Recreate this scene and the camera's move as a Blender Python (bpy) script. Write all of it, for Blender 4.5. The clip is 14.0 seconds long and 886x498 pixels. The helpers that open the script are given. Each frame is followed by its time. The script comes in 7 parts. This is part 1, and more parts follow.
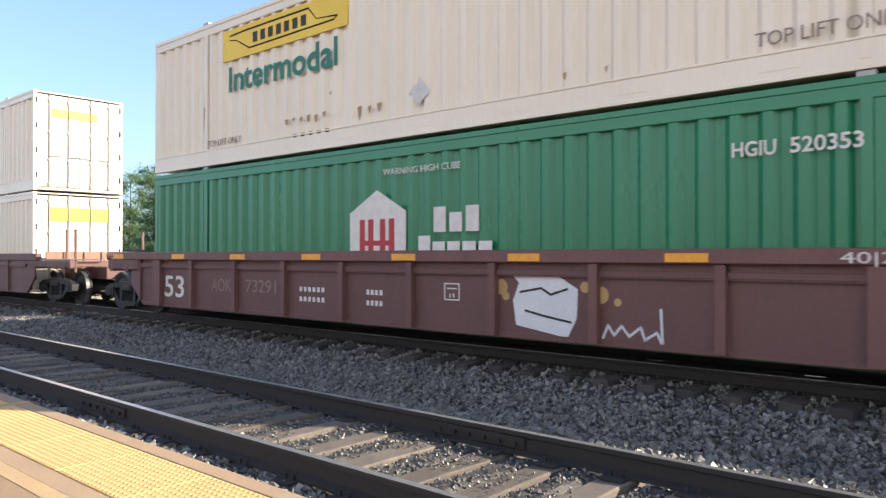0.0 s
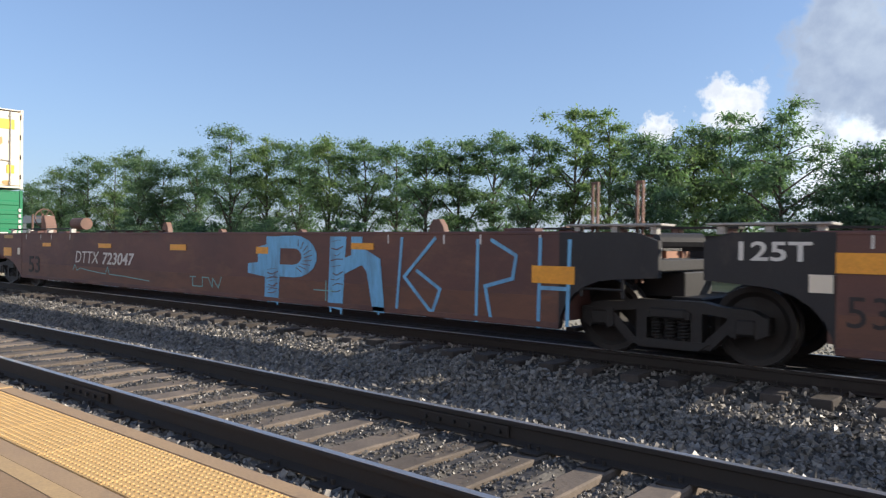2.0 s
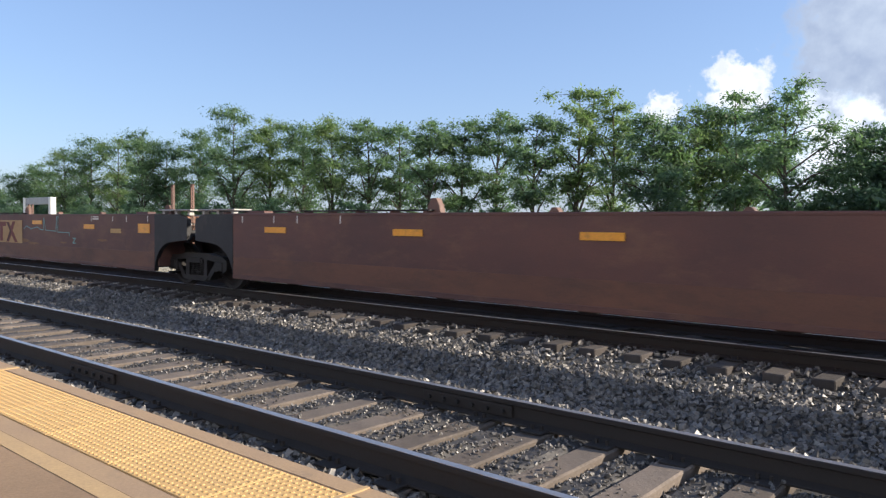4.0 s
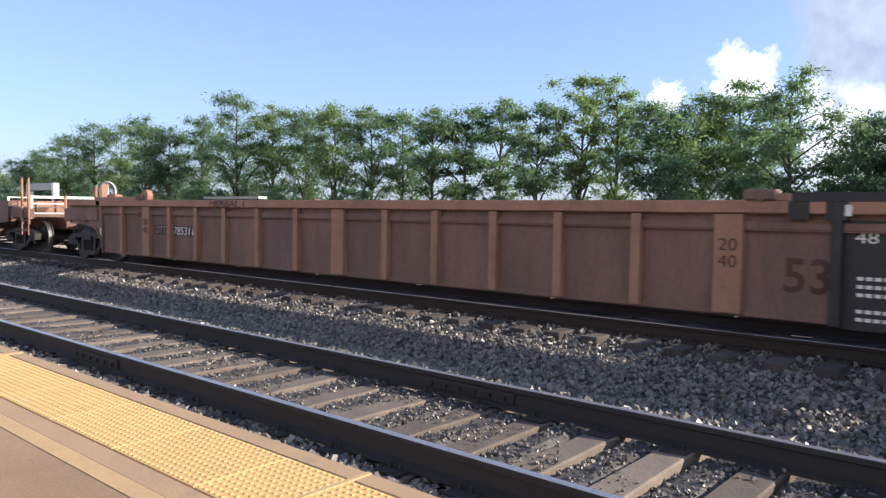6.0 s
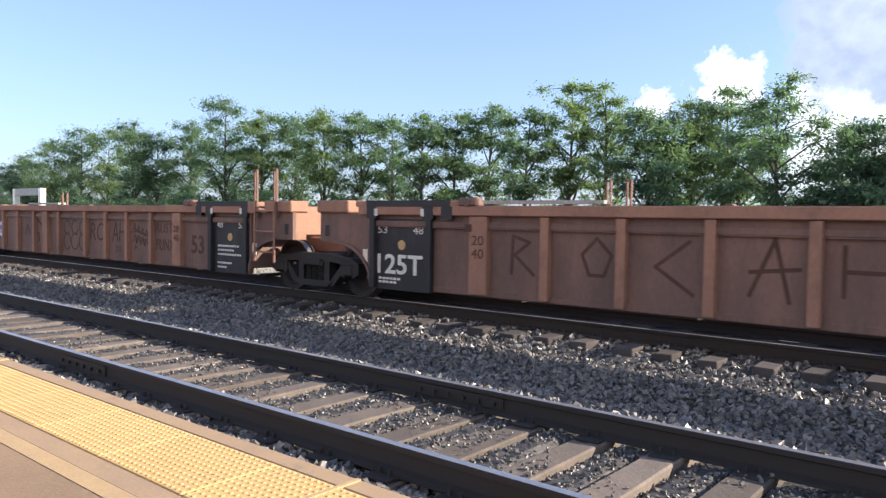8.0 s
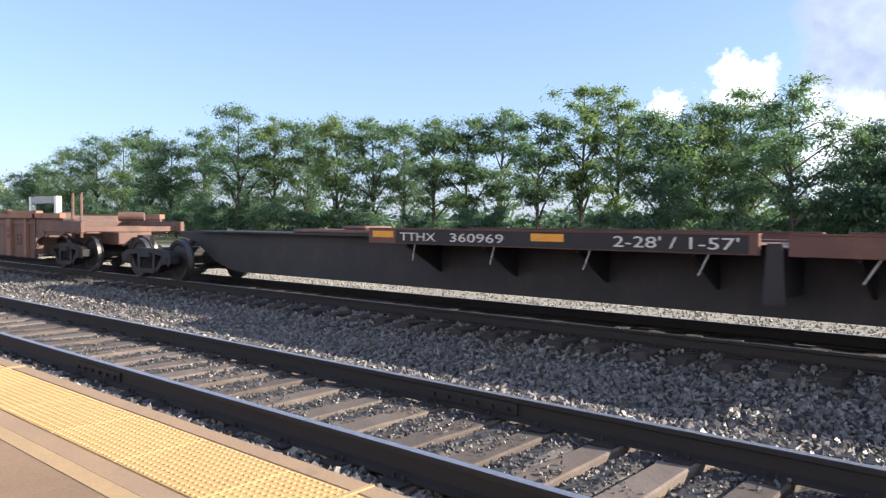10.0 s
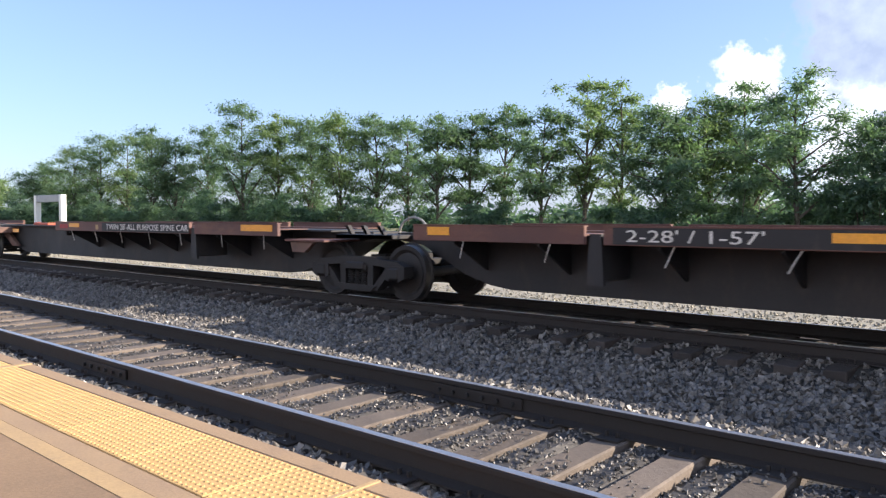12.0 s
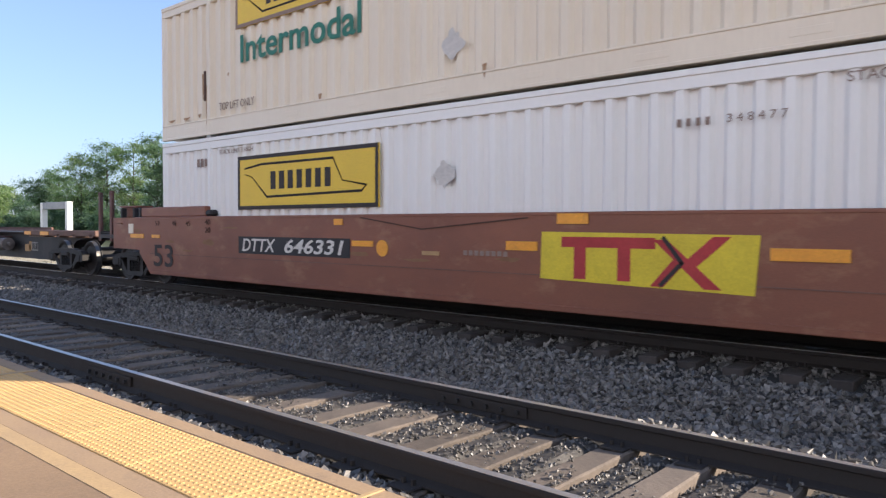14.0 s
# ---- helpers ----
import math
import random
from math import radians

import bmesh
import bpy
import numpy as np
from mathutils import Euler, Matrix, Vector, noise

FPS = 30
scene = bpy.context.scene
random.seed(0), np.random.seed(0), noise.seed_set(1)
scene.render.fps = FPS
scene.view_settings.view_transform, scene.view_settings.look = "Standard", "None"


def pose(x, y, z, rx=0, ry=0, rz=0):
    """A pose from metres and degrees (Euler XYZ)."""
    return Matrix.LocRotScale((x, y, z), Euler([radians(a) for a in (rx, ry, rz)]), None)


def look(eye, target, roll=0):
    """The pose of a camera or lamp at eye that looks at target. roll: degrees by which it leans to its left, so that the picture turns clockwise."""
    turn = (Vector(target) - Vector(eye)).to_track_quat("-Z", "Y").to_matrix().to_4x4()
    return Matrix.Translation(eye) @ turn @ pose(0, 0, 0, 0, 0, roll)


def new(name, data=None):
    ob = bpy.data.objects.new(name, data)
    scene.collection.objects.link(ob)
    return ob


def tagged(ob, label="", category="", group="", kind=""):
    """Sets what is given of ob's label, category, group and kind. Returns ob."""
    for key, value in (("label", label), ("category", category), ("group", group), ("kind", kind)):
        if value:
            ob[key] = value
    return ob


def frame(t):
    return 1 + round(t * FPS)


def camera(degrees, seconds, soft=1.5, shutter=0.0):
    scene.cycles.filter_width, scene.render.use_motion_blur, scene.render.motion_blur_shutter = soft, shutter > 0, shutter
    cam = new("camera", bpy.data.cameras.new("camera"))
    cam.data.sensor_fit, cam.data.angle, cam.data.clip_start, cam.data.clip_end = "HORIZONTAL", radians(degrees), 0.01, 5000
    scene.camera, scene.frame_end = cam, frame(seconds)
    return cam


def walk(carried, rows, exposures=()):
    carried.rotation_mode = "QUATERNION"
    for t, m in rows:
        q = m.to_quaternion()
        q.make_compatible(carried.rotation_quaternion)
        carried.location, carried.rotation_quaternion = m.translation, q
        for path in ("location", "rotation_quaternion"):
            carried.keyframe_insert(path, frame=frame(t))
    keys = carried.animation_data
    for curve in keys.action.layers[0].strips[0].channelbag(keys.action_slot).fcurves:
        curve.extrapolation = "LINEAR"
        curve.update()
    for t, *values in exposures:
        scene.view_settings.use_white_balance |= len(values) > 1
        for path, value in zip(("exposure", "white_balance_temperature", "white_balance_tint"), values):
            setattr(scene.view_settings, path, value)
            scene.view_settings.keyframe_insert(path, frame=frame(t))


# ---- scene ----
# ---- camera ----
EYE = (0.0, 0.0, 1.35)
cam = camera(61.55, 14.0, soft=1.3, shutter=0.06)
TURNS = [(0, 41.48, 0.47, 0.02), (0.5, 41.87, 0.41, 0.13), (1, 41.39, -0.41, -0.99), (1.5, 41.11, -0.11, -0.65), (2, 40.46, -0.44, -0.62), (2.5, 40.53, -1.34, -0.70), (3, 40.59, -1.80, -0.66), (5.5, 41.11, -2.12, -0.40), (6, 40.94, -2.87, -0.78), (6.5, 40.46, -3.07, -0.83), (7, 40.26, -2.76, -0.85), (7.5, 39.73, -2.47, -0.98), (8, 40.13, -2.43, -0.81), (8.5, 40.17, -2.40, -0.80), (11, 41.55, -2.00, -0.19), (11.5, 41.50, -2.36, -0.09), (12, 41.37, -2.39, -0.02), (12.5, 41.63, -2.46, 0.02), (13, 41.48, -2.27, -0.05), (13.5, 41.89, -2.02, -0.20), (14, 41.74, -1.78, -0.16)]
EXPOSURES = [(0, 1.3, 6050, 10), (0.5, 1.3, 6050, 10), (1, 0.66, 6050, 10), (1.5, 0.58, 6050, 10), (2, 0.55, 6050, 10), (3, 0.65, 6050, 10), (5.5, 0.75, 6050, 14), (6.5, 1.08, 6050, 14), (8.5, 1.1, 6050, 14), (11, 1.05, 6050, 14), (12.5, 1.05, 6050, 14), (13, 1.05, 6050, 14), (13.5, 0.98, 6050, 14), (14, 1.0, 6050, 14)]
walk(cam, [(t, pose(*EYE, 90 + p, r, y)) for t, y, p, r in TURNS], EXPOSURES)

# ---- light ----
SUN_DIR = Vector((1.80, 1.26, 1.0)).normalized()      # towards the sun
world = bpy.data.worlds.new("sky")
scene.world = world
world.use_nodes = True
wn, wl = world.node_tree.nodes, world.node_tree.links
wn.clear()
w_out = wn.new("ShaderNodeOutputWorld")
w_bg = wn.new("ShaderNodeBackground")
w_bg.inputs["Strength"].default_value = 0.12
sky = wn.new("ShaderNodeTexSky")
sky.sky_type = "NISHITA"
sky.sun_disc = False
sky.sun_elevation = math.asin(SUN_DIR.z)
sky.sun_rotation = math.atan2(SUN_DIR.x, SUN_DIR.y)
sky.altitude, sky.air_density, sky.dust_density, sky.ozone_density = 50, 1.0, 0.8, 3.0


def cloud(colour_in, way, size, colour, seed, rough=0.55, flat=1.0):
    """Lays one cumulus over the sky's colour, about the direction way, size in radians."""
    tc = wn.new("ShaderNodeTexCoord")
    sub = wn.new("ShaderNodeVectorMath"); sub.operation = "SUBTRACT"
    wl.new(tc.outputs["Generated"], sub.inputs[0])
    sub.inputs[1].default_value = Vector(way).normalized()
    mul = wn.new("ShaderNodeVectorMath"); mul.operation = "MULTIPLY"
    wl.new(sub.outputs[0], mul.inputs[0]); mul.inputs[1].default_value = (1, 1, flat)
    ln = wn.new("ShaderNodeVectorMath"); ln.operation = "LENGTH"
    wl.new(mul.outputs[0], ln.inputs[0])
    nz = wn.new("ShaderNodeTexNoise"); nz.noise_dimensions = "4D"
    nz.inputs["W"].default_value = seed
    nz.inputs["Scale"].default_value = 1.6 / size
    nz.inputs["Detail"].default_value = 7
    nz.inputs["Roughness"].default_value = rough
    wl.new(tc.outputs["Generated"], nz.inputs["Vector"])
    ma = wn.new("ShaderNodeMath"); ma.operation = "MULTIPLY_ADD"
    wl.new(nz.outputs["Fac"], ma.inputs[0]); ma.inputs[1].default_value = -size * 3.0
    wl.new(ln.outputs["Value"], ma.inputs[2])
    mr = wn.new("ShaderNodeMapRange"); mr.interpolation_type = "SMOOTHSTEP"
    wl.new(ma.outputs[0], mr.inputs["Value"])
    mr.inputs["From Min"].default_value = -size * 0.75; mr.inputs["From Max"].default_value = -size * 0.12
    mr.inputs["To Min"].default_value = 1; mr.inputs["To Max"].default_value = 0
    mx = wn.new("ShaderNodeMix"); mx.data_type = "RGBA"
    wl.new(mr.outputs[0], mx.inputs["Factor"]); wl.new(colour_in, mx.inputs["A"])
    sh = wn.new("ShaderNodeMix"); sh.data_type = "RGBA"
    sn = wn.new("ShaderNodeMapRange")
    wl.new(nz.outputs["Fac"], sn.inputs["Value"])
    sn.inputs["From Min"].default_value, sn.inputs["From Max"].default_value = 0.35, 0.65
    wl.new(sn.outputs[0], sh.inputs["Factor"])
    sh.inputs["A"].default_value = (colour[0] * 1.2, colour[1] * 1.18, colour[2] * 1.12, 1)
    sh.inputs["B"].default_value = (colour[0] * 0.86, colour[1] * 0.88, colour[2] * 0.92, 1)
    wl.new(sh.outputs["Result"], mx.inputs["B"])
    return mx.outputs["Result"]


# haze that pales the blue
haze = wn.new("ShaderNodeMix"); haze.data_type = "RGBA"
h_tc = wn.new("ShaderNodeTexCoord")
h_xyz = wn.new("ShaderNodeSeparateXYZ")
wl.new(h_tc.outputs["Generated"], h_xyz.inputs[0])
h_r = wn.new("ShaderNodeMapRange")          # thick at the horizon, thin overhead
wl.new(h_xyz.outputs["Z"], h_r.inputs["Value"])
h_r.inputs["From Min"].default_value, h_r.inputs["From Max"].default_value = 0.05, 0.6
h_r.inputs["To Min"].default_value, h_r.inputs["To Max"].default_value = 0.48, 0.08
wl.new(h_r.outputs[0], haze.inputs["Factor"])
haze.inputs["B"].default_value = (2.25, 2.72, 4.1, 1)
wl.new(sky.outputs[0], haze.inputs["A"])
sky_colour = haze.outputs["Result"]
# added fill light: unseen broken cumulus over the sky, closing up behind the platform
b_tc = wn.new("ShaderNodeTexCoord")
b_dot = wn.new("ShaderNodeVectorMath"); b_dot.operation = "DOT_PRODUCT"
wl.new(b_tc.outputs["Generated"], b_dot.inputs[0]); b_dot.inputs[1].default_value = Vector((-0.30, 0.55, 0.80)).normalized()
b_n = wn.new("ShaderNodeTexNoise")
b_n.inputs["Scale"].default_value, b_n.inputs["Detail"].default_value, b_n.inputs["Roughness"].default_value = 2.6, 7, 0.55
wl.new(b_tc.outputs["Generated"], b_n.inputs["Vector"])
b_add = wn.new("ShaderNodeMath"); b_add.operation = "MULTIPLY_ADD"
wl.new(b_dot.outputs["Value"], b_add.inputs[0]); b_add.inputs[1].default_value = -0.50
wl.new(b_n.outputs["Fac"], b_add.inputs[2])
b_r = wn.new("ShaderNodeMapRange"); b_r.interpolation_type = "SMOOTHSTEP"
wl.new(b_add.outputs[0], b_r.inputs["Value"])
b_r.inputs["From Min"].default_value, b_r.inputs["From Max"].default_value = 0.36, 0.62
b_mix = wn.new("ShaderNodeMix"); b_mix.data_type = "RGBA"
wl.new(b_r.outputs[0], b_mix.inputs["Factor"]); wl.new(sky_colour, b_mix.inputs["A"])
b_mix.inputs["B"].default_value = (6.4, 6.4, 6.5, 1)
sky_colour = b_mix.outputs["Result"]
sky_colour = cloud(sky_colour, (-0.20, 1.0, 0.105), 0.062, (5.6, 5.8, 6.0), 4.0, flat=0.8)
sky_colour = cloud(sky_colour, (-0.150, 1.0, 0.205), 0.040, (4.6, 4.8, 5.1), 3.0)
sky_colour = cloud(sky_colour, (-0.205, 1.0, 0.240), 0.060, (2.75, 3.15, 3.85), 1.0, flat=0.6)
sky_colour = cloud(sky_colour, (-0.350, 1.0, 0.185), 0.031, (5.6, 5.6, 5.6), 2.0)
sky_colour = cloud(sky_colour, (-0.455, 1.0, 0.165), 0.018, (5.2, 5.3, 5.4), 6.0)
wl.new(sky_colour, w_bg.inputs["Color"])
wl.new(w_bg.outputs[0], w_out.inputs["Surface"])

sun = new("sun", bpy.data.lights.new("sun", "SUN"))
sun.data.energy, sun.data.angle, sun.data.color = 5.8, radians(0.5), (1.0, 0.85, 0.64)
sun.matrix_world = look((60, 60, 40), Vector((60, 60, 40)) - SUN_DIR)


# ---- materials ----
def material(name, base, rough=0.7, metal=0.0, second=None, dirt=None, scale=3.0, fine=40.0, amount=0.5,
             dirt_amount=0.4, bump=0.15, streak=1.0, per="none", spread=0.0, grain=1.0):
    """A paint or mineral: base colour, a second tone at a large scale, dirt at another, fine relief.
    streak stretches the stains down the face; per 'object' or 'island' varies the brightness piece by piece."""
    m = bpy.data.materials.new(name)
    m.use_nodes = True
    n, l = m.node_tree.nodes, m.node_tree.links
    b = n["Principled BSDF"]
    tc = n.new("ShaderNodeTexCoord")
    mp = n.new("ShaderNodeMapping")
    mp.inputs["Scale"].default_value = (1, 1, 1 / streak)
    l.new(tc.outputs["Object"], mp.inputs["Vector"])

    def tex(s, detail=6, rough_=0.6):
        t = n.new("ShaderNodeTexNoise")
        t.inputs["Scale"].default_value, t.inputs["Detail"].default_value, t.inputs["Roughness"].default_value = s, detail, rough_
        l.new(mp.outputs[0], t.inputs["Vector"])
        return t

    def ramp(src, lo, hi):
        r = n.new("ShaderNodeMapRange")
        r.inputs["From Min"].default_value, r.inputs["From Max"].default_value = lo, hi
        l.new(src, r.inputs["Value"])
        return r.outputs[0]

    def mix(a, c2, fac, mode="MIX"):
        x = n.new("ShaderNodeMix")
        x.data_type, x.blend_type = "RGBA", mode
        if isinstance(a, tuple):
            x.inputs["A"].default_value = (*a, 1)
        else:
            l.new(a, x.inputs["A"])
        if isinstance(c2, tuple):
            x.inputs["B"].default_value = (*c2, 1)
        else:
            l.new(c2, x.inputs["B"])
        if isinstance(fac, float):
            x.inputs["Factor"].default_value = fac
        else:
            l.new(fac, x.inputs["Factor"])
        return x.outputs["Result"]

    big, small = tex(scale), tex(fine, 4, 0.7)
    col = mix(base, second or tuple(c * 0.7 for c in base), ramp(big.outputs["Fac"], 0.5 - 0.25, 0.5 + 0.3 / max(amount, 0.05) * 0.5))
    if dirt:
        d = tex(scale * 2.3, 8, 0.7)
        k = ramp(d.outputs["Fac"], 0.75 - dirt_amount * 0.5, 0.8)
        col = mix(col, dirt, k)
    g = n.new("ShaderNodeMapRange")
    l.new(small.outputs["Fac"], g.inputs["Value"])
    g.inputs["From Min"].default_value, g.inputs["From Max"].default_value = 0.25, 0.75
    g.inputs["To Min"].default_value, g.inputs["To Max"].default_value = 1 - 0.18 * grain, 1 + 0.15 * grain
    gm = n.new("ShaderNodeVectorMath"); gm.operation = "SCALE"
    l.new(col, gm.inputs[0]); l.new(g.outputs[0], gm.inputs["Scale"])
    col = gm.outputs[0]
    if per != "none":
        src = n.new("ShaderNodeObjectInfo").outputs["Random"] if per == "object" else n.new("ShaderNodeNewGeometry").outputs["Random Per Island"]
        pr = n.new("ShaderNodeMapRange")
        l.new(src, pr.inputs["Value"])
        pr.inputs["To Min"].default_value, pr.inputs["To Max"].default_value = 1 - spread, 1 + spread
        pm = n.new("ShaderNodeVectorMath"); pm.operation = "SCALE"
        l.new(col, pm.inputs[0]); l.new(pr.outputs[0], pm.inputs["Scale"])
        col = pm.outputs[0]
    l.new(col, b.inputs["Base Color"])
    rr = n.new("ShaderNodeMapRange")
    l.new(big.outputs["Fac"], rr.inputs["Value"])
    rr.inputs["To Min"].default_value, rr.inputs["To Max"].default_value = max(0.05, rough - 0.12), min(1, rough + 0.12)
    l.new(rr.outputs[0], b.inputs["Roughness"])
    b.inputs["Metallic"].default_value = metal
    if bump:
        bp = n.new("ShaderNodeBump")
        bp.inputs["Strength"].default_value, bp.inputs["Distance"].default_value = bump, 0.01
        l.new(small.outputs["Fac"], bp.inputs["Height"])
        l.new(bp.outputs[0], b.inputs["Normal"])
    return m


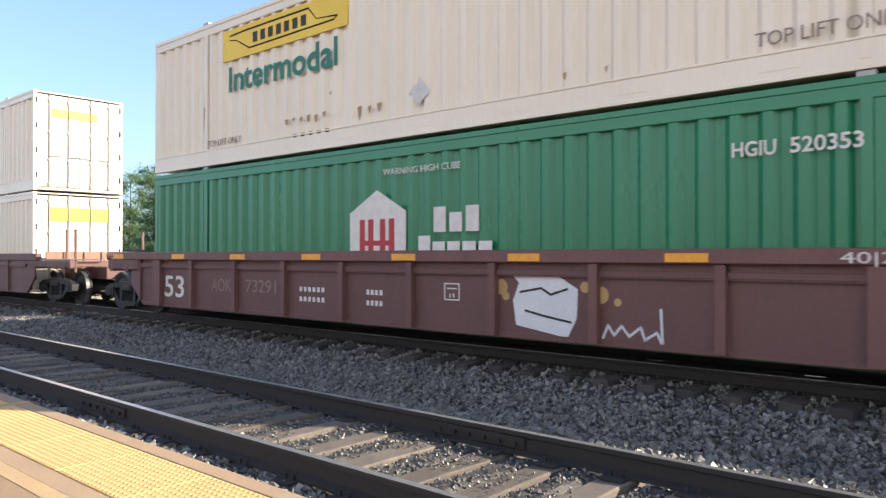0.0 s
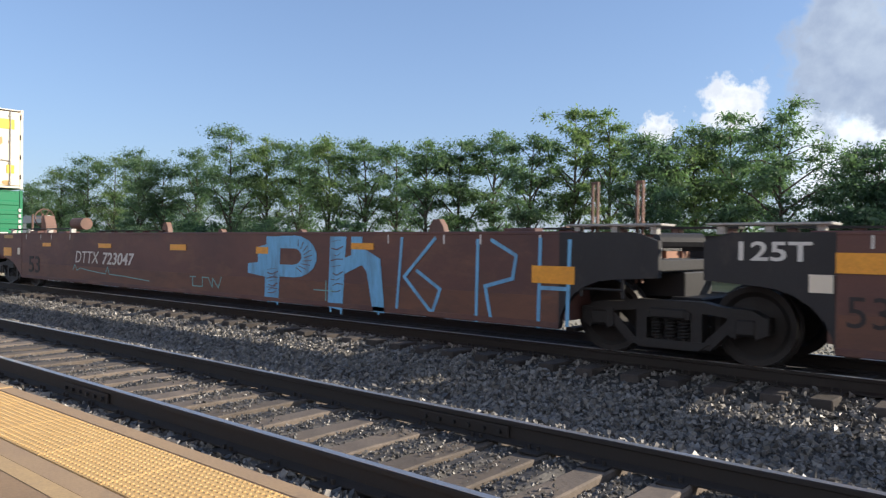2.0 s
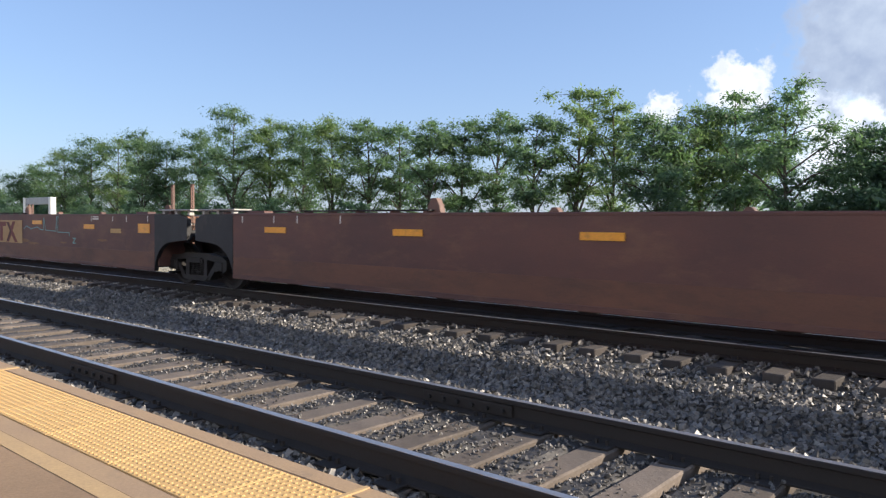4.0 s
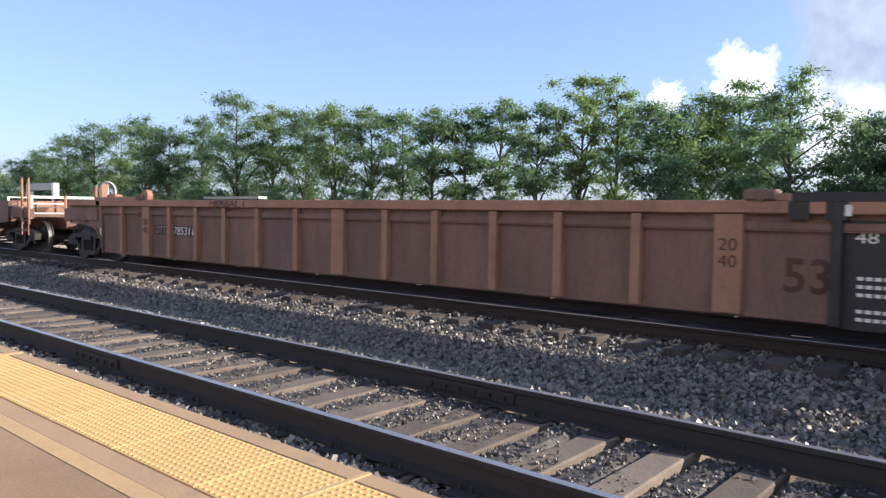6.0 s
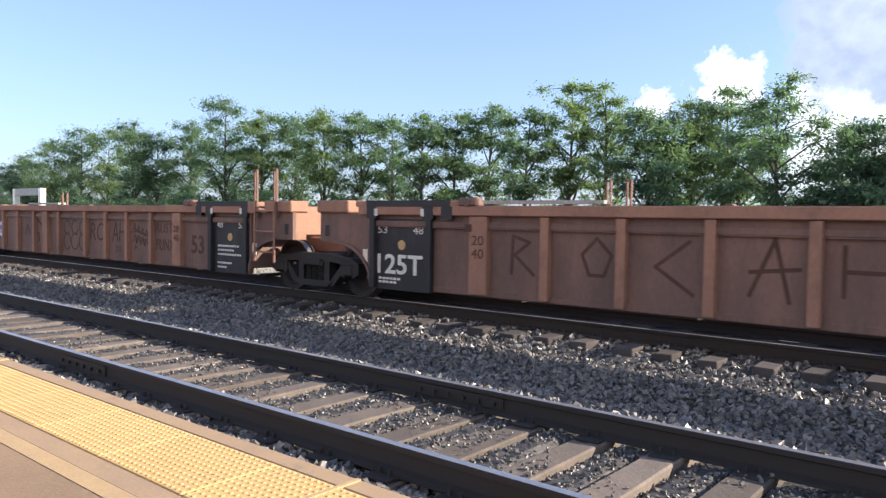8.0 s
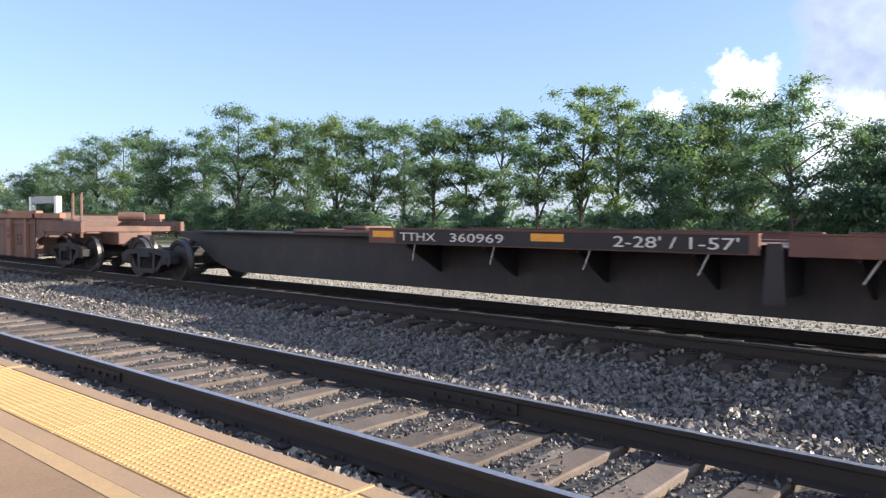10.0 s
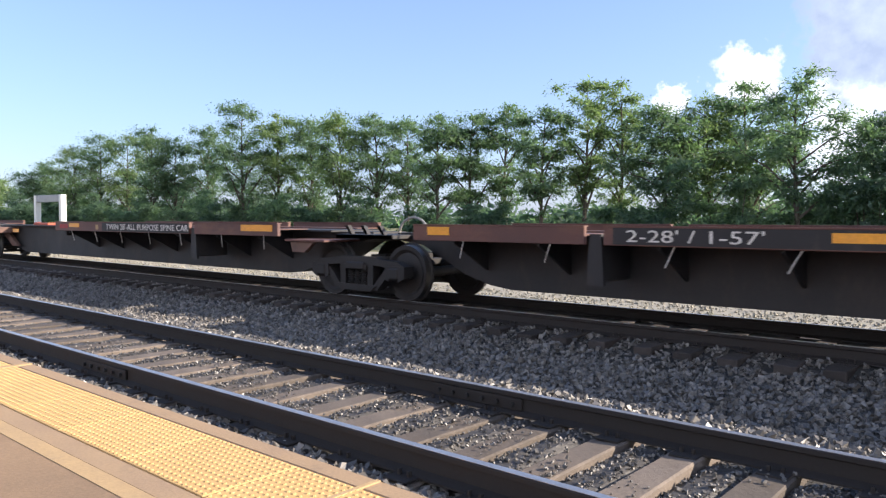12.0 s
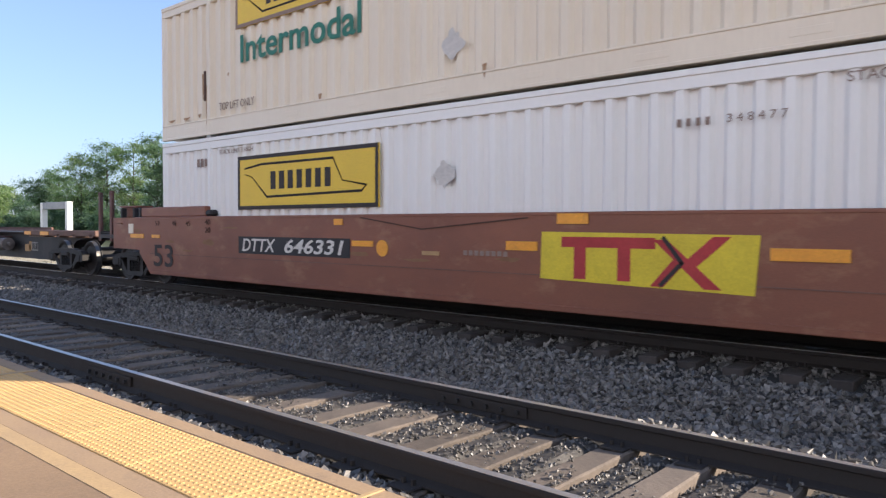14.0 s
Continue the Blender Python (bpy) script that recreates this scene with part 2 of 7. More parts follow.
M = {
    "maroon": material("maroon_car_paint", (0.125, 0.058, 0.052), 0.6, second=(0.11, 0.053, 0.048), dirt=(0.075, 0.05, 0.042), scale=1.2, streak=3),
    # lighter copy of maroon; the ribs' contrast with shaded panels is in the colour
    "maroon_rib": material("lit_maroon_paint", (0.15, 0.066, 0.057), 0.55, second=(0.12, 0.056, 0.050), dirt=(0.085, 0.052, 0.044), scale=1.6, streak=2),
    "rust_low": material("orange_brown_lower_paint", (0.165, 0.070, 0.038), 0.6, second=(0.105, 0.048, 0.033), dirt=(0.07, 0.038, 0.03), scale=0.7, streak=0.4, dirt_amount=0.55, amount=0.8),
    "scuff": material("scuffed_tan_paint", (0.24, 0.135, 0.065), 0.75, second=(0.17, 0.085, 0.045), scale=5, fine=20, bump=0.02),
    "rust": material("rust_brown_car_paint", (0.135, 0.055, 0.040), 0.6, second=(0.072, 0.036, 0.034), dirt=(0.175, 0.088, 0.05), scale=0.5, streak=0.45, dirt_amount=0.5, amount=0.8),
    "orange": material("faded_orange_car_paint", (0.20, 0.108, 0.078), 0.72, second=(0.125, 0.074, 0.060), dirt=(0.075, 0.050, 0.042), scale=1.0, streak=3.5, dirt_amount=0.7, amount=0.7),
    # lighter copy of orange: worn paint, with light on ribs and ends put in
    "orange_rib": material("worn_lit_orange_paint", (0.33, 0.168, 0.102), 0.7, second=(0.23, 0.118, 0.08), dirt=(0.13, 0.075, 0.055), scale=1.3, streak=2, dirt_amount=0.5, amount=0.8),
    "spring_steel": material("greasy_spring_steel", (0.03, 0.028, 0.027), 0.6, 0.2, scale=6),
    "new_rust": material("fresh_brown_car_paint", (0.225, 0.080, 0.043), 0.5, second=(0.145, 0.055, 0.035), dirt=(0.30, 0.165, 0.09), scale=0.55, streak=0.5, dirt_amount=0.42),
    "black": material("black_panel_paint", (0.014, 0.014, 0.017), 0.6, dirt=(0.05, 0.04, 0.035), scale=1.5, streak=2),
    "steel": material("dirty_cast_steel", (0.018, 0.016, 0.016), 0.65, 0.1, dirt=(0.034, 0.026, 0.023), scale=4, fine=60),
    "spine": material("dark_spine_paint", (0.019, 0.019, 0.022), 0.6, dirt=(0.045, 0.034, 0.028), scale=1.0, streak=2, dirt_amount=0.5),
    "tread": material("polished_wheel_tread", (0.17, 0.165, 0.16), 0.4, 0.8, scale=6),
    "railhead": material("polished_railhead", (0.58, 0.57, 0.58), 0.34, 0.85, scale=5),
    "rail": material("brown_rail_steel", (0.018, 0.015, 0.014), 0.8, 0.05, second=(0.026, 0.020, 0.017), scale=4),
    "galv": material("galvanised_steel", (0.38, 0.37, 0.35), 0.55, 0.5, dirt=(0.2, 0.12, 0.08), scale=6),
    "cream": material("cream_container_paint", (0.72, 0.645, 0.525), 0.36, second=(0.66, 0.585, 0.47), dirt=(0.46, 0.34, 0.22), scale=0.6, streak=5, dirt_amount=0.20, fine=25, bump=0.02, grain=0.2),
    "white": material("white_container_paint", (0.75, 0.75, 0.74), 0.34, second=(0.71, 0.71, 0.70), dirt=(0.60, 0.58, 0.55), scale=0.6, streak=5, dirt_amount=0.05, fine=25, bump=0.02, grain=0.15),
    "green": material("green_container_paint", (0.018, 0.185, 0.082), 0.30, second=(0.022, 0.155, 0.075), dirt=(0.05, 0.12, 0.07), scale=0.8, streak=5, dirt_amount=0.2, fine=25, bump=0.02, grain=0.25),
    "yellow": material("yellow_sign_vinyl", (0.72, 0.50, 0.03), 0.5, second=(0.64, 0.44, 0.04), scale=1.5, bump=0.03),
    "reflector": material("amber_reflector", (0.80, 0.36, 0.03), 0.35, second=(0.66, 0.28, 0.03), dirt=(0.35, 0.17, 0.05), scale=3, bump=0.03),
    "mark_white": material("white_lettering", (0.68, 0.66, 0.62), 0.7, second=(0.52, 0.49, 0.45), scale=6, bump=0.03),
    "mark_grey": material("faded_lettering", (0.26, 0.20, 0.17), 0.8, second=(0.2, 0.14, 0.11), scale=6, bump=0.03),
    "mark_black": material("black_lettering", (0.03, 0.025, 0.025), 0.7, scale=6, bump=0.03),
    "mark_green": material("green_lettering", (0.015, 0.17, 0.12), 0.6, scale=4, bump=0.03),
    "mark_red": material("red_logo_paint", (0.42, 0.035, 0.04), 0.6, scale=3, bump=0.03),
    "tan_logo": material("faded_logo_panel", (0.42, 0.29, 0.13), 0.7, second=(0.34, 0.2, 0.1), scale=2, bump=0.03),
    "bright_logo": material("yellow_logo_panel", (0.70, 0.56, 0.03), 0.5, scale=2, bump=0.03),
    "blue_spray": material("light_blue_spray", (0.17, 0.43, 0.68), 0.6, second=(0.13, 0.33, 0.55), dirt=(0.10, 0.14, 0.20), scale=2.2, streak=5, dirt_amount=0.5, fine=22, bump=0.02),
    "teal_spray": material("teal_spray", (0.20, 0.42, 0.42), 0.7, scale=5, bump=0.02),
    "white_spray": material("white_spray", (0.66, 0.66, 0.66), 0.6, second=(0.55, 0.56, 0.58), scale=4, bump=0.02),
    "tan_spray": material("tan_spray", (0.50, 0.33, 0.14), 0.7, scale=4, bump=0.02),
    "purple_spray": material("violet_spray", (0.12, 0.09, 0.30), 0.7, scale=4, bump=0.02),
    "brown_spray": material("dark_brown_spray", (0.075, 0.035, 0.022), 0.8, scale=5, bump=0.02),
    "red_part": material("red_oxide_part", (0.48, 0.10, 0.05), 0.6, scale=3),
    "rubber": material("black_rubber", (0.02, 0.02, 0.02), 0.7, scale=5),
    # darker than its stones: the shade in their gaps is put into this colour
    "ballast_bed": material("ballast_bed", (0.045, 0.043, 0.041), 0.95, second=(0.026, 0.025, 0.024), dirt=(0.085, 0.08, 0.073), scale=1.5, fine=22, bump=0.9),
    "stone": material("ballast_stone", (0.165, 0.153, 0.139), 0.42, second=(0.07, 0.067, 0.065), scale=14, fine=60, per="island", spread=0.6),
    "mud_stone": material("muddy_stone", (0.14, 0.13, 0.118), 0.45, second=(0.065, 0.061, 0.058), scale=14, fine=60, per="island", spread=0.7),
    "tank": material("tank_paint", (0.15, 0.13, 0.12), 0.6, dirt=(0.09, 0.06, 0.05), scale=4),
    "faded_red": material("faded_logo_red", (0.17, 0.045, 0.04), 0.7, second=(0.12, 0.04, 0.035), scale=3, bump=0.03),
    "mud": material("tie_bed_mud", (0.055, 0.05, 0.046), 0.62, second=(0.034, 0.031, 0.03), dirt=(0.11, 0.10, 0.088), scale=1.8, fine=26, bump=0.8),
    "tie": material("weathered_tie_wood", (0.150, 0.120, 0.096), 0.85, second=(0.072, 0.060, 0.052), dirt=(0.23, 0.185, 0.145), scale=4, fine=30, bump=0.6, per="object", spread=0.35),
    "dark_tie": material("oiled_tie_wood", (0.055, 0.045, 0.04), 0.9, second=(0.035, 0.03, 0.028), scale=3, fine=30, bump=0.6, per="object", spread=0.3),
    "concrete": material("platform_concrete", (0.36, 0.245, 0.135), 0.85, second=(0.26, 0.18, 0.12), dirt=(0.17, 0.125, 0.09), scale=1.1, fine=50, bump=0.25, dirt_amount=0.35),
    "brick_floor": material("platform_paving", (0.29, 0.19, 0.105), 0.8, second=(0.185, 0.125, 0.078), dirt=(0.37, 0.25, 0.14), scale=0.8, fine=50, bump=0.25, dirt_amount=0.4),
    "tactile": material("yellow_tactile_tile", (0.54, 0.345, 0.135), 0.7, second=(0.48, 0.305, 0.12), dirt=(0.34, 0.225, 0.11), scale=2.0, fine=60, bump=0.1, dirt_amount=0.3, per="object", spread=0.06),
    "line_paint": material("worn_yellow_line", (0.44, 0.30, 0.145), 0.8, second=(0.33, 0.23, 0.13), dirt=(0.28, 0.2, 0.13), scale=3.0, fine=50, bump=0.2),
    "grass": material("dry_grass", (0.10, 0.115, 0.04), 0.95, second=(0.17, 0.15, 0.075), scale=0.15, fine=12, bump=0.6),
    "far_gravel": material("pale_gravel", (0.33, 0.305, 0.25), 0.95, second=(0.23, 0.215, 0.175), dirt=(0.13, 0.135, 0.085), scale=0.7, fine=20, bump=0.7, dirt_amount=0.5),
    "bark": material("grey_bark", (0.10, 0.085, 0.07), 0.9, second=(0.06, 0.05, 0.042), scale=3, fine=20, bump=0.6, streak=4),
    "white_metal": material("white_painted_steel", (0.72, 0.72, 0.70), 0.5, second=(0.62, 0.62, 0.6), scale=2, bump=0.05),
    "grey_metal": material("grey_panel", (0.34, 0.35, 0.36), 0.6, scale=2, bump=0.05),
    "pale_patch": material("scuffed_pale_patch", (0.60, 0.58, 0.55), 0.7, second=(0.45, 0.44, 0.43), scale=12, bump=0.02),
    "rust_run": material("rust_run", (0.30, 0.17, 0.085), 0.85, second=(0.42, 0.30, 0.19), scale=9, bump=0.02),
    "brick_wall": material("plain_brick", (0.28, 0.13, 0.09), 0.85, second=(0.22, 0.10, 0.07), scale=2, fine=30),
}


def leaf_material(name, base, spread):
    m = bpy.data.materials.new(name)
    m.use_nodes = True
    n, l = m.node_tree.nodes, m.node_tree.links
    out, b = n["Material Output"], n["Principled BSDF"]
    tc = n.new("ShaderNodeTexCoord")
    t = n.new("ShaderNodeTexNoise"); t.inputs["Scale"].default_value = 0.35; t.inputs["Detail"].default_value = 3
    l.new(tc.outputs["Object"], t.inputs["Vector"])
    geo = n.new("ShaderNodeNewGeometry")
    add = n.new("ShaderNodeMath"); add.operation = "MULTIPLY_ADD"
    l.new(geo.outputs["Random Per Island"], add.inputs[0]); add.inputs[1].default_value = 0.5
    l.new(t.outputs["Fac"], add.inputs[2])
    r = n.new("ShaderNodeMapRange"); l.new(add.outputs[0], r.inputs["Value"])
    r.inputs["From Min"].default_value, r.inputs["From Max"].default_value = 0.4, 1.1
    mx = n.new("ShaderNodeMix"); mx.data_type = "RGBA"
    l.new(r.outputs[0], mx.inputs["Factor"])
    mx.inputs["A"].default_value = (*[c * (1 - spread) for c in base], 1)
    mx.inputs["B"].default_value = (base[0] * (1 + spread * 1.5), base[1] * (1 + spread), base[2], 1)
    l.new(mx.outputs["Result"], b.inputs["Base Color"])
    b.inputs["Roughness"].default_value = 0.6
    tr = n.new("ShaderNodeBsdfTranslucent")
    tm = n.new("ShaderNodeVectorMath"); tm.operation = "MULTIPLY"
    l.new(mx.outputs["Result"], tm.inputs[0]); tm.inputs[1].default_value = (1.45, 1.65, 1.0)
    l.new(tm.outputs[0], tr.inputs["Color"])
    ms = n.new("ShaderNodeMixShader"); ms.inputs[0].default_value = 0.5
    l.new(b.outputs[0], ms.inputs[1]); l.new(tr.outputs[0], ms.inputs[2])
    l.new(ms.outputs[0], out.inputs["Surface"])
    return m


# leaf greens are paler and bluer, with distant haze mixed into the colour
M["leaf"] = leaf_material("leaf_green", (0.105, 0.178, 0.135), 0.4)
M["leaf_dark"] = leaf_material("leaf_dark_green", (0.080, 0.142, 0.118), 0.35)
M["leaf_light"] = leaf_material("leaf_yellow_green", (0.142, 0.215, 0.132), 0.35)


# ---- building helpers ----
def box(bm, x0, x1, y0, y1, z0, z1, bevel=0.0):
    vs = [bm.verts.new(c) for c in ((x0, y0, z0), (x1, y0, z0), (x1, y1, z0), (x0, y1, z0), (x0, y0, z1), (x1, y0, z1), (x1, y1, z1), (x0, y1, z1))]
    fs = [bm.faces.new([vs[i] for i in f]) for f in ((3, 2, 1, 0), (4, 5, 6, 7), (0, 1, 5, 4), (1, 2, 6, 5), (2, 3, 7, 6), (3, 0, 4, 7))]
    if bevel:
        es = list({e for f in fs for e in f.edges})
        bmesh.ops.bevel(bm, geom=es, offset=bevel, segments=1, affect="EDGES")
    return bm


def prism(bm, pts, a0, a1, axis="y"):
    """A polygon, counter-clockwise seen from the a0 side, drawn out from a0 to a1 along an axis.
    Its points are (x, z) for y, (y, z) for x, (x, y) for z."""
    place = {"y": lambda p, a: (p[0], a, p[1]), "x": lambda p, a: (a, p[0], p[1]), "z": lambda p, a: (p[0], p[1], a)}[axis]
    lo = [bm.verts.new(place(p, a0)) for p in pts]
    hi = [bm.verts.new(place(p, a1)) for p in pts]
    n = len(pts)
    fs = [bm.faces.new(lo), bm.faces.new(hi[::-1])]
    for i in range(n):
        fs.append(bm.faces.new((lo[i], hi[i], hi[(i + 1) % n], lo[(i + 1) % n])))
    bmesh.ops.recalc_face_normals(bm, faces=fs)
    return bm


def rod(bm, p0, p1, r, sides=8, r1=None):
    p0, p1 = Vector(p0), Vector(p1)
    d = p1 - p0
    q = d.to_track_quat("Z", "Y")
    r1 = r if r1 is None else r1
    rings = []
    for p, rad in ((p0, r), (p1, r1)):
        rings.append([bm.verts.new(p + q @ Vector((rad * math.cos(6.2832 * i / sides), rad * math.sin(6.2832 * i / sides), 0))) for i in range(sides)])
    for i in range(sides):
        j = (i + 1) % sides
        bm.faces.new((rings[0][i], rings[0][j], rings[1][j], rings[1][i]))
    bm.faces.new(rings[0][::-1])
    bm.faces.new(rings[1])
    return bm


def lathe(bm, prof, axis_y=True, sides=28):
    """Turns a profile of (radius, along) about the y axis."""
    rings = [[bm.verts.new((r * math.cos(6.2832 * i / sides), a, r * math.sin(6.2832 * i / sides))) for i in range(sides)] for r, a in prof]
    fs = []
    for k in range(len(rings) - 1):
        for i in range(sides):
            j = (i + 1) % sides
            fs.append(bm.faces.new((rings[k][i], rings[k][j], rings[k + 1][j], rings[k + 1][i])))
    fs += [bm.faces.new(rings[0]), bm.faces.new(rings[-1][::-1])]
    bmesh.ops.recalc_face_normals(bm, faces=fs)
    return bm


def mesh_of(name, bm, mat):
    me = bpy.data.meshes.new(name)
    bm.to_mesh(me)
    bm.free()
    for k in (mat if isinstance(mat, (list, tuple)) else [mat]):
        me.materials.append(M[k])
    return me


def part(name, bm, mat, parent, label="", at=(0, 0, 0)):
    ob = new(name, bm if isinstance(bm, bpy.types.Mesh) else mesh_of(name, bm, mat))
    ob.parent = parent
    ob.location = at
    return tagged(ob, label=label)


def B():
    return bmesh.new()


def thing(name, label, category, m=None, group="", kind=""):
    e = new(name)
    e.empty_display_size = 0.2
    if m is not None:
        e.matrix_world = m
    return tagged(e, label, category, group, kind)


def lettering(name, words, height, x, y, z, mat, parent, label="", shear=0.0, width=None, heavy=0.0):
    """Flat raised letters on a face that looks towards -y; x, z is the lower left corner."""
    cu = bpy.data.curves.new(name, "FONT")
    cu.body, cu.size, cu.extrude, cu.offset, cu.shear, cu.resolution_u = words, height / 0.69, 0.002, heavy, shear, 3
    tmp = bpy.data.objects.new(name, cu)
    scene.collection.objects.link(tmp)
    me = bpy.data.meshes.new_from_object(tmp.evaluated_get(bpy.context.evaluated_depsgraph_get()))
    bpy.data.objects.remove(tmp)
    bpy.data.curves.remove(cu)
    xs = [v.co.x for v in me.vertices]
    k = (width / (max(xs) - min(xs))) if width else 1.0
    x_lo = min(xs)
    for v in me.vertices:
        v.co = ((v.co.x - x_lo) * k, -v.co.z, v.co.y)
    me.materials.clear()
    me.materials.append(M[mat])
    return part(name, me, mat, parent, label, (x, y - 0.003, z))


def bars(bm, x, z, y, count, w, h, gap, lean=0.0):
    """Plain bars in a row, for writing that stays unread."""
    for i in range(count):
        a = x + i * (w + gap)
        prism(bm, [(a, z), (a + w, z), (a + w + lean, z + h), (a + lean, z + h)], y, y - 0.004)
    return bm


def stroke(bm, pts, w, y, lift=0.004):
    """A flat brush stroke along points (x, z) on a face that looks towards -y."""
    for (xa, za), (xb, zb) in zip(pts, pts[1:]):
        d = Vector((xb - xa, zb - za))
        if d.length < 1e-4:
            continue
        d.normalize()
        nx, nz = -d.y * w / 2, d.x * w / 2
        ex, ez = d.x * w * 0.3, d.y * w * 0.3
        prism(bm, [(xa - ex + nx, za - ez + nz), (xa - ex - nx, za - ez - nz), (xb + ex - nx, zb + ez - nz), (xb + ex + nx, zb + ez + nz)], y, y - lift)
    return bm


# ---- the train's way ----
TRACK_Y = 9.437        # centre of the train's track
NEAR_Y = 3.933         # centre of the empty track
TIMES = [i * 0.5 for i in range(29)]


def gone(t):
    """Metres that the train has gone at t seconds; it gathers a little speed."""
    return 0.965 * (15.3 * t + 0.75 * (t - 5 * (1 - math.exp(-t / 5))))


MOVERS = []            # things that ride with the train, each with its first x
WHEELSETS = []


# ---- setting ----
def setting(name, bm, mat, label, category="ground"):
    return tagged(new(name, mesh_of(name, bm, mat)), label, category, kind="structure")


bm = B()
box(bm, -1500, 1500, -1500, 1500, -1.2, -0.62)
setting("ground", bm, "grass", "flat dry grass reaching the horizon behind the tracks")

# the ballast shoulder under both tracks, with uneven top
def bed(name, x0, x1, prof, mat, label, step=0.35, amp=0.02, seed=0.0, dip=0.0):
    bm = B()
    nx = int((x1 - x0) / step)
    rows = []
    for i in range(nx + 1):
        x = x0 + (x1 - x0) * i / nx
        rows.append([bm.verts.new((x, y, z - dip * max(0.0, min(1.0, (x + 3.3) / 0.8)) + amp * noise.noise((x * 1.3 + seed, y * 1.7, seed)) + amp * 0.6 * noise.noise((x * 4.1, y * 4.3, seed + 3)))) for y, z in prof])
    for a, b in zip(rows, rows[1:]):
        for k in range(len(prof) - 1):
            bm.faces.new((a[k], b[k], b[k + 1], a[k + 1]))
    return setting(name, bm, mat, label)


def lerp_prof(pts, n):
    out = []
    for (ya, za), (yb, zb) in zip(pts, pts[1:]):
        for i in range(n):
            out.append((ya + (yb - ya) * i / n, za + (zb - za) * i / n))
    return out + [pts[-1]]


BED = [(2.78, -0.17), (3.05, -0.22), (4.95, -0.26), (5.5, -0.27), (6.3, -0.40), (7.4, -0.33), (8.15, -0.262), (8.5, -0.195), (10.45, -0.185), (10.8, -0.26), (11.6, -0.36), (12.2, -0.60)]
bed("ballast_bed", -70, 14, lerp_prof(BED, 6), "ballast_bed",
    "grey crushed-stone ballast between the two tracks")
bed("gravel_path", -160, 60, lerp_prof([(11.9, -0.60), (12.6, -0.58), (29.0, -0.58), (30.5, -0.64)], 8), "far_gravel", "pale sunlit gravel yard beyond the train", step=1.0, amp=0.03, seed=9)

bm = B()
box(bm, -160, -70, 2.78, 11.6, -0.8, -0.24)
box(bm, 14, 80, 2.78, 11.6, -0.8, -0.24)
setting("ballast_far", bm, "ballast_bed", "grey ballast of the tracks further along")

RAIL = [(-0.075, -0.171), (0.075, -0.171), (0.075, -0.158), (0.012, -0.135), (0.010, -0.045), (0.036, -0.034), (0.036, -0.006), (0.028, -0.001), (-0.028, -0.001), (-0.036, -0.006), (-0.036, -0.034), (-0.010, -0.045), (-0.012, -0.135), (-0.075, -0.158)]


TIE_X = {}             # where each track's ties lie


def track(name, yc, label, tie_mat, x0, x1, spacing, tie_y, first):
    """Two rails, and ties as pieces of their own."""
    tr = tagged(new(name), label, "railway track", kind="structure")
    for s in (-1, 1):
        bm = B()
        prism(bm, [(yc + s * 0.7525 + a, b) for a, b in RAIL], -160, 80, "x")
        rail = part("rail", bm, "rail", tr, "brown steel rail with a worn bright head")
        bm = B()
        box(bm, -160, 80, yc + s * 0.7525 - 0.027, yc + s * 0.7525 + 0.027, -0.002, 0.0015)
        part("running_surface", bm, "railhead", rail, "polished bright running surface of the rail")
    shapes = []
    rnd = random.Random(len(name))
    for k in range(4):
        bm = B()
        box(bm, -0.115, 0.115, -tie_y, tie_y, -0.18, 0.0, 0.012)
        bmesh.ops.subdivide_edges(bm, edges=[e for e in bm.edges if abs(e.verts[0].co.y - e.verts[1].co.y) > 1], cuts=5)
        for v in bm.verts:
            v.co.x += 0.012 * noise.noise((k * 7, v.co.y * 2, v.co.z * 3 + 1))
            v.co.z += 0.012 * noise.noise((k * 5 + 2, v.co.y * 2.5, v.co.x * 3))
        shapes.append(mesh_of("tie", bm, tie_mat))
    TIE_X[name] = []
    x = first
    while x < x1:
        if x > x0:
            TIE_X[name].append(x)
            ob = part("tie", shapes[rnd.randrange(4)], tie_mat, tr, "", (x, yc + rnd.uniform(-0.05, 0.05), -0.171 + rnd.uniform(-0.012, 0.006)))
            ob.rotation_euler = (0, 0, rnd.uniform(-0.03, 0.03))
            for s in (-1, 1):
                if x > -16 and x < 2 and not (s > 0 and yc > 6):
                    bm = B()
                    box(bm, -0.09, 0.09, -0.19, 0.19, 0, 0.016, 0.004)
                    for a in (-0.1, 0.1):
                        box(bm, -0.05, -0.03, a - 0.012, a + 0.012, 0.016, 0.05)
                        box(bm, 0.03, 0.05, a - 0.012, a + 0.012, 0.016, 0.05)
                    part("tie_plate", bm, "rail", tr, "", (x, yc + s * 0.7525, -0.174))
        x += spacing * rnd.uniform(0.97, 1.03)
    return tr


near_track = track("near_track", NEAR_Y, "empty railway track with weathered wooden ties in mud", "tie", -45, 6, 0.545, 1.28, -45)
far_track = track("train_track", TRACK_Y, "railway track under the train, dark ties in ballast", "dark_tie", -60, 8, 0.545, 1.36, -60)


def joint_bar(x, y, side, tr):
    bm = B()
    box(bm, x - 0.46, x + 0.46, y + side * 0.012, y + side * 0.036, -0.138, -0.045, 0.006)
    jb = part("joint_bar", bm, "rail", tr, "bolted joint bar on the rail")
    for k in range(6):
        a = x - 0.38 + k * 0.152
        bm = B()
        rod(bm, (a, y + side * 0.034, -0.092), (a, y + side * 0.062, -0.092), 0.019, 6)
        part("bolt", bm, "steel", jb, "dark bolt head")


joint_bar(-3.75, NEAR_Y + 0.7525, -1, near_track)
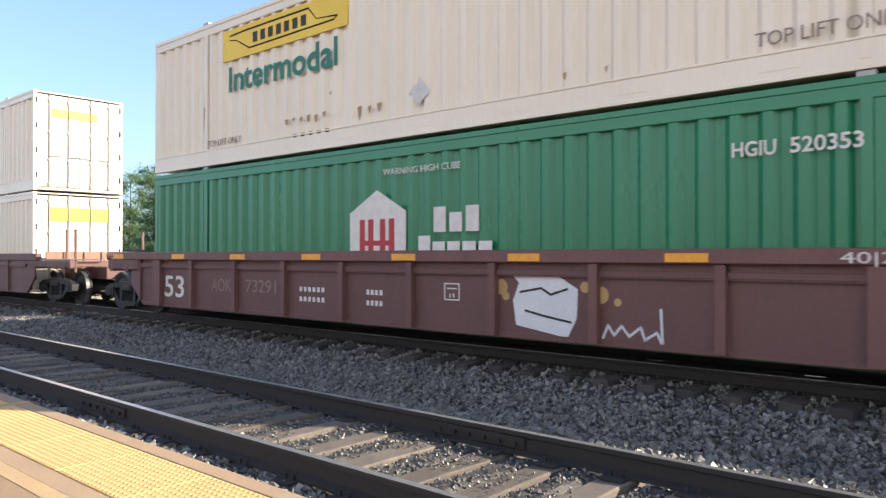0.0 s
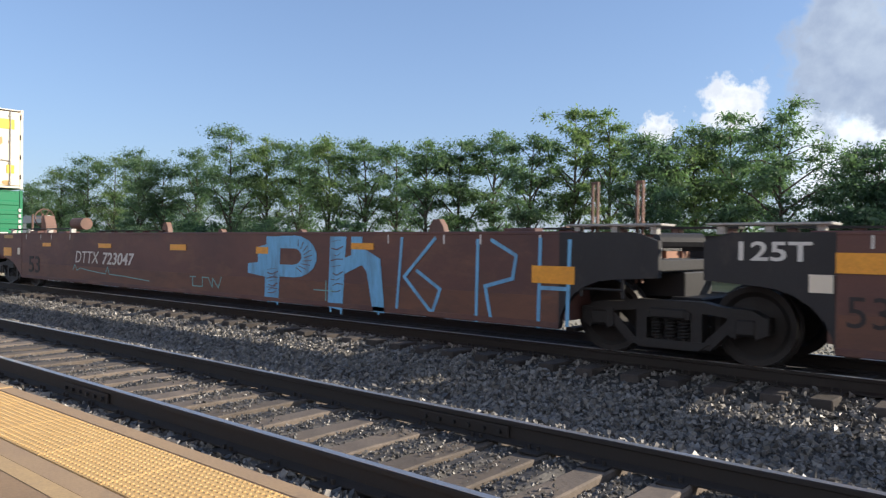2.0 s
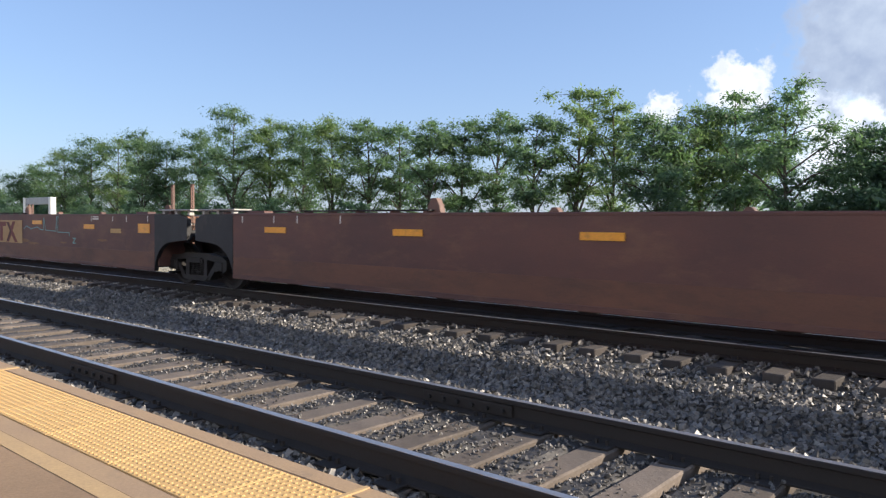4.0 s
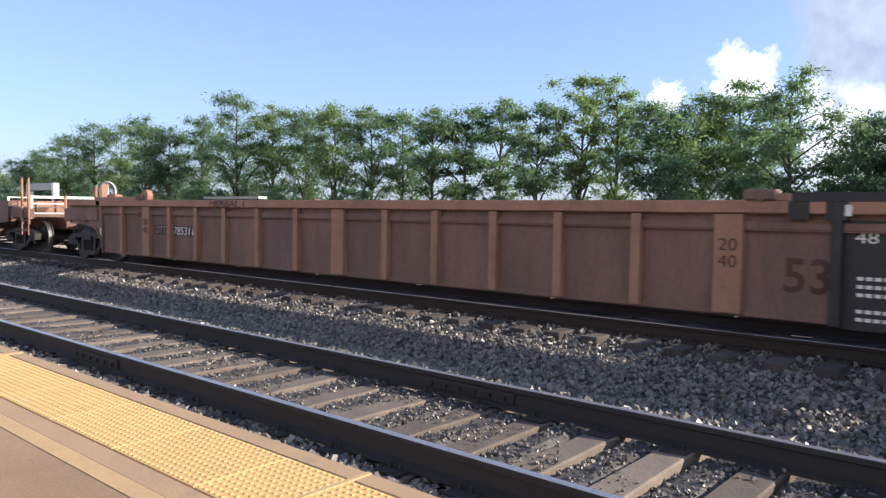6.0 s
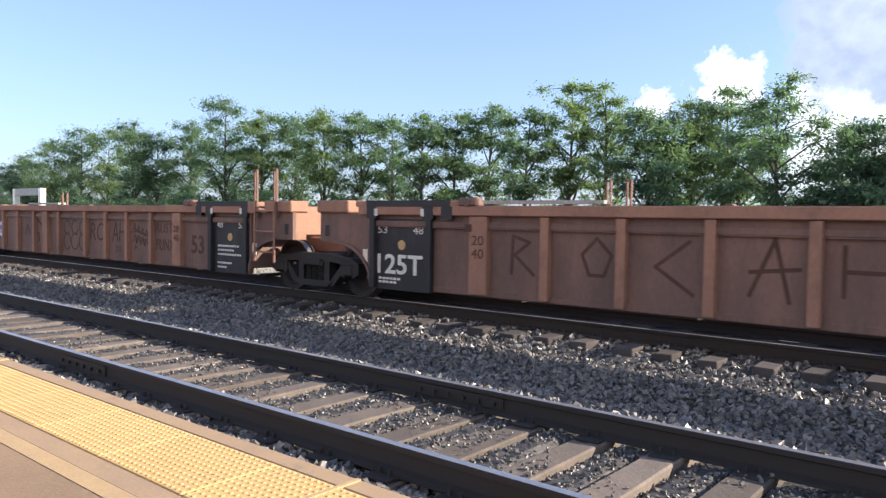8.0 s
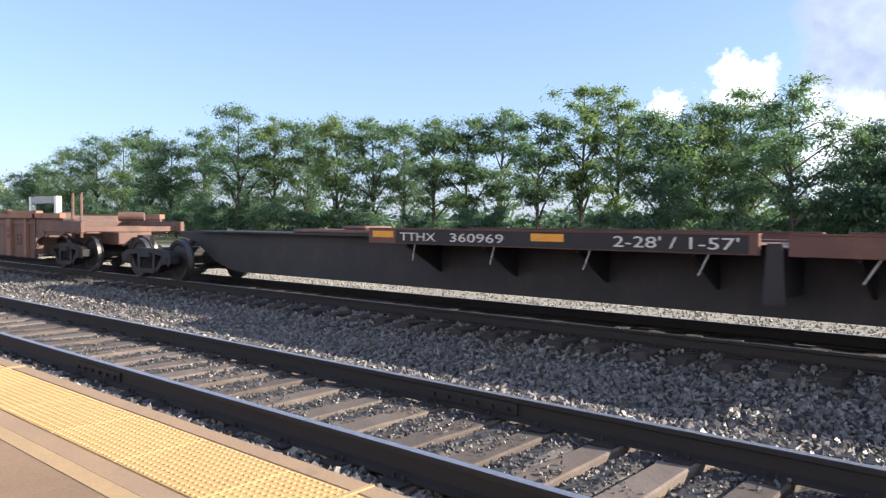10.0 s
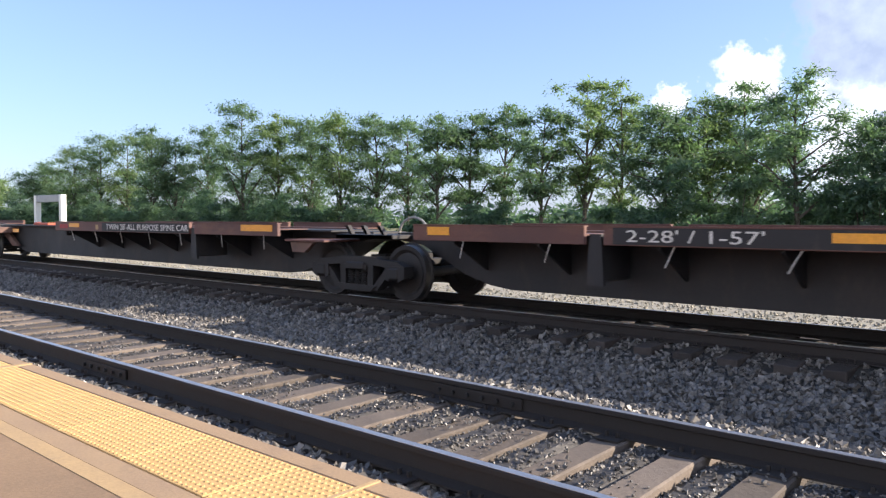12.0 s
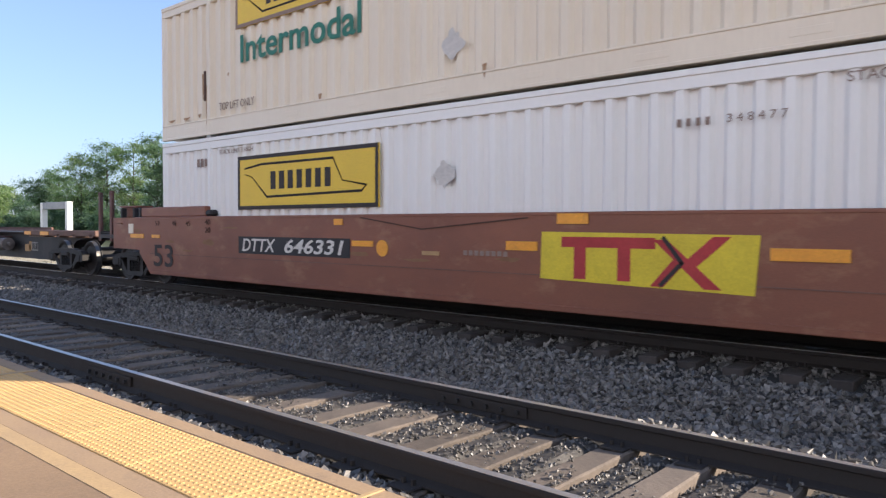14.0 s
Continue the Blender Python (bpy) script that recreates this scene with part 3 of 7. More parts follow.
joint_bar(-7.1, NEAR_Y - 0.7525, -1, near_track)


def crib(x):
    """0 on a tie of the near track, rising to 1 in the middle between two ties."""
    d = min(abs(x - q) for q in TIE_X["near_track"])
    return max(0.0, min(1.0, (d - 0.10) / 0.09))


def mud_height(x, y):
    n = noise.noise((x * 2.1, y * 2.3, 4.0))
    return -0.25 + crib(x) * (0.062 + 0.024 * n) + 0.016 * noise.noise((x * 9, y * 9, 1.0)) + 0.010 * noise.noise((x * 23, y * 23, 2.0))


# lumps of mud and fines packed between the ties
bm = B()
rows = []
for i in range(1001):
    x = -26 + i * 0.028
    rows.append([bm.verts.new((x, 3.235 + j * 0.0467, mud_height(x, 3.235 + j * 0.0467))) for j in range(31)])
for a, b in zip(rows, rows[1:]):
    for j in range(30):
        bm.faces.new((a[j], b[j], b[j + 1], a[j + 1]))
setting("mud_strip", bm, "mud", "dark mud and fines packed between the ties")
bm = B()
box(bm, -70, -26, 3.235, 4.64, -0.3, -0.19)
setting("mud_far", bm, "mud", "dark mud between the rails further along")


# platform: slab, tactile tiles, painted line, paving
PZ = -0.10
plat = tagged(new("platform"), "low station platform with a yellow tactile edge", "platform", kind="structure")
bm = B()
box(bm, -120, 60, -24, 2.80, -0.75, PZ - 0.006, 0.01)
part("slab", bm, "brick_floor", plat, "tan paved platform surface")
bm = B()
box(bm, -120, 60, 2.66, 2.815, -0.74, PZ, 0.012)
box(bm, -120, 60, 1.875, 2.025, -0.3, PZ - 0.002)
part("edge_strip", bm, "concrete", plat, "plain concrete strip beside the tiles")
bm = B()
box(bm, -120, 60, 1.755, 1.872, -0.3, PZ - 0.002)
part("painted_line", bm, "line_paint", plat, "worn yellow painted line")

TILE = 0.915
bm = B()
box(bm, -TILE / 2 + 0.004, TILE / 2 - 0.004, -0.308, 0.308, -0.02, 0.0, 0.003)
nx, ny = 18, 12
for i in range(nx):
    for j in range(ny):
        cx, cy = -TILE / 2 + (i + 0.5) * TILE / nx, -0.308 + (j + 0.5) * 0.616 / ny
        lo = [bm.verts.new((cx + 0.0145 * math.cos(a * 1.0472), cy + 0.0145 * math.sin(a * 1.0472), 0.0)) for a in range(6)]
        hi = [bm.verts.new((cx + 0.0085 * math.cos(a * 1.0472), cy + 0.0085 * math.sin(a * 1.0472), 0.006)) for a in range(6)]
        bm.faces.new(hi)
        for a in range(6):
            bm.faces.new((lo[a], lo[(a + 1) % 6], hi[(a + 1) % 6], hi[a]))
tile_mesh = mesh_of("tactile_tile", bm, "tactile")
for i in range(70):
    part("tactile_tile", tile_mesh, "tactile", plat, "", (-39.6 + i * TILE, 2.342, PZ + 0.003))

for x_, w_ in ((-7.95, 0.07), (-2.95, 0.03)):
    bm = B(); box(bm, x_, x_ + w_, 2.03, 2.80, PZ - 0.01, PZ + 0.0095)
    part("seam", bm, "line_paint", plat, "pale sealed joint across the edge")

# unseen plain wall added behind the camera, so that the platform is closed
bm = B()
box(bm, -60, 40, -24.6, -24.0, -0.75, 3.2)
setting("wall_station", bm, "brick_wall", "plain brick wall, added unseen behind the platform", "wall")


# loose stones
def stones(name, zones, size, mat, label, seed):
    """Crushed stones, each a rough lump of its own, lying on the ground. zones: x0, x1, y0, y1, count, ground(x, y)."""
    rng = np.random.default_rng(seed)
    base = np.array([(x, y, z) for x in (-1, 1) for y in (-1, 1) for z in (-1, 1)], float) * 0.62
    tri = np.array([(0, 1, 3), (0, 3, 2), (4, 6, 7), (4, 7, 5), (0, 4, 5), (0, 5, 1), (2, 3, 7), (2, 7, 6), (0, 2, 6), (0, 6, 4), (1, 5, 7), (1, 7, 3)])
    V, F, off = [], [], 0
    for x0, x1, y0, y1, count, ground in zones:
        n = count
        y = rng.uniform(y0, y1, n)
        x = rng.uniform(x0, x1, n)
        z = ground(x, y)
        keep = np.isfinite(z)
        x, y, z = x[keep], y[keep], z[keep]
        n = len(x)
        s = size * rng.lognormal(0, 0.3, n).clip(0.5, 1.6)
        p = base[None] * (s[:, None, None] * rng.uniform(0.6, 1.1, (n, 8, 1))) + rng.normal(0, 0.16, (n, 8, 3)) * s[:, None, None]
        p[:, :, 2] *= 0.62
        q = rng.normal(size=(n, 4)); q /= np.linalg.norm(q, axis=1)[:, None]
        a, b, c, d = q.T
        R = np.stack([1 - 2 * (c * c + d * d), 2 * (b * c - a * d), 2 * (b * d + a * c), 2 * (b * c + a * d), 1 - 2 * (b * b + d * d), 2 * (c * d - a * b), 2 * (b * d - a * c), 2 * (c * d + a * b), 1 - 2 * (b * b + c * c)], 1).reshape(n, 3, 3)
        p = np.einsum("nij,nkj->nki", R, p)
        p += np.stack([x, y, z + s * rng.uniform(0.0, 0.75, n)], 1)[:, None]
        V.append(p.reshape(-1, 3))
        F.append((tri[None] + (np.arange(n) * 8)[:, None, None]).reshape(-1, 3) + off)
        off += n * 8
    V, F = np.concatenate(V), np.concatenate(F)
    me = bpy.data.meshes.new(name)
    me.from_pydata(V.tolist(), [], F.tolist())
    me.materials.append(M[mat])
    return tagged(new(name, me), label, "ballast", kind="stuff")


def on_bed(x, y):
    z = np.interp(y, [p[0] for p in BED], [p[1] for p in BED])
    d = np.abs(x[:, None] - np.array(TIE_X["train_track"])[None]).min(axis=1)
    z[(y > 8.02) & (d < 0.14)] = np.nan              # the tie ends stay bare
    return z


def on_mud(x, y):
    z = np.array([mud_height(a, b) for a, b in zip(x.tolist(), y.tolist())])
    on_tie = np.array([crib(a) == 0 for a in x.tolist()])
    z[on_tie] = np.where(np.sin(x[on_tie] * 911.0) + 0.9 * np.sin(y[on_tie] * 5 + x[on_tie] * 2) > 0.9, -0.168, np.nan)
    return z


def on_path(x, y):
    return np.full(len(x), -0.585)


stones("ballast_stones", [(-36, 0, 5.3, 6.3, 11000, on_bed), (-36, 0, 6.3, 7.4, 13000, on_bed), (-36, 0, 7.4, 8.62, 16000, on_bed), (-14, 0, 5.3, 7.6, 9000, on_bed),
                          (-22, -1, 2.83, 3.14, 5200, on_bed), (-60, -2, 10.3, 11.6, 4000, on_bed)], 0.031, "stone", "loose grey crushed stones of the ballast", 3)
stones("mud_stones", [(-22, 0, 3.25, 4.62, 7000, on_mud), (-9, 0, 3.25, 4.62, 6000, on_mud), (-26, 0, 4.74, 5.35, 6500, on_bed)], 0.0135, "mud_stone", "small bright stones lying in the mud between ties", 4)
stones("path_stones", [(-70, -1, 12.0, 16.0, 17000, on_path)], 0.034, "far_gravel", "pale loose stones of the gravel strip", 6)


# ---- train parts ----
def wheel_shape():
    bm = B()
    lathe(bm, [(0.06, -0.12), (0.11, -0.10), (0.13, -0.06), (0.33, -0.035), (0.385, -0.07), (0.45, -0.072), (0.457, 0.0), (0.462, 0.03), (0.49, 0.045), (0.488, 0.068), (0.39, 0.068), (0.33, 0.02), (0.12, 0.03), (0.1, 0.09), (0.07, 0.09)], sides=32)
    me = mesh_of("wheelset", bm, ["steel", "tread"])
    for p in me.polygons:
        r = math.hypot(p.center.x, p.center.z)
        if 0.44 < r and -0.074 < p.center.y < 0.03:
            p.material_index = 1
        p.use_smooth = 0.2 < r < 0.4
    return me


def wheelset_mesh():
    w = wheel_shape()
    bm = B()
    bm.from_mesh(w)
    for v in bm.verts:
        v.co.y -= 0.7525
    bm2 = B()
    bm2.from_mesh(w)
    for v in bm2.verts:
        v.co.y = 0.7525 - v.co.y
    bmesh.ops.reverse_faces(bm2, faces=bm2.faces)
    tmp = bpy.data.meshes.new("t")
    bm2.to_mesh(tmp)
    bm.from_mesh(tmp)
    rod(bm, (0, -1.02, 0), (0, 1.02, 0), 0.08, 12)
    for s in (-1, 1):
        for k in range(3):
            a = k * 2.0944
            rod(bm, (0.045 * math.cos(a), s * 1.0, 0.045 * math.sin(a)), (0.045 * math.cos(a), s * 1.115, 0.045 * math.sin(a)), 0.016, 6)
        rod(bm, (0, s * 0.98, 0), (0, s * 1.10, 0), 0.10, 14)
    me = bpy.data.meshes.new("wheelset")
    bm.to_mesh(me)
    bm.free(); bm2.free()
    me.materials.append(M["steel"]); me.materials.append(M["tread"])
    for p in me.polygons:
        p.use_smooth = False
    return me


WHEELSET = wheelset_mesh()
MESH = {}


def truck_meshes():
    for s in (-1, 1):
        bm = B()
        # cast frame with two slanted openings and the spring window left free
        y0, y1 = (s * 1.10, s * 0.93)
        top = [(-1.12, 0.46), (-1.12, 0.56), (-0.95, 0.65), (-0.60, 0.67), (-0.42, 0.71), (0.42, 0.71), (0.60, 0.67), (0.95, 0.65), (1.12, 0.56), (1.12, 0.46), (0.80, 0.54), (0.40, 0.58), (-0.40, 0.58), (-0.80, 0.54)]
        prism(bm, top, y0, y1)
        for m in (-1, 1):
            prism(bm, [(m * 0.40, 0.60), (m * 0.27, 0.60), (m * 0.27, 0.20), (m * 0.40, 0.20)], y0, y1)
            prism(bm, [(m * 0.86, 0.55), (m * 0.68, 0.52), (m * 0.34, 0.17), (m * 0.50, 0.17)], y0, y1)
            prism(bm, [(m * 1.13, 0.58), (m * 0.70, 0.58), (m * 0.70, 0.36), (m * 0.78, 0.33), (m * 0.82, 0.45), (m * 0.96, 0.45), (m * 1.0, 0.33), (m * 1.13, 0.40)], s * 1.12, s * 0.91)
        prism(bm, [(-0.50, 0.25), (-0.36, 0.15), (0.36, 0.15), (0.50, 0.25)], s * 1.12, y1)
        prism(bm, [(-0.27, 0.58), (-0.27, 0.50), (0.27, 0.50), (0.27, 0.58)], s * 1.13, s * 0.9)
        MESH["side_frame", s] = mesh_of("side_frame", bm, "steel")
    bm = B()
    prev = None
    for k in range(61):
        a = k * 0.6283
        p = (0.062 * math.cos(a), 0.062 * math.sin(a), 0.26 + 0.23 * k / 60)
        if prev:
            rod(bm, prev, p, 0.014, 4)
        prev = p
    rod(bm, (0, 0, 0.25), (0, 0, 0.50), 0.035, 6)
    MESH["spring"] = mesh_of("spring", bm, "spring_steel")
    bm = B()
    box(bm, -0.22, 0.22, -1.15, 1.15, 0.50, 0.62, 0.02)
    box(bm, -0.2, 0.2, -0.6, 0.6, 0.40, 0.72, 0.02)
    MESH["bolster"] = mesh_of("bolster", bm, "steel")
    bm = B()
    box(bm, -0.30, 0.30, -0.82, 0.82, 0.19, 0.25, 0.01)
    box(bm, -0.26, 0.26, -0.10, 0.10, 0.25, 0.42, 0.01)
    MESH["spring_plank"] = mesh_of("spring_plank", bm, "steel")
    bm = B()
    box(bm, -0.05, 0.05, -0.86, 0.86, 0.30, 0.42, 0.015)
    for e in (-0.7525, 0.7525):
        box(bm, -0.07, 0.07, e - 0.06, e + 0.06, 0.24, 0.55, 0.02)
    MESH["brake_beam"] = mesh_of("brake_beam", bm, "steel")
    for s in (-1, 1):
        bm = B()
        box(bm, -0.12, 0.12, min(s * 0.89, s * 1.14), max(s * 0.89, s * 1.14), 0.36, 0.56, 0.03)
        MESH["bearing", s] = mesh_of("bearing_adapter", bm, "steel")


truck_meshes()


def truck(car, x, base=0.89):
    t = new("truck")
    t.parent = car
    t.location = (x, 0, 0)
    tagged(t, "dark cast-steel truck with coil springs")
    for s in (-1, 1):
        part("side_frame", MESH["side_frame", s], "steel", t)
        for k in (-1, 0, 1):
            part("spring", MESH["spring"], "spring_steel", t, "", (k * 0.165, s * 1.04, 0))
        for k in (-1.5, -0.5, 0.5, 1.5):
            part("spring", MESH["spring"], "spring_steel", t, "", (k * 0.155, s * 0.90, 0))
        for e in (-1, 1):
            part("bearing_adapter", MESH["bearing", s], "steel", t, "", (e * base, 0, 0))
    part("bolster", MESH["bolster"], "steel", t)
    part("spring_plank", MESH["spring_plank"], "steel", t)
    for e in (-1, 1):
        part("brake_beam", MESH["brake_beam"], "steel", t, "", (e * 0.36, 0, 0))
    for e in (-1, 1):
        w = part("wheelset", WHEELSET, "steel", t, "steel wheels with bright treads on an axle", (e * base, 0, 0.457))
        WHEELSETS.append((w, e * base))
    return t


def rider(name, label, category, x, group=""):
    """A thing that rides with the train; its own x = 0 stands at x metres along the train."""
    e = thing(name, label, category, pose(x, TRACK_Y, 0), group)
    MOVERS.append((e, x))
    return e


def coupler(car, x0, x1):
    bm = B()
    box(bm, x0, x1, -0.10, 0.10, 0.72, 0.90, 0.02)
    d = 1 if x1 > x0 else -1
    a, b = sorted((x0, x1))
    tip = b if d > 0 else a
    prism(bm, [(tip - 0.18, -0.16), (tip + 0.14, -0.16), (tip + 0.14, 0.02), (tip - 0.0, 0.06), (tip + 0.06, 0.18), (tip - 0.18, 0.16)], 0.66, 0.96, "z")
    part("coupler", bm, "steel", car, "rusty steel knuckle coupler")
    bm = B()
    px = tip - d * 0.35
    prev = None
    for k in range(13):
        u = k / 12
        p = (px + d * (0.05 + 0.42 * u), -0.32, 0.80 - 0.46 * math.sin(math.pi * u) ** 0.7)
        if prev:
            rod(bm, prev, p, 0.028, 6)
        prev = p
    part("air_hose", bm, "rubber", car, "hanging black rubber air hose")


def posts(car, spots, mat, top, z0=0.9):
    """Upright grab irons: each two bars and a bow."""
    for x, y, z1 in spots:
        bm = B()
        for dx in (-0.035, 0.035):
            box(bm, x + dx - 0.012, x + dx + 0.012, y - 0.02, y + 0.02, z0, z1)
        box(bm, x - 0.047, x + 0.047, y - 0.02, y + 0.02, z1, z1 + 0.03)
        part("grab_post", bm, mat, car, "upright steel grab post")


def ladder(car, x0, x1, y, z0, z1, mat, rungs=4):
    ld = new("ladder")
    ld.parent = car
    tagged(ld, "steel side ladder")
    for x in (x0, x1):
        bm = B(); box(bm, x - 0.022, x + 0.022, y - 0.012, y + 0.012, z0, z1, 0.004)
        part("stile", bm, mat, ld)
    for k in range(rungs):
        z = z0 + (z1 - z0) * (k + 0.5) / rungs
        bm = B(); rod(bm, (x0, y, z), (x1, y, z), 0.018, 6)
        part("rung", bm, mat, ld)


def reflectors(car, spots, y):
    for x, z, w, h in spots:
        bm = B()
        box(bm, x, x + w, y - 0.009, y, z, z + h)
        part("reflector", bm, "reflector", car, "amber reflective plate")


HALF = 1.454


def well_body(car, L, mat, top=1.50, low=0.27, slope=0.55, ribs=(), wide=(), chord=0.2, inset=0.04, rib_mat=None):
    """The well of a stack car, x from 0 to L at the bottom corners: two side walls, chords, ribs, cross bearers, bulkheads."""
    for s in (-1, 1):
        y_out, y_in = s * HALF, s * (HALF - 0.05)
        bm = B()
        ya = s * (HALF - inset)
        prism(bm, [(0, low), (L, low), (L + slope, low + 0.45), (L + slope, top - 0.02), (-slope, top - 0.02), (-slope, low + 0.45)], ya, s * (HALF - inset - 0.05))
        part("side_wall", bm, mat, car, "weathered steel side wall of the well")
        bm = B()
        box(bm, -slope - 0.2, L + slope + 0.2, min(y_out, s * (HALF - 0.16)), max(y_out, s * (HALF - 0.16)), top - chord, top, 0.012)
        part("top_chord", bm, rib_mat or mat, car, "long top chord of the side wall")
        bm = B()
        box(bm, 0, L, min(s * (HALF - inset + 0.012), s * (HALF - inset - 0.07)), max(s * (HALF - inset + 0.012), s * (HALF - inset - 0.07)), low - 0.005, low + 0.08, 0.01)
        part("side_sill", bm, mat, car)
        if ribs or wide:
            bm = B()
            box(bm, 0, L, min(ya, ya + s * 0.045), max(ya, ya + s * 0.045), top - chord - 0.165, top - chord - 0.085, 0.008)
            box(bm, 0, L, min(ya, ya + s * 0.052), max(ya, ya + s * 0.052), top - chord - 0.178, top - chord - 0.165)
            part("stiffener", bm, mat, car, "folded stiffener below the chord")
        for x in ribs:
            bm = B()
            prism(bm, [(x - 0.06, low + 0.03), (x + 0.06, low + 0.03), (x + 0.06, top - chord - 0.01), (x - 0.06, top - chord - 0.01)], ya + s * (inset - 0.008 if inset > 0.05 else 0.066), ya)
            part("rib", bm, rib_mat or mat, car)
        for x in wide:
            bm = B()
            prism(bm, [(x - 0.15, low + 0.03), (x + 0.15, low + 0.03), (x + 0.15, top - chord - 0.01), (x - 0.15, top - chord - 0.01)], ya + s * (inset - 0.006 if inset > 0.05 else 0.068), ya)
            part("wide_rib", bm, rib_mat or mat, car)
    n = 7
    for k in range(n + 1):
        x = L * k / n
        bm = B()
        box(bm, max(0, x - 0.14), min(L, x + 0.14), -HALF + 0.4, HALF - 0.4, low - 0.075, low - 0.02, 0.01)
        part("cross_bearer", bm, "steel", car)
    for x in (-0.08, L + 0.02):
        bm = B()
        box(bm, x, x + 0.06, -HALF + 0.06, HALF - 0.06, low + 0.1, top - 0.05)
        part("bulkhead", bm, mat, car)


def end_deck(car, x0, x1, mat, top=1.30, wheel_x=None):
    """The platform over a truck: a centre sill, side bolsters, a grating."""
    a, b = sorted((x0, x1))
    bm = B()
    box(bm, a, b, -0.45, 0.45, 0.70, 1.02, 0.015)
    part("end_sill", bm, mat, car, "steel sill over the truck")
    for y0 in (-HALF + 0.05, HALF - 0.17):
        bm = B(); box(bm, a, b, y0, y0 + 0.12, 1.02, top - 0.05, 0.01)
        part("side_sill", bm, mat, car)
    for k in range(4):
        x = a + (b - a) * (k + 0.5) / 4
        bm = B()
        box(bm, x - 0.09, x + 0.09, -HALF + 0.04, HALF - 0.04, 0.98 + 0.06 * (k % 2), 1.12 + 0.06 * (k % 2), 0.01)
        part("cross_beam", bm, mat, car)
    bm = B()
    for k in range(12):
        y = -HALF + 0.1 + k * 0.08
        box(bm, a + 0.05, b - 0.05, y, y + 0.018, top - 0.03, top)
    part("grating", bm, "galv", car, "open steel walkway grating")
    bm = B()
    rod(bm, (a + 0.2, -0.9, top + 0.05), (a + 0.2, -0.6, top + 0.05), 0.14, 14)
    part("brake_valve", bm, mat, car)
    bm = B()
    rod(bm, (b - 0.5, -0.2, top + 0.08), (b - 0.1, 0.3, top + 0.08), 0.12, 12)
    part("brake_cylinder", bm, mat, car)


def far_top(car, xs, z, mat):
    """Container guides and latches standing on the far chord."""
    for x, w, h in xs:
        bm = B()
        prism(bm, [(x - w / 2, z), (x + w / 2, z), (x + w * 0.35, z + h * 0.6), (x + w * 0.12, z + h), (x - w * 0.25, z + h), (x - w / 2, z + h * 0.5)], HALF - 0.16, HALF - 0.02)
        part("container_guide", bm, mat, car, "sunlit steel container guide on the far chord")


# ---- containers ----
def container(name, x, z, side_mat, label, frame_x=(2.1, 14.05), L=16.15, W=2.59, H=2.88, corr=0.35, end_ribs="door", rail=0.33, head=0.23):
    c = rider(name, label, "container", x)
    c.location.z = z
    for s in (-1, 1):
        bm = B()
        # trapezoid corrugation from end to end, one strip
        y0 = s * (W / 2 - 0.012)
        d = 0.065
        xs, k = [], 0
        a = 0.12
        while a < L - 0.12 - corr:
            xs += [(a, 0), (a + corr * 0.30, 0), (a + corr * 0.48, d), (a + corr * 0.80, d)]
            a += corr
        xs.append((L - 0.12, 0))
        lo = [bm.verts.new((p, y0 - s * q, rail - 0.01)) for p, q in xs]
        hi = [bm.verts.new((p, y0 - s * q, H - head + 0.01)) for p, q in xs]
        for i in range(len(xs) - 1):
            f = (lo[i], lo[i + 1], hi[i + 1], hi[i])
            bm.faces.new(f if s < 0 else f[::-1])
        part("side_panel", bm, side_mat, c, "corrugated steel side")
        bm = B()
        box(bm, 0, L, min(s * W / 2, s * (W / 2 - 0.09)), max(s * W / 2, s * (W / 2 - 0.09)), 0, rail, 0.01)
        lip = s * (W / 2 + 0.012)
        box(bm, 0.02, L - 0.02, min(lip, s * (W / 2 - 0.02)), max(lip, s * (W / 2 - 0.02)), 0.0, 0.05, 0.006)
        box(bm, 0.02, L - 0.02, min(lip, s * (W / 2 - 0.02)), max(lip, s * (W / 2 - 0.02)), rail - 0.03, rail, 0.006)
        part("bottom_rail", bm, side_mat, c)
        for k in range(9):
            bx = 1.0 + k * 1.72
            bm = B()
            box(bm, bx, bx + 0.42, min(s * (W / 2 + 0.004), s * W / 2 - s * 0.01), max(s * (W / 2 + 0.004), s * W / 2 - s * 0.01), rail * 0.36, rail * 0.62, 0.003)
            part("rail_plate", bm, side_mat, c)
        bm = B()
        box(bm, 0, L, min(s * W / 2, s * (W / 2 - 0.08)), max(s * W / 2, s * (W / 2 - 0.08)), H - head, H, 0.01)
        lip = s * (W / 2 + 0.015)
        box(bm, 0.02, L - 0.02, min(lip, s * (W / 2 - 0.02)), max(lip, s * (W / 2 - 0.02)), H - 0.085, H - 0.004, 0.008)
        part("top_rail", bm, side_mat, c)
        for fx in frame_x:
            bm = B()
            box(bm, fx - 0.06, fx + 0.06, min(s * (W / 2 + 0.004), s * (W / 2 - 0.06)), max(s * (W / 2 + 0.004), s * (W / 2 - 0.06)), 0.1, H - 0.1, 0.008)
            part("frame_post", bm, side_mat, c)
            bm = B()
            box(bm, fx - 0.09, fx + 0.09, min(s * (W / 2 + 0.008), s * (W / 2 - 0.12)), max(s * (W / 2 + 0.008), s * (W / 2 - 0.12)), H - 0.02, H + 0.05, 0.008)
            part("corner_casting", bm, "galv", c, "steel lifting casting")
        for ex in (0, L):
            bm = B()
            box(bm, max(0, ex - 0.13), min(L, ex + 0.13), min(s * W / 2, s * (W / 2 - 0.10)), max(s * W / 2, s * (W / 2 - 0.10)), 0, H, 0.012)
            part("corner_post", bm, side_mat, c)
    bm = B()
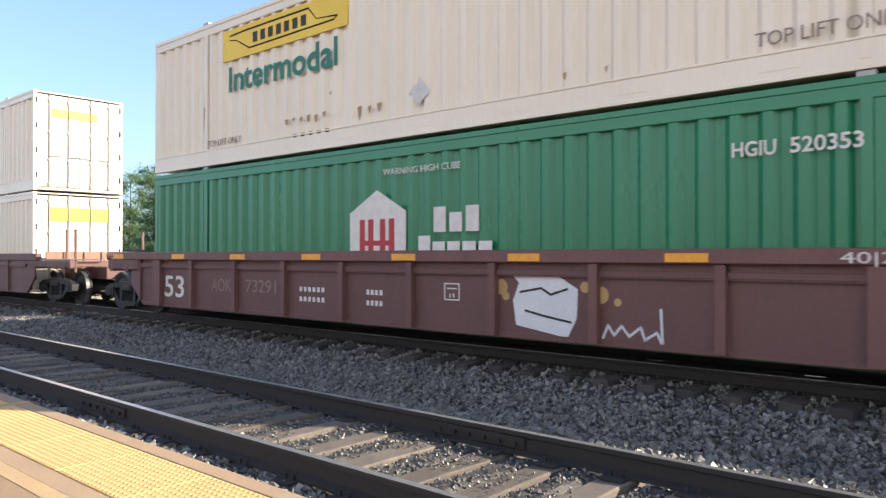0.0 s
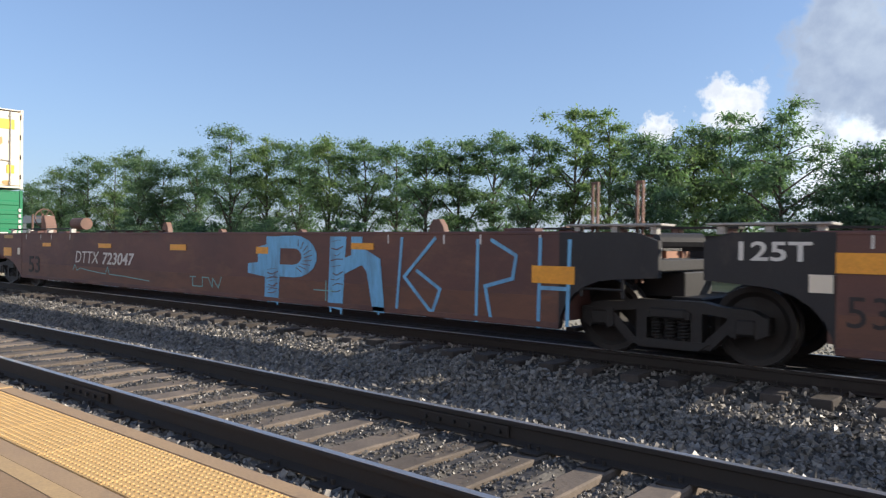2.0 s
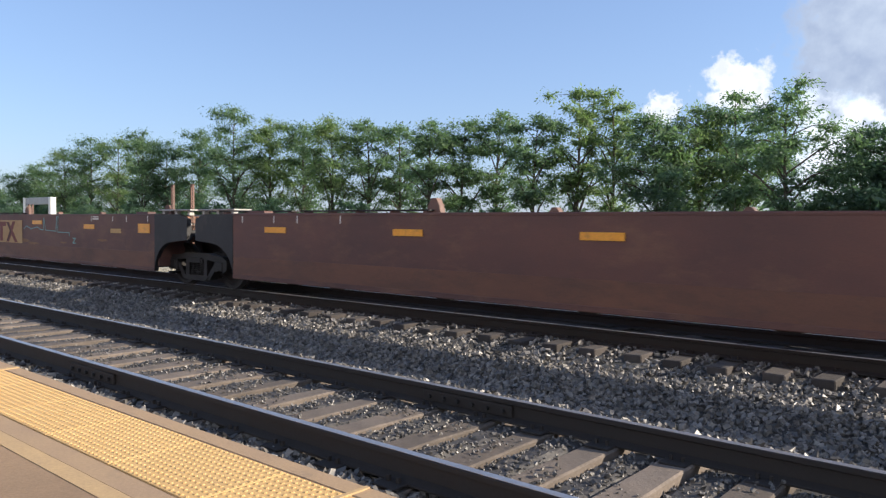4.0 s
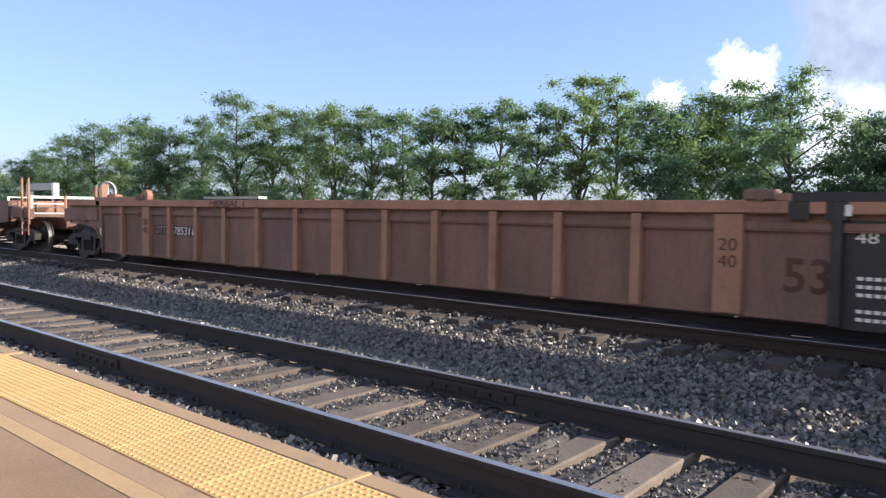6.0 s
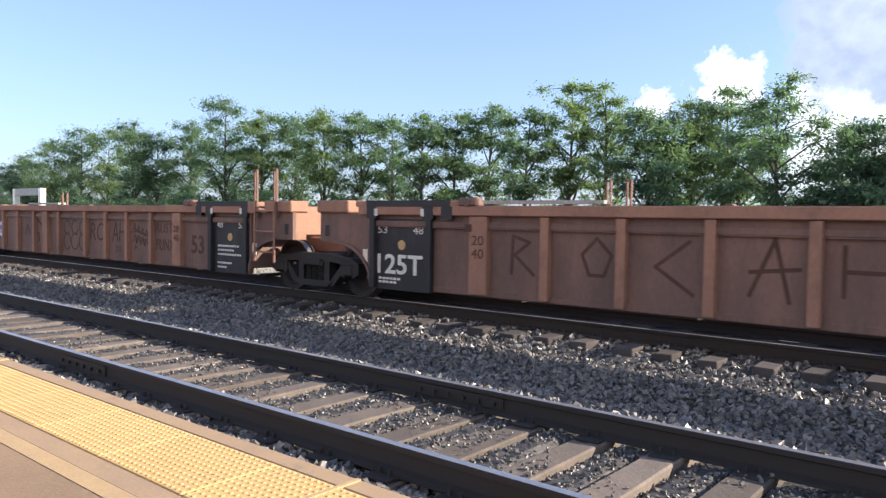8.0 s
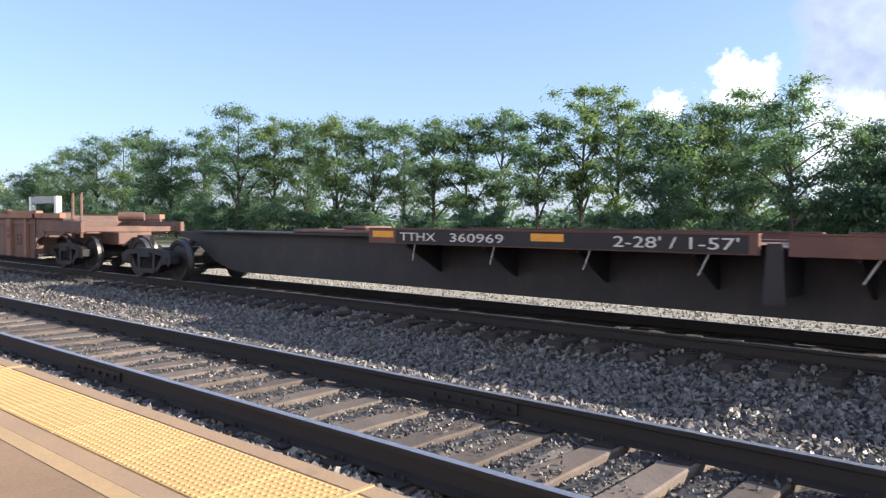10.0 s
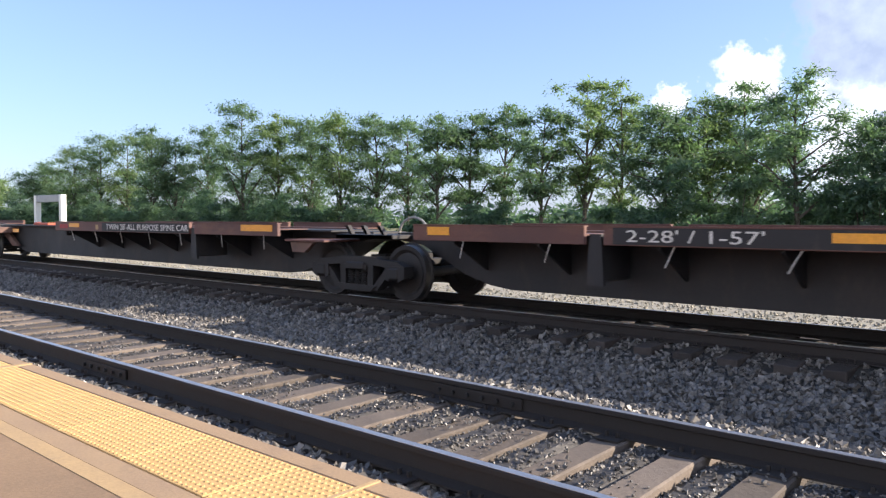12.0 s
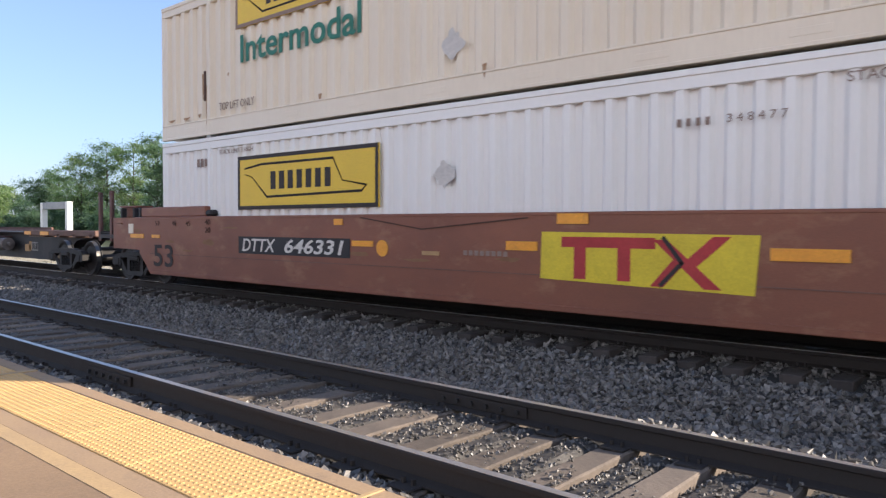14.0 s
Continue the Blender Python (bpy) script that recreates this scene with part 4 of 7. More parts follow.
    box(bm, 0.02, L - 0.02, -W / 2 + 0.03, W / 2 - 0.03, H - 0.05, H - 0.015)
    part("roof", bm, side_mat, c)
    bm = B()
    box(bm, 0.02, L - 0.02, -W / 2 + 0.03, W / 2 - 0.03, 0.03, 0.10)
    part("floor", bm, side_mat, c)
    bm = B()
    box(bm, 0.03, 0.07, -W / 2 + 0.05, W / 2 - 0.05, 0.08, H - 0.06)
    part("front_wall", bm, side_mat, c)
    if end_ribs == "door":
        for s in (-1, 1):
            bm = B()
            a, b = sorted((s * 0.008, s * (W / 2 - 0.1)))
            box(bm, L - 0.06, L - 0.015, a, b, 0.12, H - 0.1, 0.008)
            door = part("door", bm, side_mat, c, "steel end door with locking bars")
            for k in (0.27, 0.72):
                y = s * (W / 2 - 0.1) * k
                bm = B()
                rod(bm, (L + 0.02, y, 0.10), (L + 0.02, y, H - 0.08), 0.017, 8)
                for z in (0.2, 0.9, 1.7, H - 0.25):
                    box(bm, L - 0.02, L + 0.035, y - 0.04, y + 0.04, z - 0.03, z + 0.03)
                rod(bm, (L + 0.03, y, 1.0), (L + 0.03, y - s * 0.32, 1.02), 0.014, 6)
                part("locking_bar", bm, "galv", door, "grey locking bar with handle")
            for k in range(4):
                bm = B()
                rod(bm, (L - 0.01, s * (W / 2 - 0.085), 0.35 + k * 0.72), (L - 0.01, s * (W / 2 - 0.085), 0.52 + k * 0.72), 0.025, 6)
                part("hinge", bm, "mark_black", door)
    else:
        bm = B()
        box(bm, L - 0.07, L - 0.03, -W / 2 + 0.06, W / 2 - 0.06, 0.08, H - 0.06)
        part("end_wall", bm, side_mat, c)
        for k in range(7):
            bm = B()
            z = 0.28 + k * (H - 0.5) / 7
            prism(bm, [(L - 0.035, z), (L - 0.005, z + 0.04), (L - 0.005, z + 0.16), (L - 0.035, z + 0.2)], -W / 2 + 0.14, W / 2 - 0.14)
            part("end_corrugation", bm, side_mat, c)
    return c


def scuffed_diamond(c, x, z, y, r, seed):
    """A worn pale diamond where a placard was."""
    rs = random.Random(seed)
    pts = []
    for k in range(20):
        a = k * 6.2832 / 20
        q = r / (abs(math.cos(a)) + abs(math.sin(a))) * rs.uniform(0.8, 1.12)
        pts.append((x + q * math.cos(a), z + q * math.sin(a)))
    part("placard_mark", prism(B(), pts, y, y - 0.003), "pale_patch", c, "pale scuffed diamond where a placard was")


def rust_runs(c, spots, y):
    """Short brown runs below scratches: x, z, width, length."""
    for x, z, w, h in spots:
        part("rust_run", prism(B(), [(x, z), (x + w, z + 0.01), (x + w * 0.7, z - h * 0.7), (x + w * 0.4, z - h), (x + w * 0.15, z - h * 0.6)][::-1], y, y - 0.002), "rust_run", c, "brown rust run")


YS = -2.59 / 2 - 0.002      # the face of a container's side


def hunt_sign(c, x, z, w, h, y, frame_mat="mark_black"):
    """A yellow company panel in a dark frame with plain dark bars in place of the name."""
    bm = B(); box(bm, x, x + w, y - 0.004, y + 0.03, z, z + h)
    sg = part("sign_panel", bm, "yellow", c, "yellow company panel with dark scroll")
    bm = B()
    t = 0.07
    for a in ((x, x + w, z, z + t), (x, x + w, z + h - t, z + h), (x, x + t, z, z + h), (x + w - t, x + w, z, z + h)):
        box(bm, a[0], a[1], y - 0.008, y - 0.003, a[2], a[3])
    part("sign_border", bm, frame_mat, sg)
    bm = B()
    a, b = x + w * 0.27, x + w * 0.73
    bars(bm, a, z + h * 0.36, y - 0.004, 7, (b - a) / 7 * 0.6, h * 0.32, (b - a) / 7 * 0.4)
    for u in (0.18, 0.22, 0.26):
        stroke(bm, [(x + w * 0.06, z + h * 0.72 + u * 0.2), (x + w * 0.2, z + h * (0.76 + u * 0.3)), (x + w * 0.72, z + h * (0.76 + u * 0.3)), (x + w * 0.78, z + h * 0.45), (x + w * 0.93, z + h * (0.40 - u * 0.2)), (x + w * 0.9, z + h * (0.2 + u * 0.3)), (x + w * 0.24, z + h * (0.16 + u * 0.3)), (x + w * 0.12, z + h * 0.6), (x + w * 0.06, z + h * 0.66)], 0.018, y - 0.004, 0.003)
    part("sign_scroll", bm, "mark_black", sg, "dark bars and scroll on the panel")


# ---- first stack: cars ahead ----
def unread(c, x, z, y, n, w, h, mat, gap=None, name="marking", lean=0.0, label=""):
    g = gap if gap is not None else w * 0.45
    for i in range(n):
        part(name, bars(B(), x + i * (w + g), z, y, 1, w, h, g, lean), mat, c, label)


front = container("container", -22.8 - 16.15, 0.30, "cream", "white steel container in a well car", end_ribs="door")
bm = B(); box(bm, 16.15 - 0.02, 16.15 + 0.004, -0.85, 0.9, 2.05, 2.45); p_ = part("sign_panel", bm, "yellow", front, "faded yellow panel on the doors")
front_top = container("container", -22.8 - 16.15, 3.22, "cream", "cream steel container stacked on another", end_ribs="door")
bm = B(); box(bm, 16.15 - 0.02, 16.15 + 0.004, -0.8, 0.5, 2.15, 2.4); part("sign_panel", bm, "yellow", front_top, "faded yellow panel on the doors")
car_a = rider("well_car", "dark brown stack car with two containers", "freight car", -38.9)
well_body(car_a, 16.0, "maroon", top=1.40, ribs=[k * 1.56 + 0.6 for k in range(10)])
end_deck(car_a, 16.2, 18.9, "maroon", 1.25)
truck(car_a, 17.2)
coupler(car_a, 18.9, 19.6)
posts(car_a, [(18.2, -1.2, 2.0), (18.75, -1.2, 2.0), (17.6, 1.2, 2.0)], "orange", 2.0)

# ---- maroon ribbed car with green and cream containers ----
car_b = rider("well_car", "maroon ribbed stack car carrying two containers", "freight car", -16.2)
Lb = 16.85
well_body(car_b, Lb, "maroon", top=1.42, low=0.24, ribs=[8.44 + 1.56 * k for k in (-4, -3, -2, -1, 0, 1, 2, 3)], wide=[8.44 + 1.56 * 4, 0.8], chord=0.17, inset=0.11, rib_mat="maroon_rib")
end_deck(car_b, Lb + 0.1, Lb + 3.0, "rust", 1.30)
end_deck(car_b, -1.6, -0.1, "maroon", 1.30)
truck(car_b, Lb + 1.25)
truck(car_b, -1.25)
coupler(car_b, Lb + 3.0, Lb + 3.55)
coupler(car_b, -1.7, -2.3)
posts(car_b, [(Lb + 2.15, -1.25, 2.0), (Lb + 2.85, -1.2, 2.05), (Lb + 1.75, 1.2, 2.2), (Lb + 0.9, 1.2, 2.2)], "orange", 2.0)
yb = -HALF - 0.001
reflectors(car_b, [(x, 1.27, 0.50, 0.10) for x in (-1.2, 1.5, 3.7, 5.9, 8.1, 10.3, 12.5)] + [(17.0, 1.25, 1.6, 0.12)], yb)
yc_ = -HALF + 0.11 - 0.001
lettering("marking", "53", 0.44, 1.0, yc_, 0.47, "mark_white", car_b, "large pale 53", width=0.8, heavy=0.006)
lettering("marking", "AOK", 0.25, 2.87, yc_, 0.64, "mark_grey", car_b, "faded car code", width=0.7)
lettering("marking", "73291", 0.23, 4.06, yc_, 0.66, "mark_grey", car_b, "faded car number", width=0.95)
unread(car_b, 5.7, 0.72, yc_, 6, 0.07, 0.08, "mark_white", 0.05); unread(car_b, 5.7, 0.55, yc_, 6, 0.07, 0.08, "mark_white", 0.05)
unread(car_b, 7.42, 0.72, yc_, 4, 0.06, 0.08, "mark_white", 0.04); unread(car_b, 7.42, 0.55, yc_, 4, 0.06, 0.08, "mark_white", 0.04)
bm = B()
for a in ((9.07, 9.36, 0.70, 0.718), (9.07, 9.36, 0.93, 0.948), (9.07, 9.088, 0.718, 0.93), (9.342, 9.36, 0.718, 0.93), (9.17, 9.19, 0.74, 0.80), (9.24, 9.26, 0.74, 0.80), (9.12, 9.31, 0.86, 0.88)):
    box(bm, a[0], a[1], yc_ - 0.003, yc_, a[2], a[3])
part("marking", bm, "mark_white", car_b, "white square box mark")
lettering("marking", "40|20", 0.11, 14.3, yb, 1.27, "mark_white", car_b, "white length marks", width=0.62)
lettering("marking", "48", 0.10, 15.75, yb, 1.27, "mark_white", car_b, width=0.22)
lettering("marking", "53", 0.10, 16.55, yb, 1.27, "mark_white", car_b, width=0.22)
unread(car_b, 15.6, 0.8, yc_, 5, 0.06, 0.07, "mark_white"); unread(car_b, 16.3, 0.95, yc_, 5, 0.06, 0.06, "mark_white")
bm = B(); box(bm, 17.0, 17.2, yc_ - 0.004, yc_, 0.72, 0.98)
part("placard", bm, "mark_white", car_b, "small white route placard")
bm = B()
prism(bm, [(10.35, 0.42), (11.15, 0.30), (11.28, 0.55), (11.30, 0.92), (11.05, 1.06), (10.9, 1.12), (10.5, 1.14), (10.28, 1.1), (10.40, 0.98), (10.30, 0.75)], yc_, yc_ - 0.004)
part("graffiti", bm, "white_spray", car_b, "white sprayed patch")
bm = B()
stroke(bm, [(10.42, 0.86), (10.75, 0.92), (10.9, 0.84), (11.15, 0.92)], 0.03, yc_ - 0.004)
stroke(bm, [(10.5, 0.62), (10.8, 0.56), (11.2, 0.5)], 0.03, yc_ - 0.004)
part("graffiti", bm, "mark_black", car_b, "dark sprayed lines")
bm = B()
for x, z, r in ((10.1, 0.92, 0.11), (9.95, 0.86, 0.05), (11.4, 0.95, 0.07), (11.62, 0.86, 0.11), (11.85, 0.78, 0.05), (10.18, 0.80, 0.06)):
    prism(bm, [(x + r * math.cos(k * 0.6283), z + r * math.sin(k * 0.6283)) for k in range(10)], yc_, yc_ - 0.004)
part("graffiti", bm, "tan_spray", car_b, "tan sprayed spots")
bm = B()
stroke(bm, [(11.65, 0.34), (11.72, 0.5), (11.8, 0.38), (11.9, 0.5), (12.0, 0.38), (12.15, 0.5), (12.2, 0.35), (12.35, 0.45), (12.42, 0.3), (12.4, 0.72)], 0.03, yc_)
part("graffiti", bm, "white_spray", car_b, "thin white sprayed scrawl")

hub = container("container", -16.2 + 0.45, 0.22, "green", "dark green corrugated container sitting in a maroon car", end_ribs="wall")
hub_top = container("container", -16.2 + 0.45, 3.16, "cream", "cream container with green word stacked on a green one", end_ribs="door")
lettering("marking", "WARNING HIGH CUBE", 0.10, 7.3, YS, 2.38, "mark_white", hub, "white warning words", width=1.6)
bm = B()
prism(bm, [(6.52, 0.9), (7.80, 0.9), (7.80, 1.81), (7.16, 2.16), (6.52, 1.81)], YS, YS - 0.004)
lg = part("logo", bm, "mark_white", hub, "white house-shaped logo")
for a in (6.76, 6.96, 7.23, 7.43):
    part("logo_bar", box(B(), a, a + 0.12, YS - 0.008, YS - 0.004, 0.92, 1.70), "mark_red", lg, "red bar of the logo")
part("logo_bar", box(B(), 6.76, 7.55, YS - 0.012, YS - 0.0085, 1.28, 1.36), "mark_red", lg, "red bar of the logo")
for k in range(3):
    part("logo", box(B(), 8.37 + k * 0.31, 8.61 + k * 0.31, YS - 0.004, YS, 1.47, 1.84 - 0.09 * (k == 1), 0.0), "mark_white", hub, "white bars of a company name")
for k in range(5):
    part("logo", box(B(), 8.06 + k * 0.29, 8.30 + k * 0.29, YS - 0.004, YS, 1.05, 1.42 - 0.09 * (k > 0), 0.0), "mark_white", hub, "white bars of a company name")
lettering("marking", "HGIU", 0.155, 12.75, YS, 2.19, "mark_white", hub, "white container code", width=0.46, heavy=0.004)
lettering("marking", "520353", 0.155, 13.35, YS, 2.19, "mark_white", hub, "white container number", width=0.68, heavy=0.004)
lettering("marking", "53'", 0.28, 14.95, YS, 1.2, "mark_white", hub, "white 53 foot mark")
lettering("marking", "53'", 0.22, 0.75, YS, 0.98, "mark_white", hub, "white 53 foot mark")
unread(hub, 14.4, 2.1, YS, 3, 0.1, 0.16, "mark_white")
xe = 16.15
bm = B()
rod(bm, (xe - 0.004, -0.65, 2.25), (xe + 0.012, -0.65, 2.25), 0.24, 6)
part("emblem", bm, "mark_white", hub, "white emblem on the container end")
END_MARKS = [(-0.28, 0.2, 2.22, 2.38), (-0.28, 0.1, 2.04, 2.18), (-0.1, 0.8, 1.28, 1.36), (0.0, 0.55, 0.85, 1.02)]
END_MARKS += [(s * 1.2 - 0.045, s * 1.2 + 0.045, 0.5 + k * 0.2, 0.62 + k * 0.2) for s in (-1, 1) for k in range(9)]
for y0, y1, z0, z1 in END_MARKS:
    bm = B(); box(bm, xe - 0.002, xe + 0.01, y0, y1, z0, z1)
    part("marking", bm, "mark_white", hub)
hunt_sign(hub_top, 2.76, 2.0, 3.7, 0.60, YS, "yellow")
lettering("marking", "Intermodal", 0.47, 2.95, YS, 1.39, "mark_green", hub_top, "green word on the cream side", width=3.25, heavy=0.012)
lettering("marking", "TOP LIFT ONLY", 0.12, 2.18, YS, 0.38, "mark_grey", hub_top, "stencilled words", width=1.2)
lettering("marking", "TOP LIFT ONLY", 0.15, 13.0, YS, 0.40, "mark_grey", hub_top, "stencilled words", width=1.42)
scuffed_diamond(hub_top, 8.08, 0.64, YS, 0.22, 5); scuffed_diamond(hub_top, 7.9, 2.3, YS, 0.24, 6)
rust_runs(hub_top, [(4.75 + 0.21 * k, 0.62 + 0.02 * math.sin(k * 3), 0.10, 0.10 + 0.05 * math.sin(k * 5)) for k in range(6)] + [(6.7, 0.6, 0.1, 0.22), (6.95, 0.58, 0.08, 0.12), (7.15, 0.6, 0.12, 0.14), (2.02, 1.2, 0.05, 0.5), (6.0, 0.95, 0.05, 0.06), (10.6, 0.52, 0.06, 0.1), (11.2, 0.5, 0.05, 0.08)], YS)
bm = B(); box(bm, 16.15 - 0.02, 16.15 + 0.004, -0.9, 1.0, 2.15, 2.5); part("sign_panel", bm, "yellow", hub_top, "faded yellow panel on the doors")
bm = B(); box(bm, 16.15 - 0.02, 16.15 + 0.006, 0.75, 1.0, 0.55, 0.85); part("sign_panel", bm, "yellow", hub_top, "small yellow label on the door")
for y_, z_, w_, h_ in ((0.45, 0.9, 0.22, 0.7), (0.55, 1.7, 0.2, 0.35), (-0.75, 1.2, 0.15, 0.5), (0.75, 0.2, 0.4, 0.2), (-0.5, 0.2, 0.5, 0.15)):
    rs = random.Random(int(abs(y_) * 100))
    pts = [(y_ + w_ * 0.5 * math.cos(k * 0.571) * rs.uniform(0.6, 1.1), z_ + h_ * 0.5 * math.sin(k * 0.571) * rs.uniform(0.6, 1.1)) for k in range(11)]
    bm = B(); prism(bm, pts, 16.15 - 0.02, 16.15 - 0.011, "x")
    part("rust_stain", bm, "tan_spray", hub_top, "brown rust stain on the door")
bm = B()
for k in range(5):
    box(bm, 5.0 + k * 0.22, 5.1 + k * 0.22, YS - 0.003, YS, 0.28, 0.34)
part("rust_marks", bm, "brown_spray", hub_top, "rust marks near the bottom rail")


# ---- smooth brown three-unit car ----
def smooth_unit(x, label, mats=("rust", "rust"), black_left=False, black_right=False, first=False, last=False):
    u = rider("well_car", label, "freight car", x)
    L = 17.0
    well_body(u, L, mats[0], top=1.515, low=0.30, slope=0.04, chord=0.05, inset=0.006)
    for side, on in ((0, black_left), (1, black_right)):
        sx = (lambda a: a) if side == 0 else (lambda a: L - a)
        m = "black" if on else mats[0]
        for s in (-1, 1):
            bm = B()
            if (side == 0 and first) or (side == 1 and last):
                pts = [(sx(0.0), 0.30), (sx(-0.1), 0.39), (sx(-0.56), 0.69), (sx(-1.15), 0.84), (sx(-2.0), 0.90), (sx(-2.05), 1.50), (sx(0.0), 1.50)]
            else:
                pts = [(sx(0.0), 0.30)] + [(sx(-0.75 * (1 - math.cos(k * 0.26))), 0.30 + 0.64 * math.sin(k * 0.26)) for k in range(1, 7)] + [(sx(-1.3), 0.98), (sx(-1.3), 1.40), (sx(-1.0), 1.50), (sx(0.0), 1.50)]
            prism(bm, pts, s * (HALF + 0.002), s * (HALF - 0.09))
            part("end_cheek", bm, m, u, "end plate of the side wall")
    for x0 in (0.3, 1.25, 1.9, 3.0, L - 3.0, L - 1.9, L - 1.25, L - 0.3):
        bm = B(); box(bm, x0, x0 + 0.025, -HALF - 0.004, -HALF, 1.34, 1.47)
        part("tick_mark", bm, "mark_white", u)
    yf = -HALF - 0.001
    for s in (-1, 1):
        bm = B(); box(bm, 0.02, L - 0.02, min(s * (HALF - 0.02), s * (HALF - 0.001)), max(s * (HALF - 0.02), s * (HALF - 0.001)), 0.315, 0.70, 0.004)
        part("lower_plate", bm, "rust_low", u, "orange-brown lower plate along a weld seam")
    for x0, h in ((0.4, 0), (L - 0.9, 0)):
        for s in (-1, 1):
            bm = B(); box(bm, x0, x0 + 0.5, min(s * 1.2, s * 1.4), max(s * 1.2, s * 1.4), 1.5, 1.56, 0.01)
            part("corner_guide", bm, mats[0], u)
    far_top(u, [(2.6, 0.35, 0.34), (5.3, 0.22, 0.14), (8.5, 0.2, 0.12), (12.6, 0.4, 0.3), (15.4, 0.22, 0.14)], 1.51, "orange")
    bm = B()
    box(bm, -1.3, 2.6, HALF - 0.3, HALF - 0.06, 1.60, 1.63)
    part("walkway", bm, "steel", u, "narrow walkway above the far chord")
    bm = B()
    box(bm, L - 2.6, L + 1.3, HALF - 0.3, HALF - 0.06, 1.60, 1.63)
    part("walkway", bm, "steel", u, "narrow walkway above the far chord")
    for x0 in (-1.2, -0.4, 0.5, 1.5, 2.4, L - 2.5, L - 1.5, L - 0.6, L + 0.3, L + 1.1):
        bm = B(); box(bm, x0, x0 + 0.12, HALF - 0.26, HALF - 0.1, 1.49, 1.6)
        part("walkway_bracket", bm, "orange", u)
    return u, yf, L


c1, yf, Lc = smooth_unit(7.88, "brown smooth-sided stack car with light blue graffiti, empty", black_right=True, first=True)
end_deck(c1, -2.0, -0.2, "rust", 1.32)
end_deck(c1, Lc + 0.2, Lc + 1.2, "black", 1.32)
truck(c1, -1.63); truck(c1, 18.27)
coupler(c1, -2.0, -2.6)
posts(c1, [(Lc + 0.35, -1.2, 2.1), (Lc + 0.9, -1.1, 2.1)], "orange", 2.1)
ladder(c1, Lc + 0.3, Lc + 0.85, -1.42, 0.72, 1.5, "steel")
bm = B()
rod(bm, (-0.3, 0.1, 1.80), (0.42, 0.1, 1.80), 0.17, 18)
part("air_tank", bm, "orange", c1, "sunlit steel air tank on the end deck")
bm = B(); prism(bm, [(-1.75, 1.3), (-1.3, 1.3), (-1.35, 1.75), (-1.5, 2.05), (-1.62, 2.05)], -0.3, 0.0)
part("brake_stand", bm, "orange", c1, "sunlit hand brake housing")
bm = B()
for k in range(18):
    a0, a1 = 6.2832 * k / 18, 6.2832 * (k + 1) / 18
    rod(bm, (-1.85, -0.15 + 0.27 * math.cos(a0), 1.98 + 0.27 * math.sin(a0)), (-1.85, -0.15 + 0.27 * math.cos(a1), 1.98 + 0.27 * math.sin(a1)), 0.018, 6)
for k in range(3):
    rod(bm, (-1.85, -0.15 + 0.27 * math.cos(k * 1.047), 1.98 + 0.27 * math.sin(k * 1.047)), (-1.85, -0.15 - 0.27 * math.cos(k * 1.047), 1.98 - 0.27 * math.sin(k * 1.047)), 0.012, 6)
part("brake_wheel", bm, "orange", c1, "spoked hand brake wheel")
for x0, w0, h0 in ((-0.9, 0.5, 0.22), (0.5, 0.3, 0.16), (0.95, 0.5, 0.2)):
    bm = B(); box(bm, x0, x0 + w0, -0.9, -0.5, 1.36, 1.36 + h0, 0.03)
    part("valve_box", bm, "rust", c1, "small housing on the end deck")
bm = B(); rod(bm, (-1.9, -1.1, 1.62), (2.4, -1.1, 1.62), 0.02, 6); part("pipe", bm, "steel", c1, "dark pipe along the deck")
for x0 in (-1.6, -0.4, 0.9, 2.3):
    bm = B(); box(bm, x0, x0 + 0.1, -1.16, -1.04, 1.48, 1.62); part("pipe_bracket", bm, "galv", c1)
reflectors(c1, [(-1.28, 0.87, 0.56, 0.23), (1.4, 1.16, 0.5, 0.09), (4.55, 1.16, 0.62, 0.1), (7.75, 1.15, 0.6, 0.12), (10.7, 1.13, 0.35, 0.12), (13.2, 1.24, 0.5, 0.1), (16.6, 0.86, 0.62, 0.22)], yf)
lettering("marking", "DTTX", 0.28, 3.33, yf, 0.79, "mark_white", c1, "white car code", shear=0.2, width=1.25)
bm = B(); box(bm, -0.28, -0.12, yf - 0.009, yf - 0.001, 0.92, 1.1); part("placard", bm, "cream", c1, "small cream route placard")
bm = B(); box(bm, -1.25, -0.62, yf - 0.009, yf - 0.001, 1.36, 1.45); part("data_plate", bm, "tan_spray", c1, "tan data plate")
lettering("marking", "723047", 0.26, 4.75, yf, 0.79, "mark_white", c1, "white car number", shear=0.2, width=1.5, heavy=0.006)
lettering("marking", "53", 0.42, 0.5, yf - 0.002, 0.47, "mark_black", c1, "dark 53", width=0.72, heavy=0.006)
bm = B()
stroke(bm, [(3.2, 0.6), (3.3, 0.74), (3.42, 0.6), (3.6, 0.66), (4.0, 0.62), (4.6, 0.58), (4.9, 0.56), (5.0, 0.72), (5.1, 0.56), (5.8, 0.54), (6.9, 0.48)], 0.019, yf)
stroke(bm, [(8.5, 0.64), (8.7, 0.64), (8.6, 0.64), (8.6, 0.46), (8.95, 0.46), (8.95, 0.64), (9.15, 0.64), (9.3, 0.46), (9.3, 0.64), (9.5, 0.46), (9.6, 0.66)], 0.019, yf)
stroke(bm, [(12.3, 0.56), (12.9, 0.56), (12.6, 0.56), (12.6, 0.72), (12.6, 0.40)], 0.019, yf)
part("graffiti", bm, "teal_spray", c1, "thin teal sprayed scrawl")
bm = B()
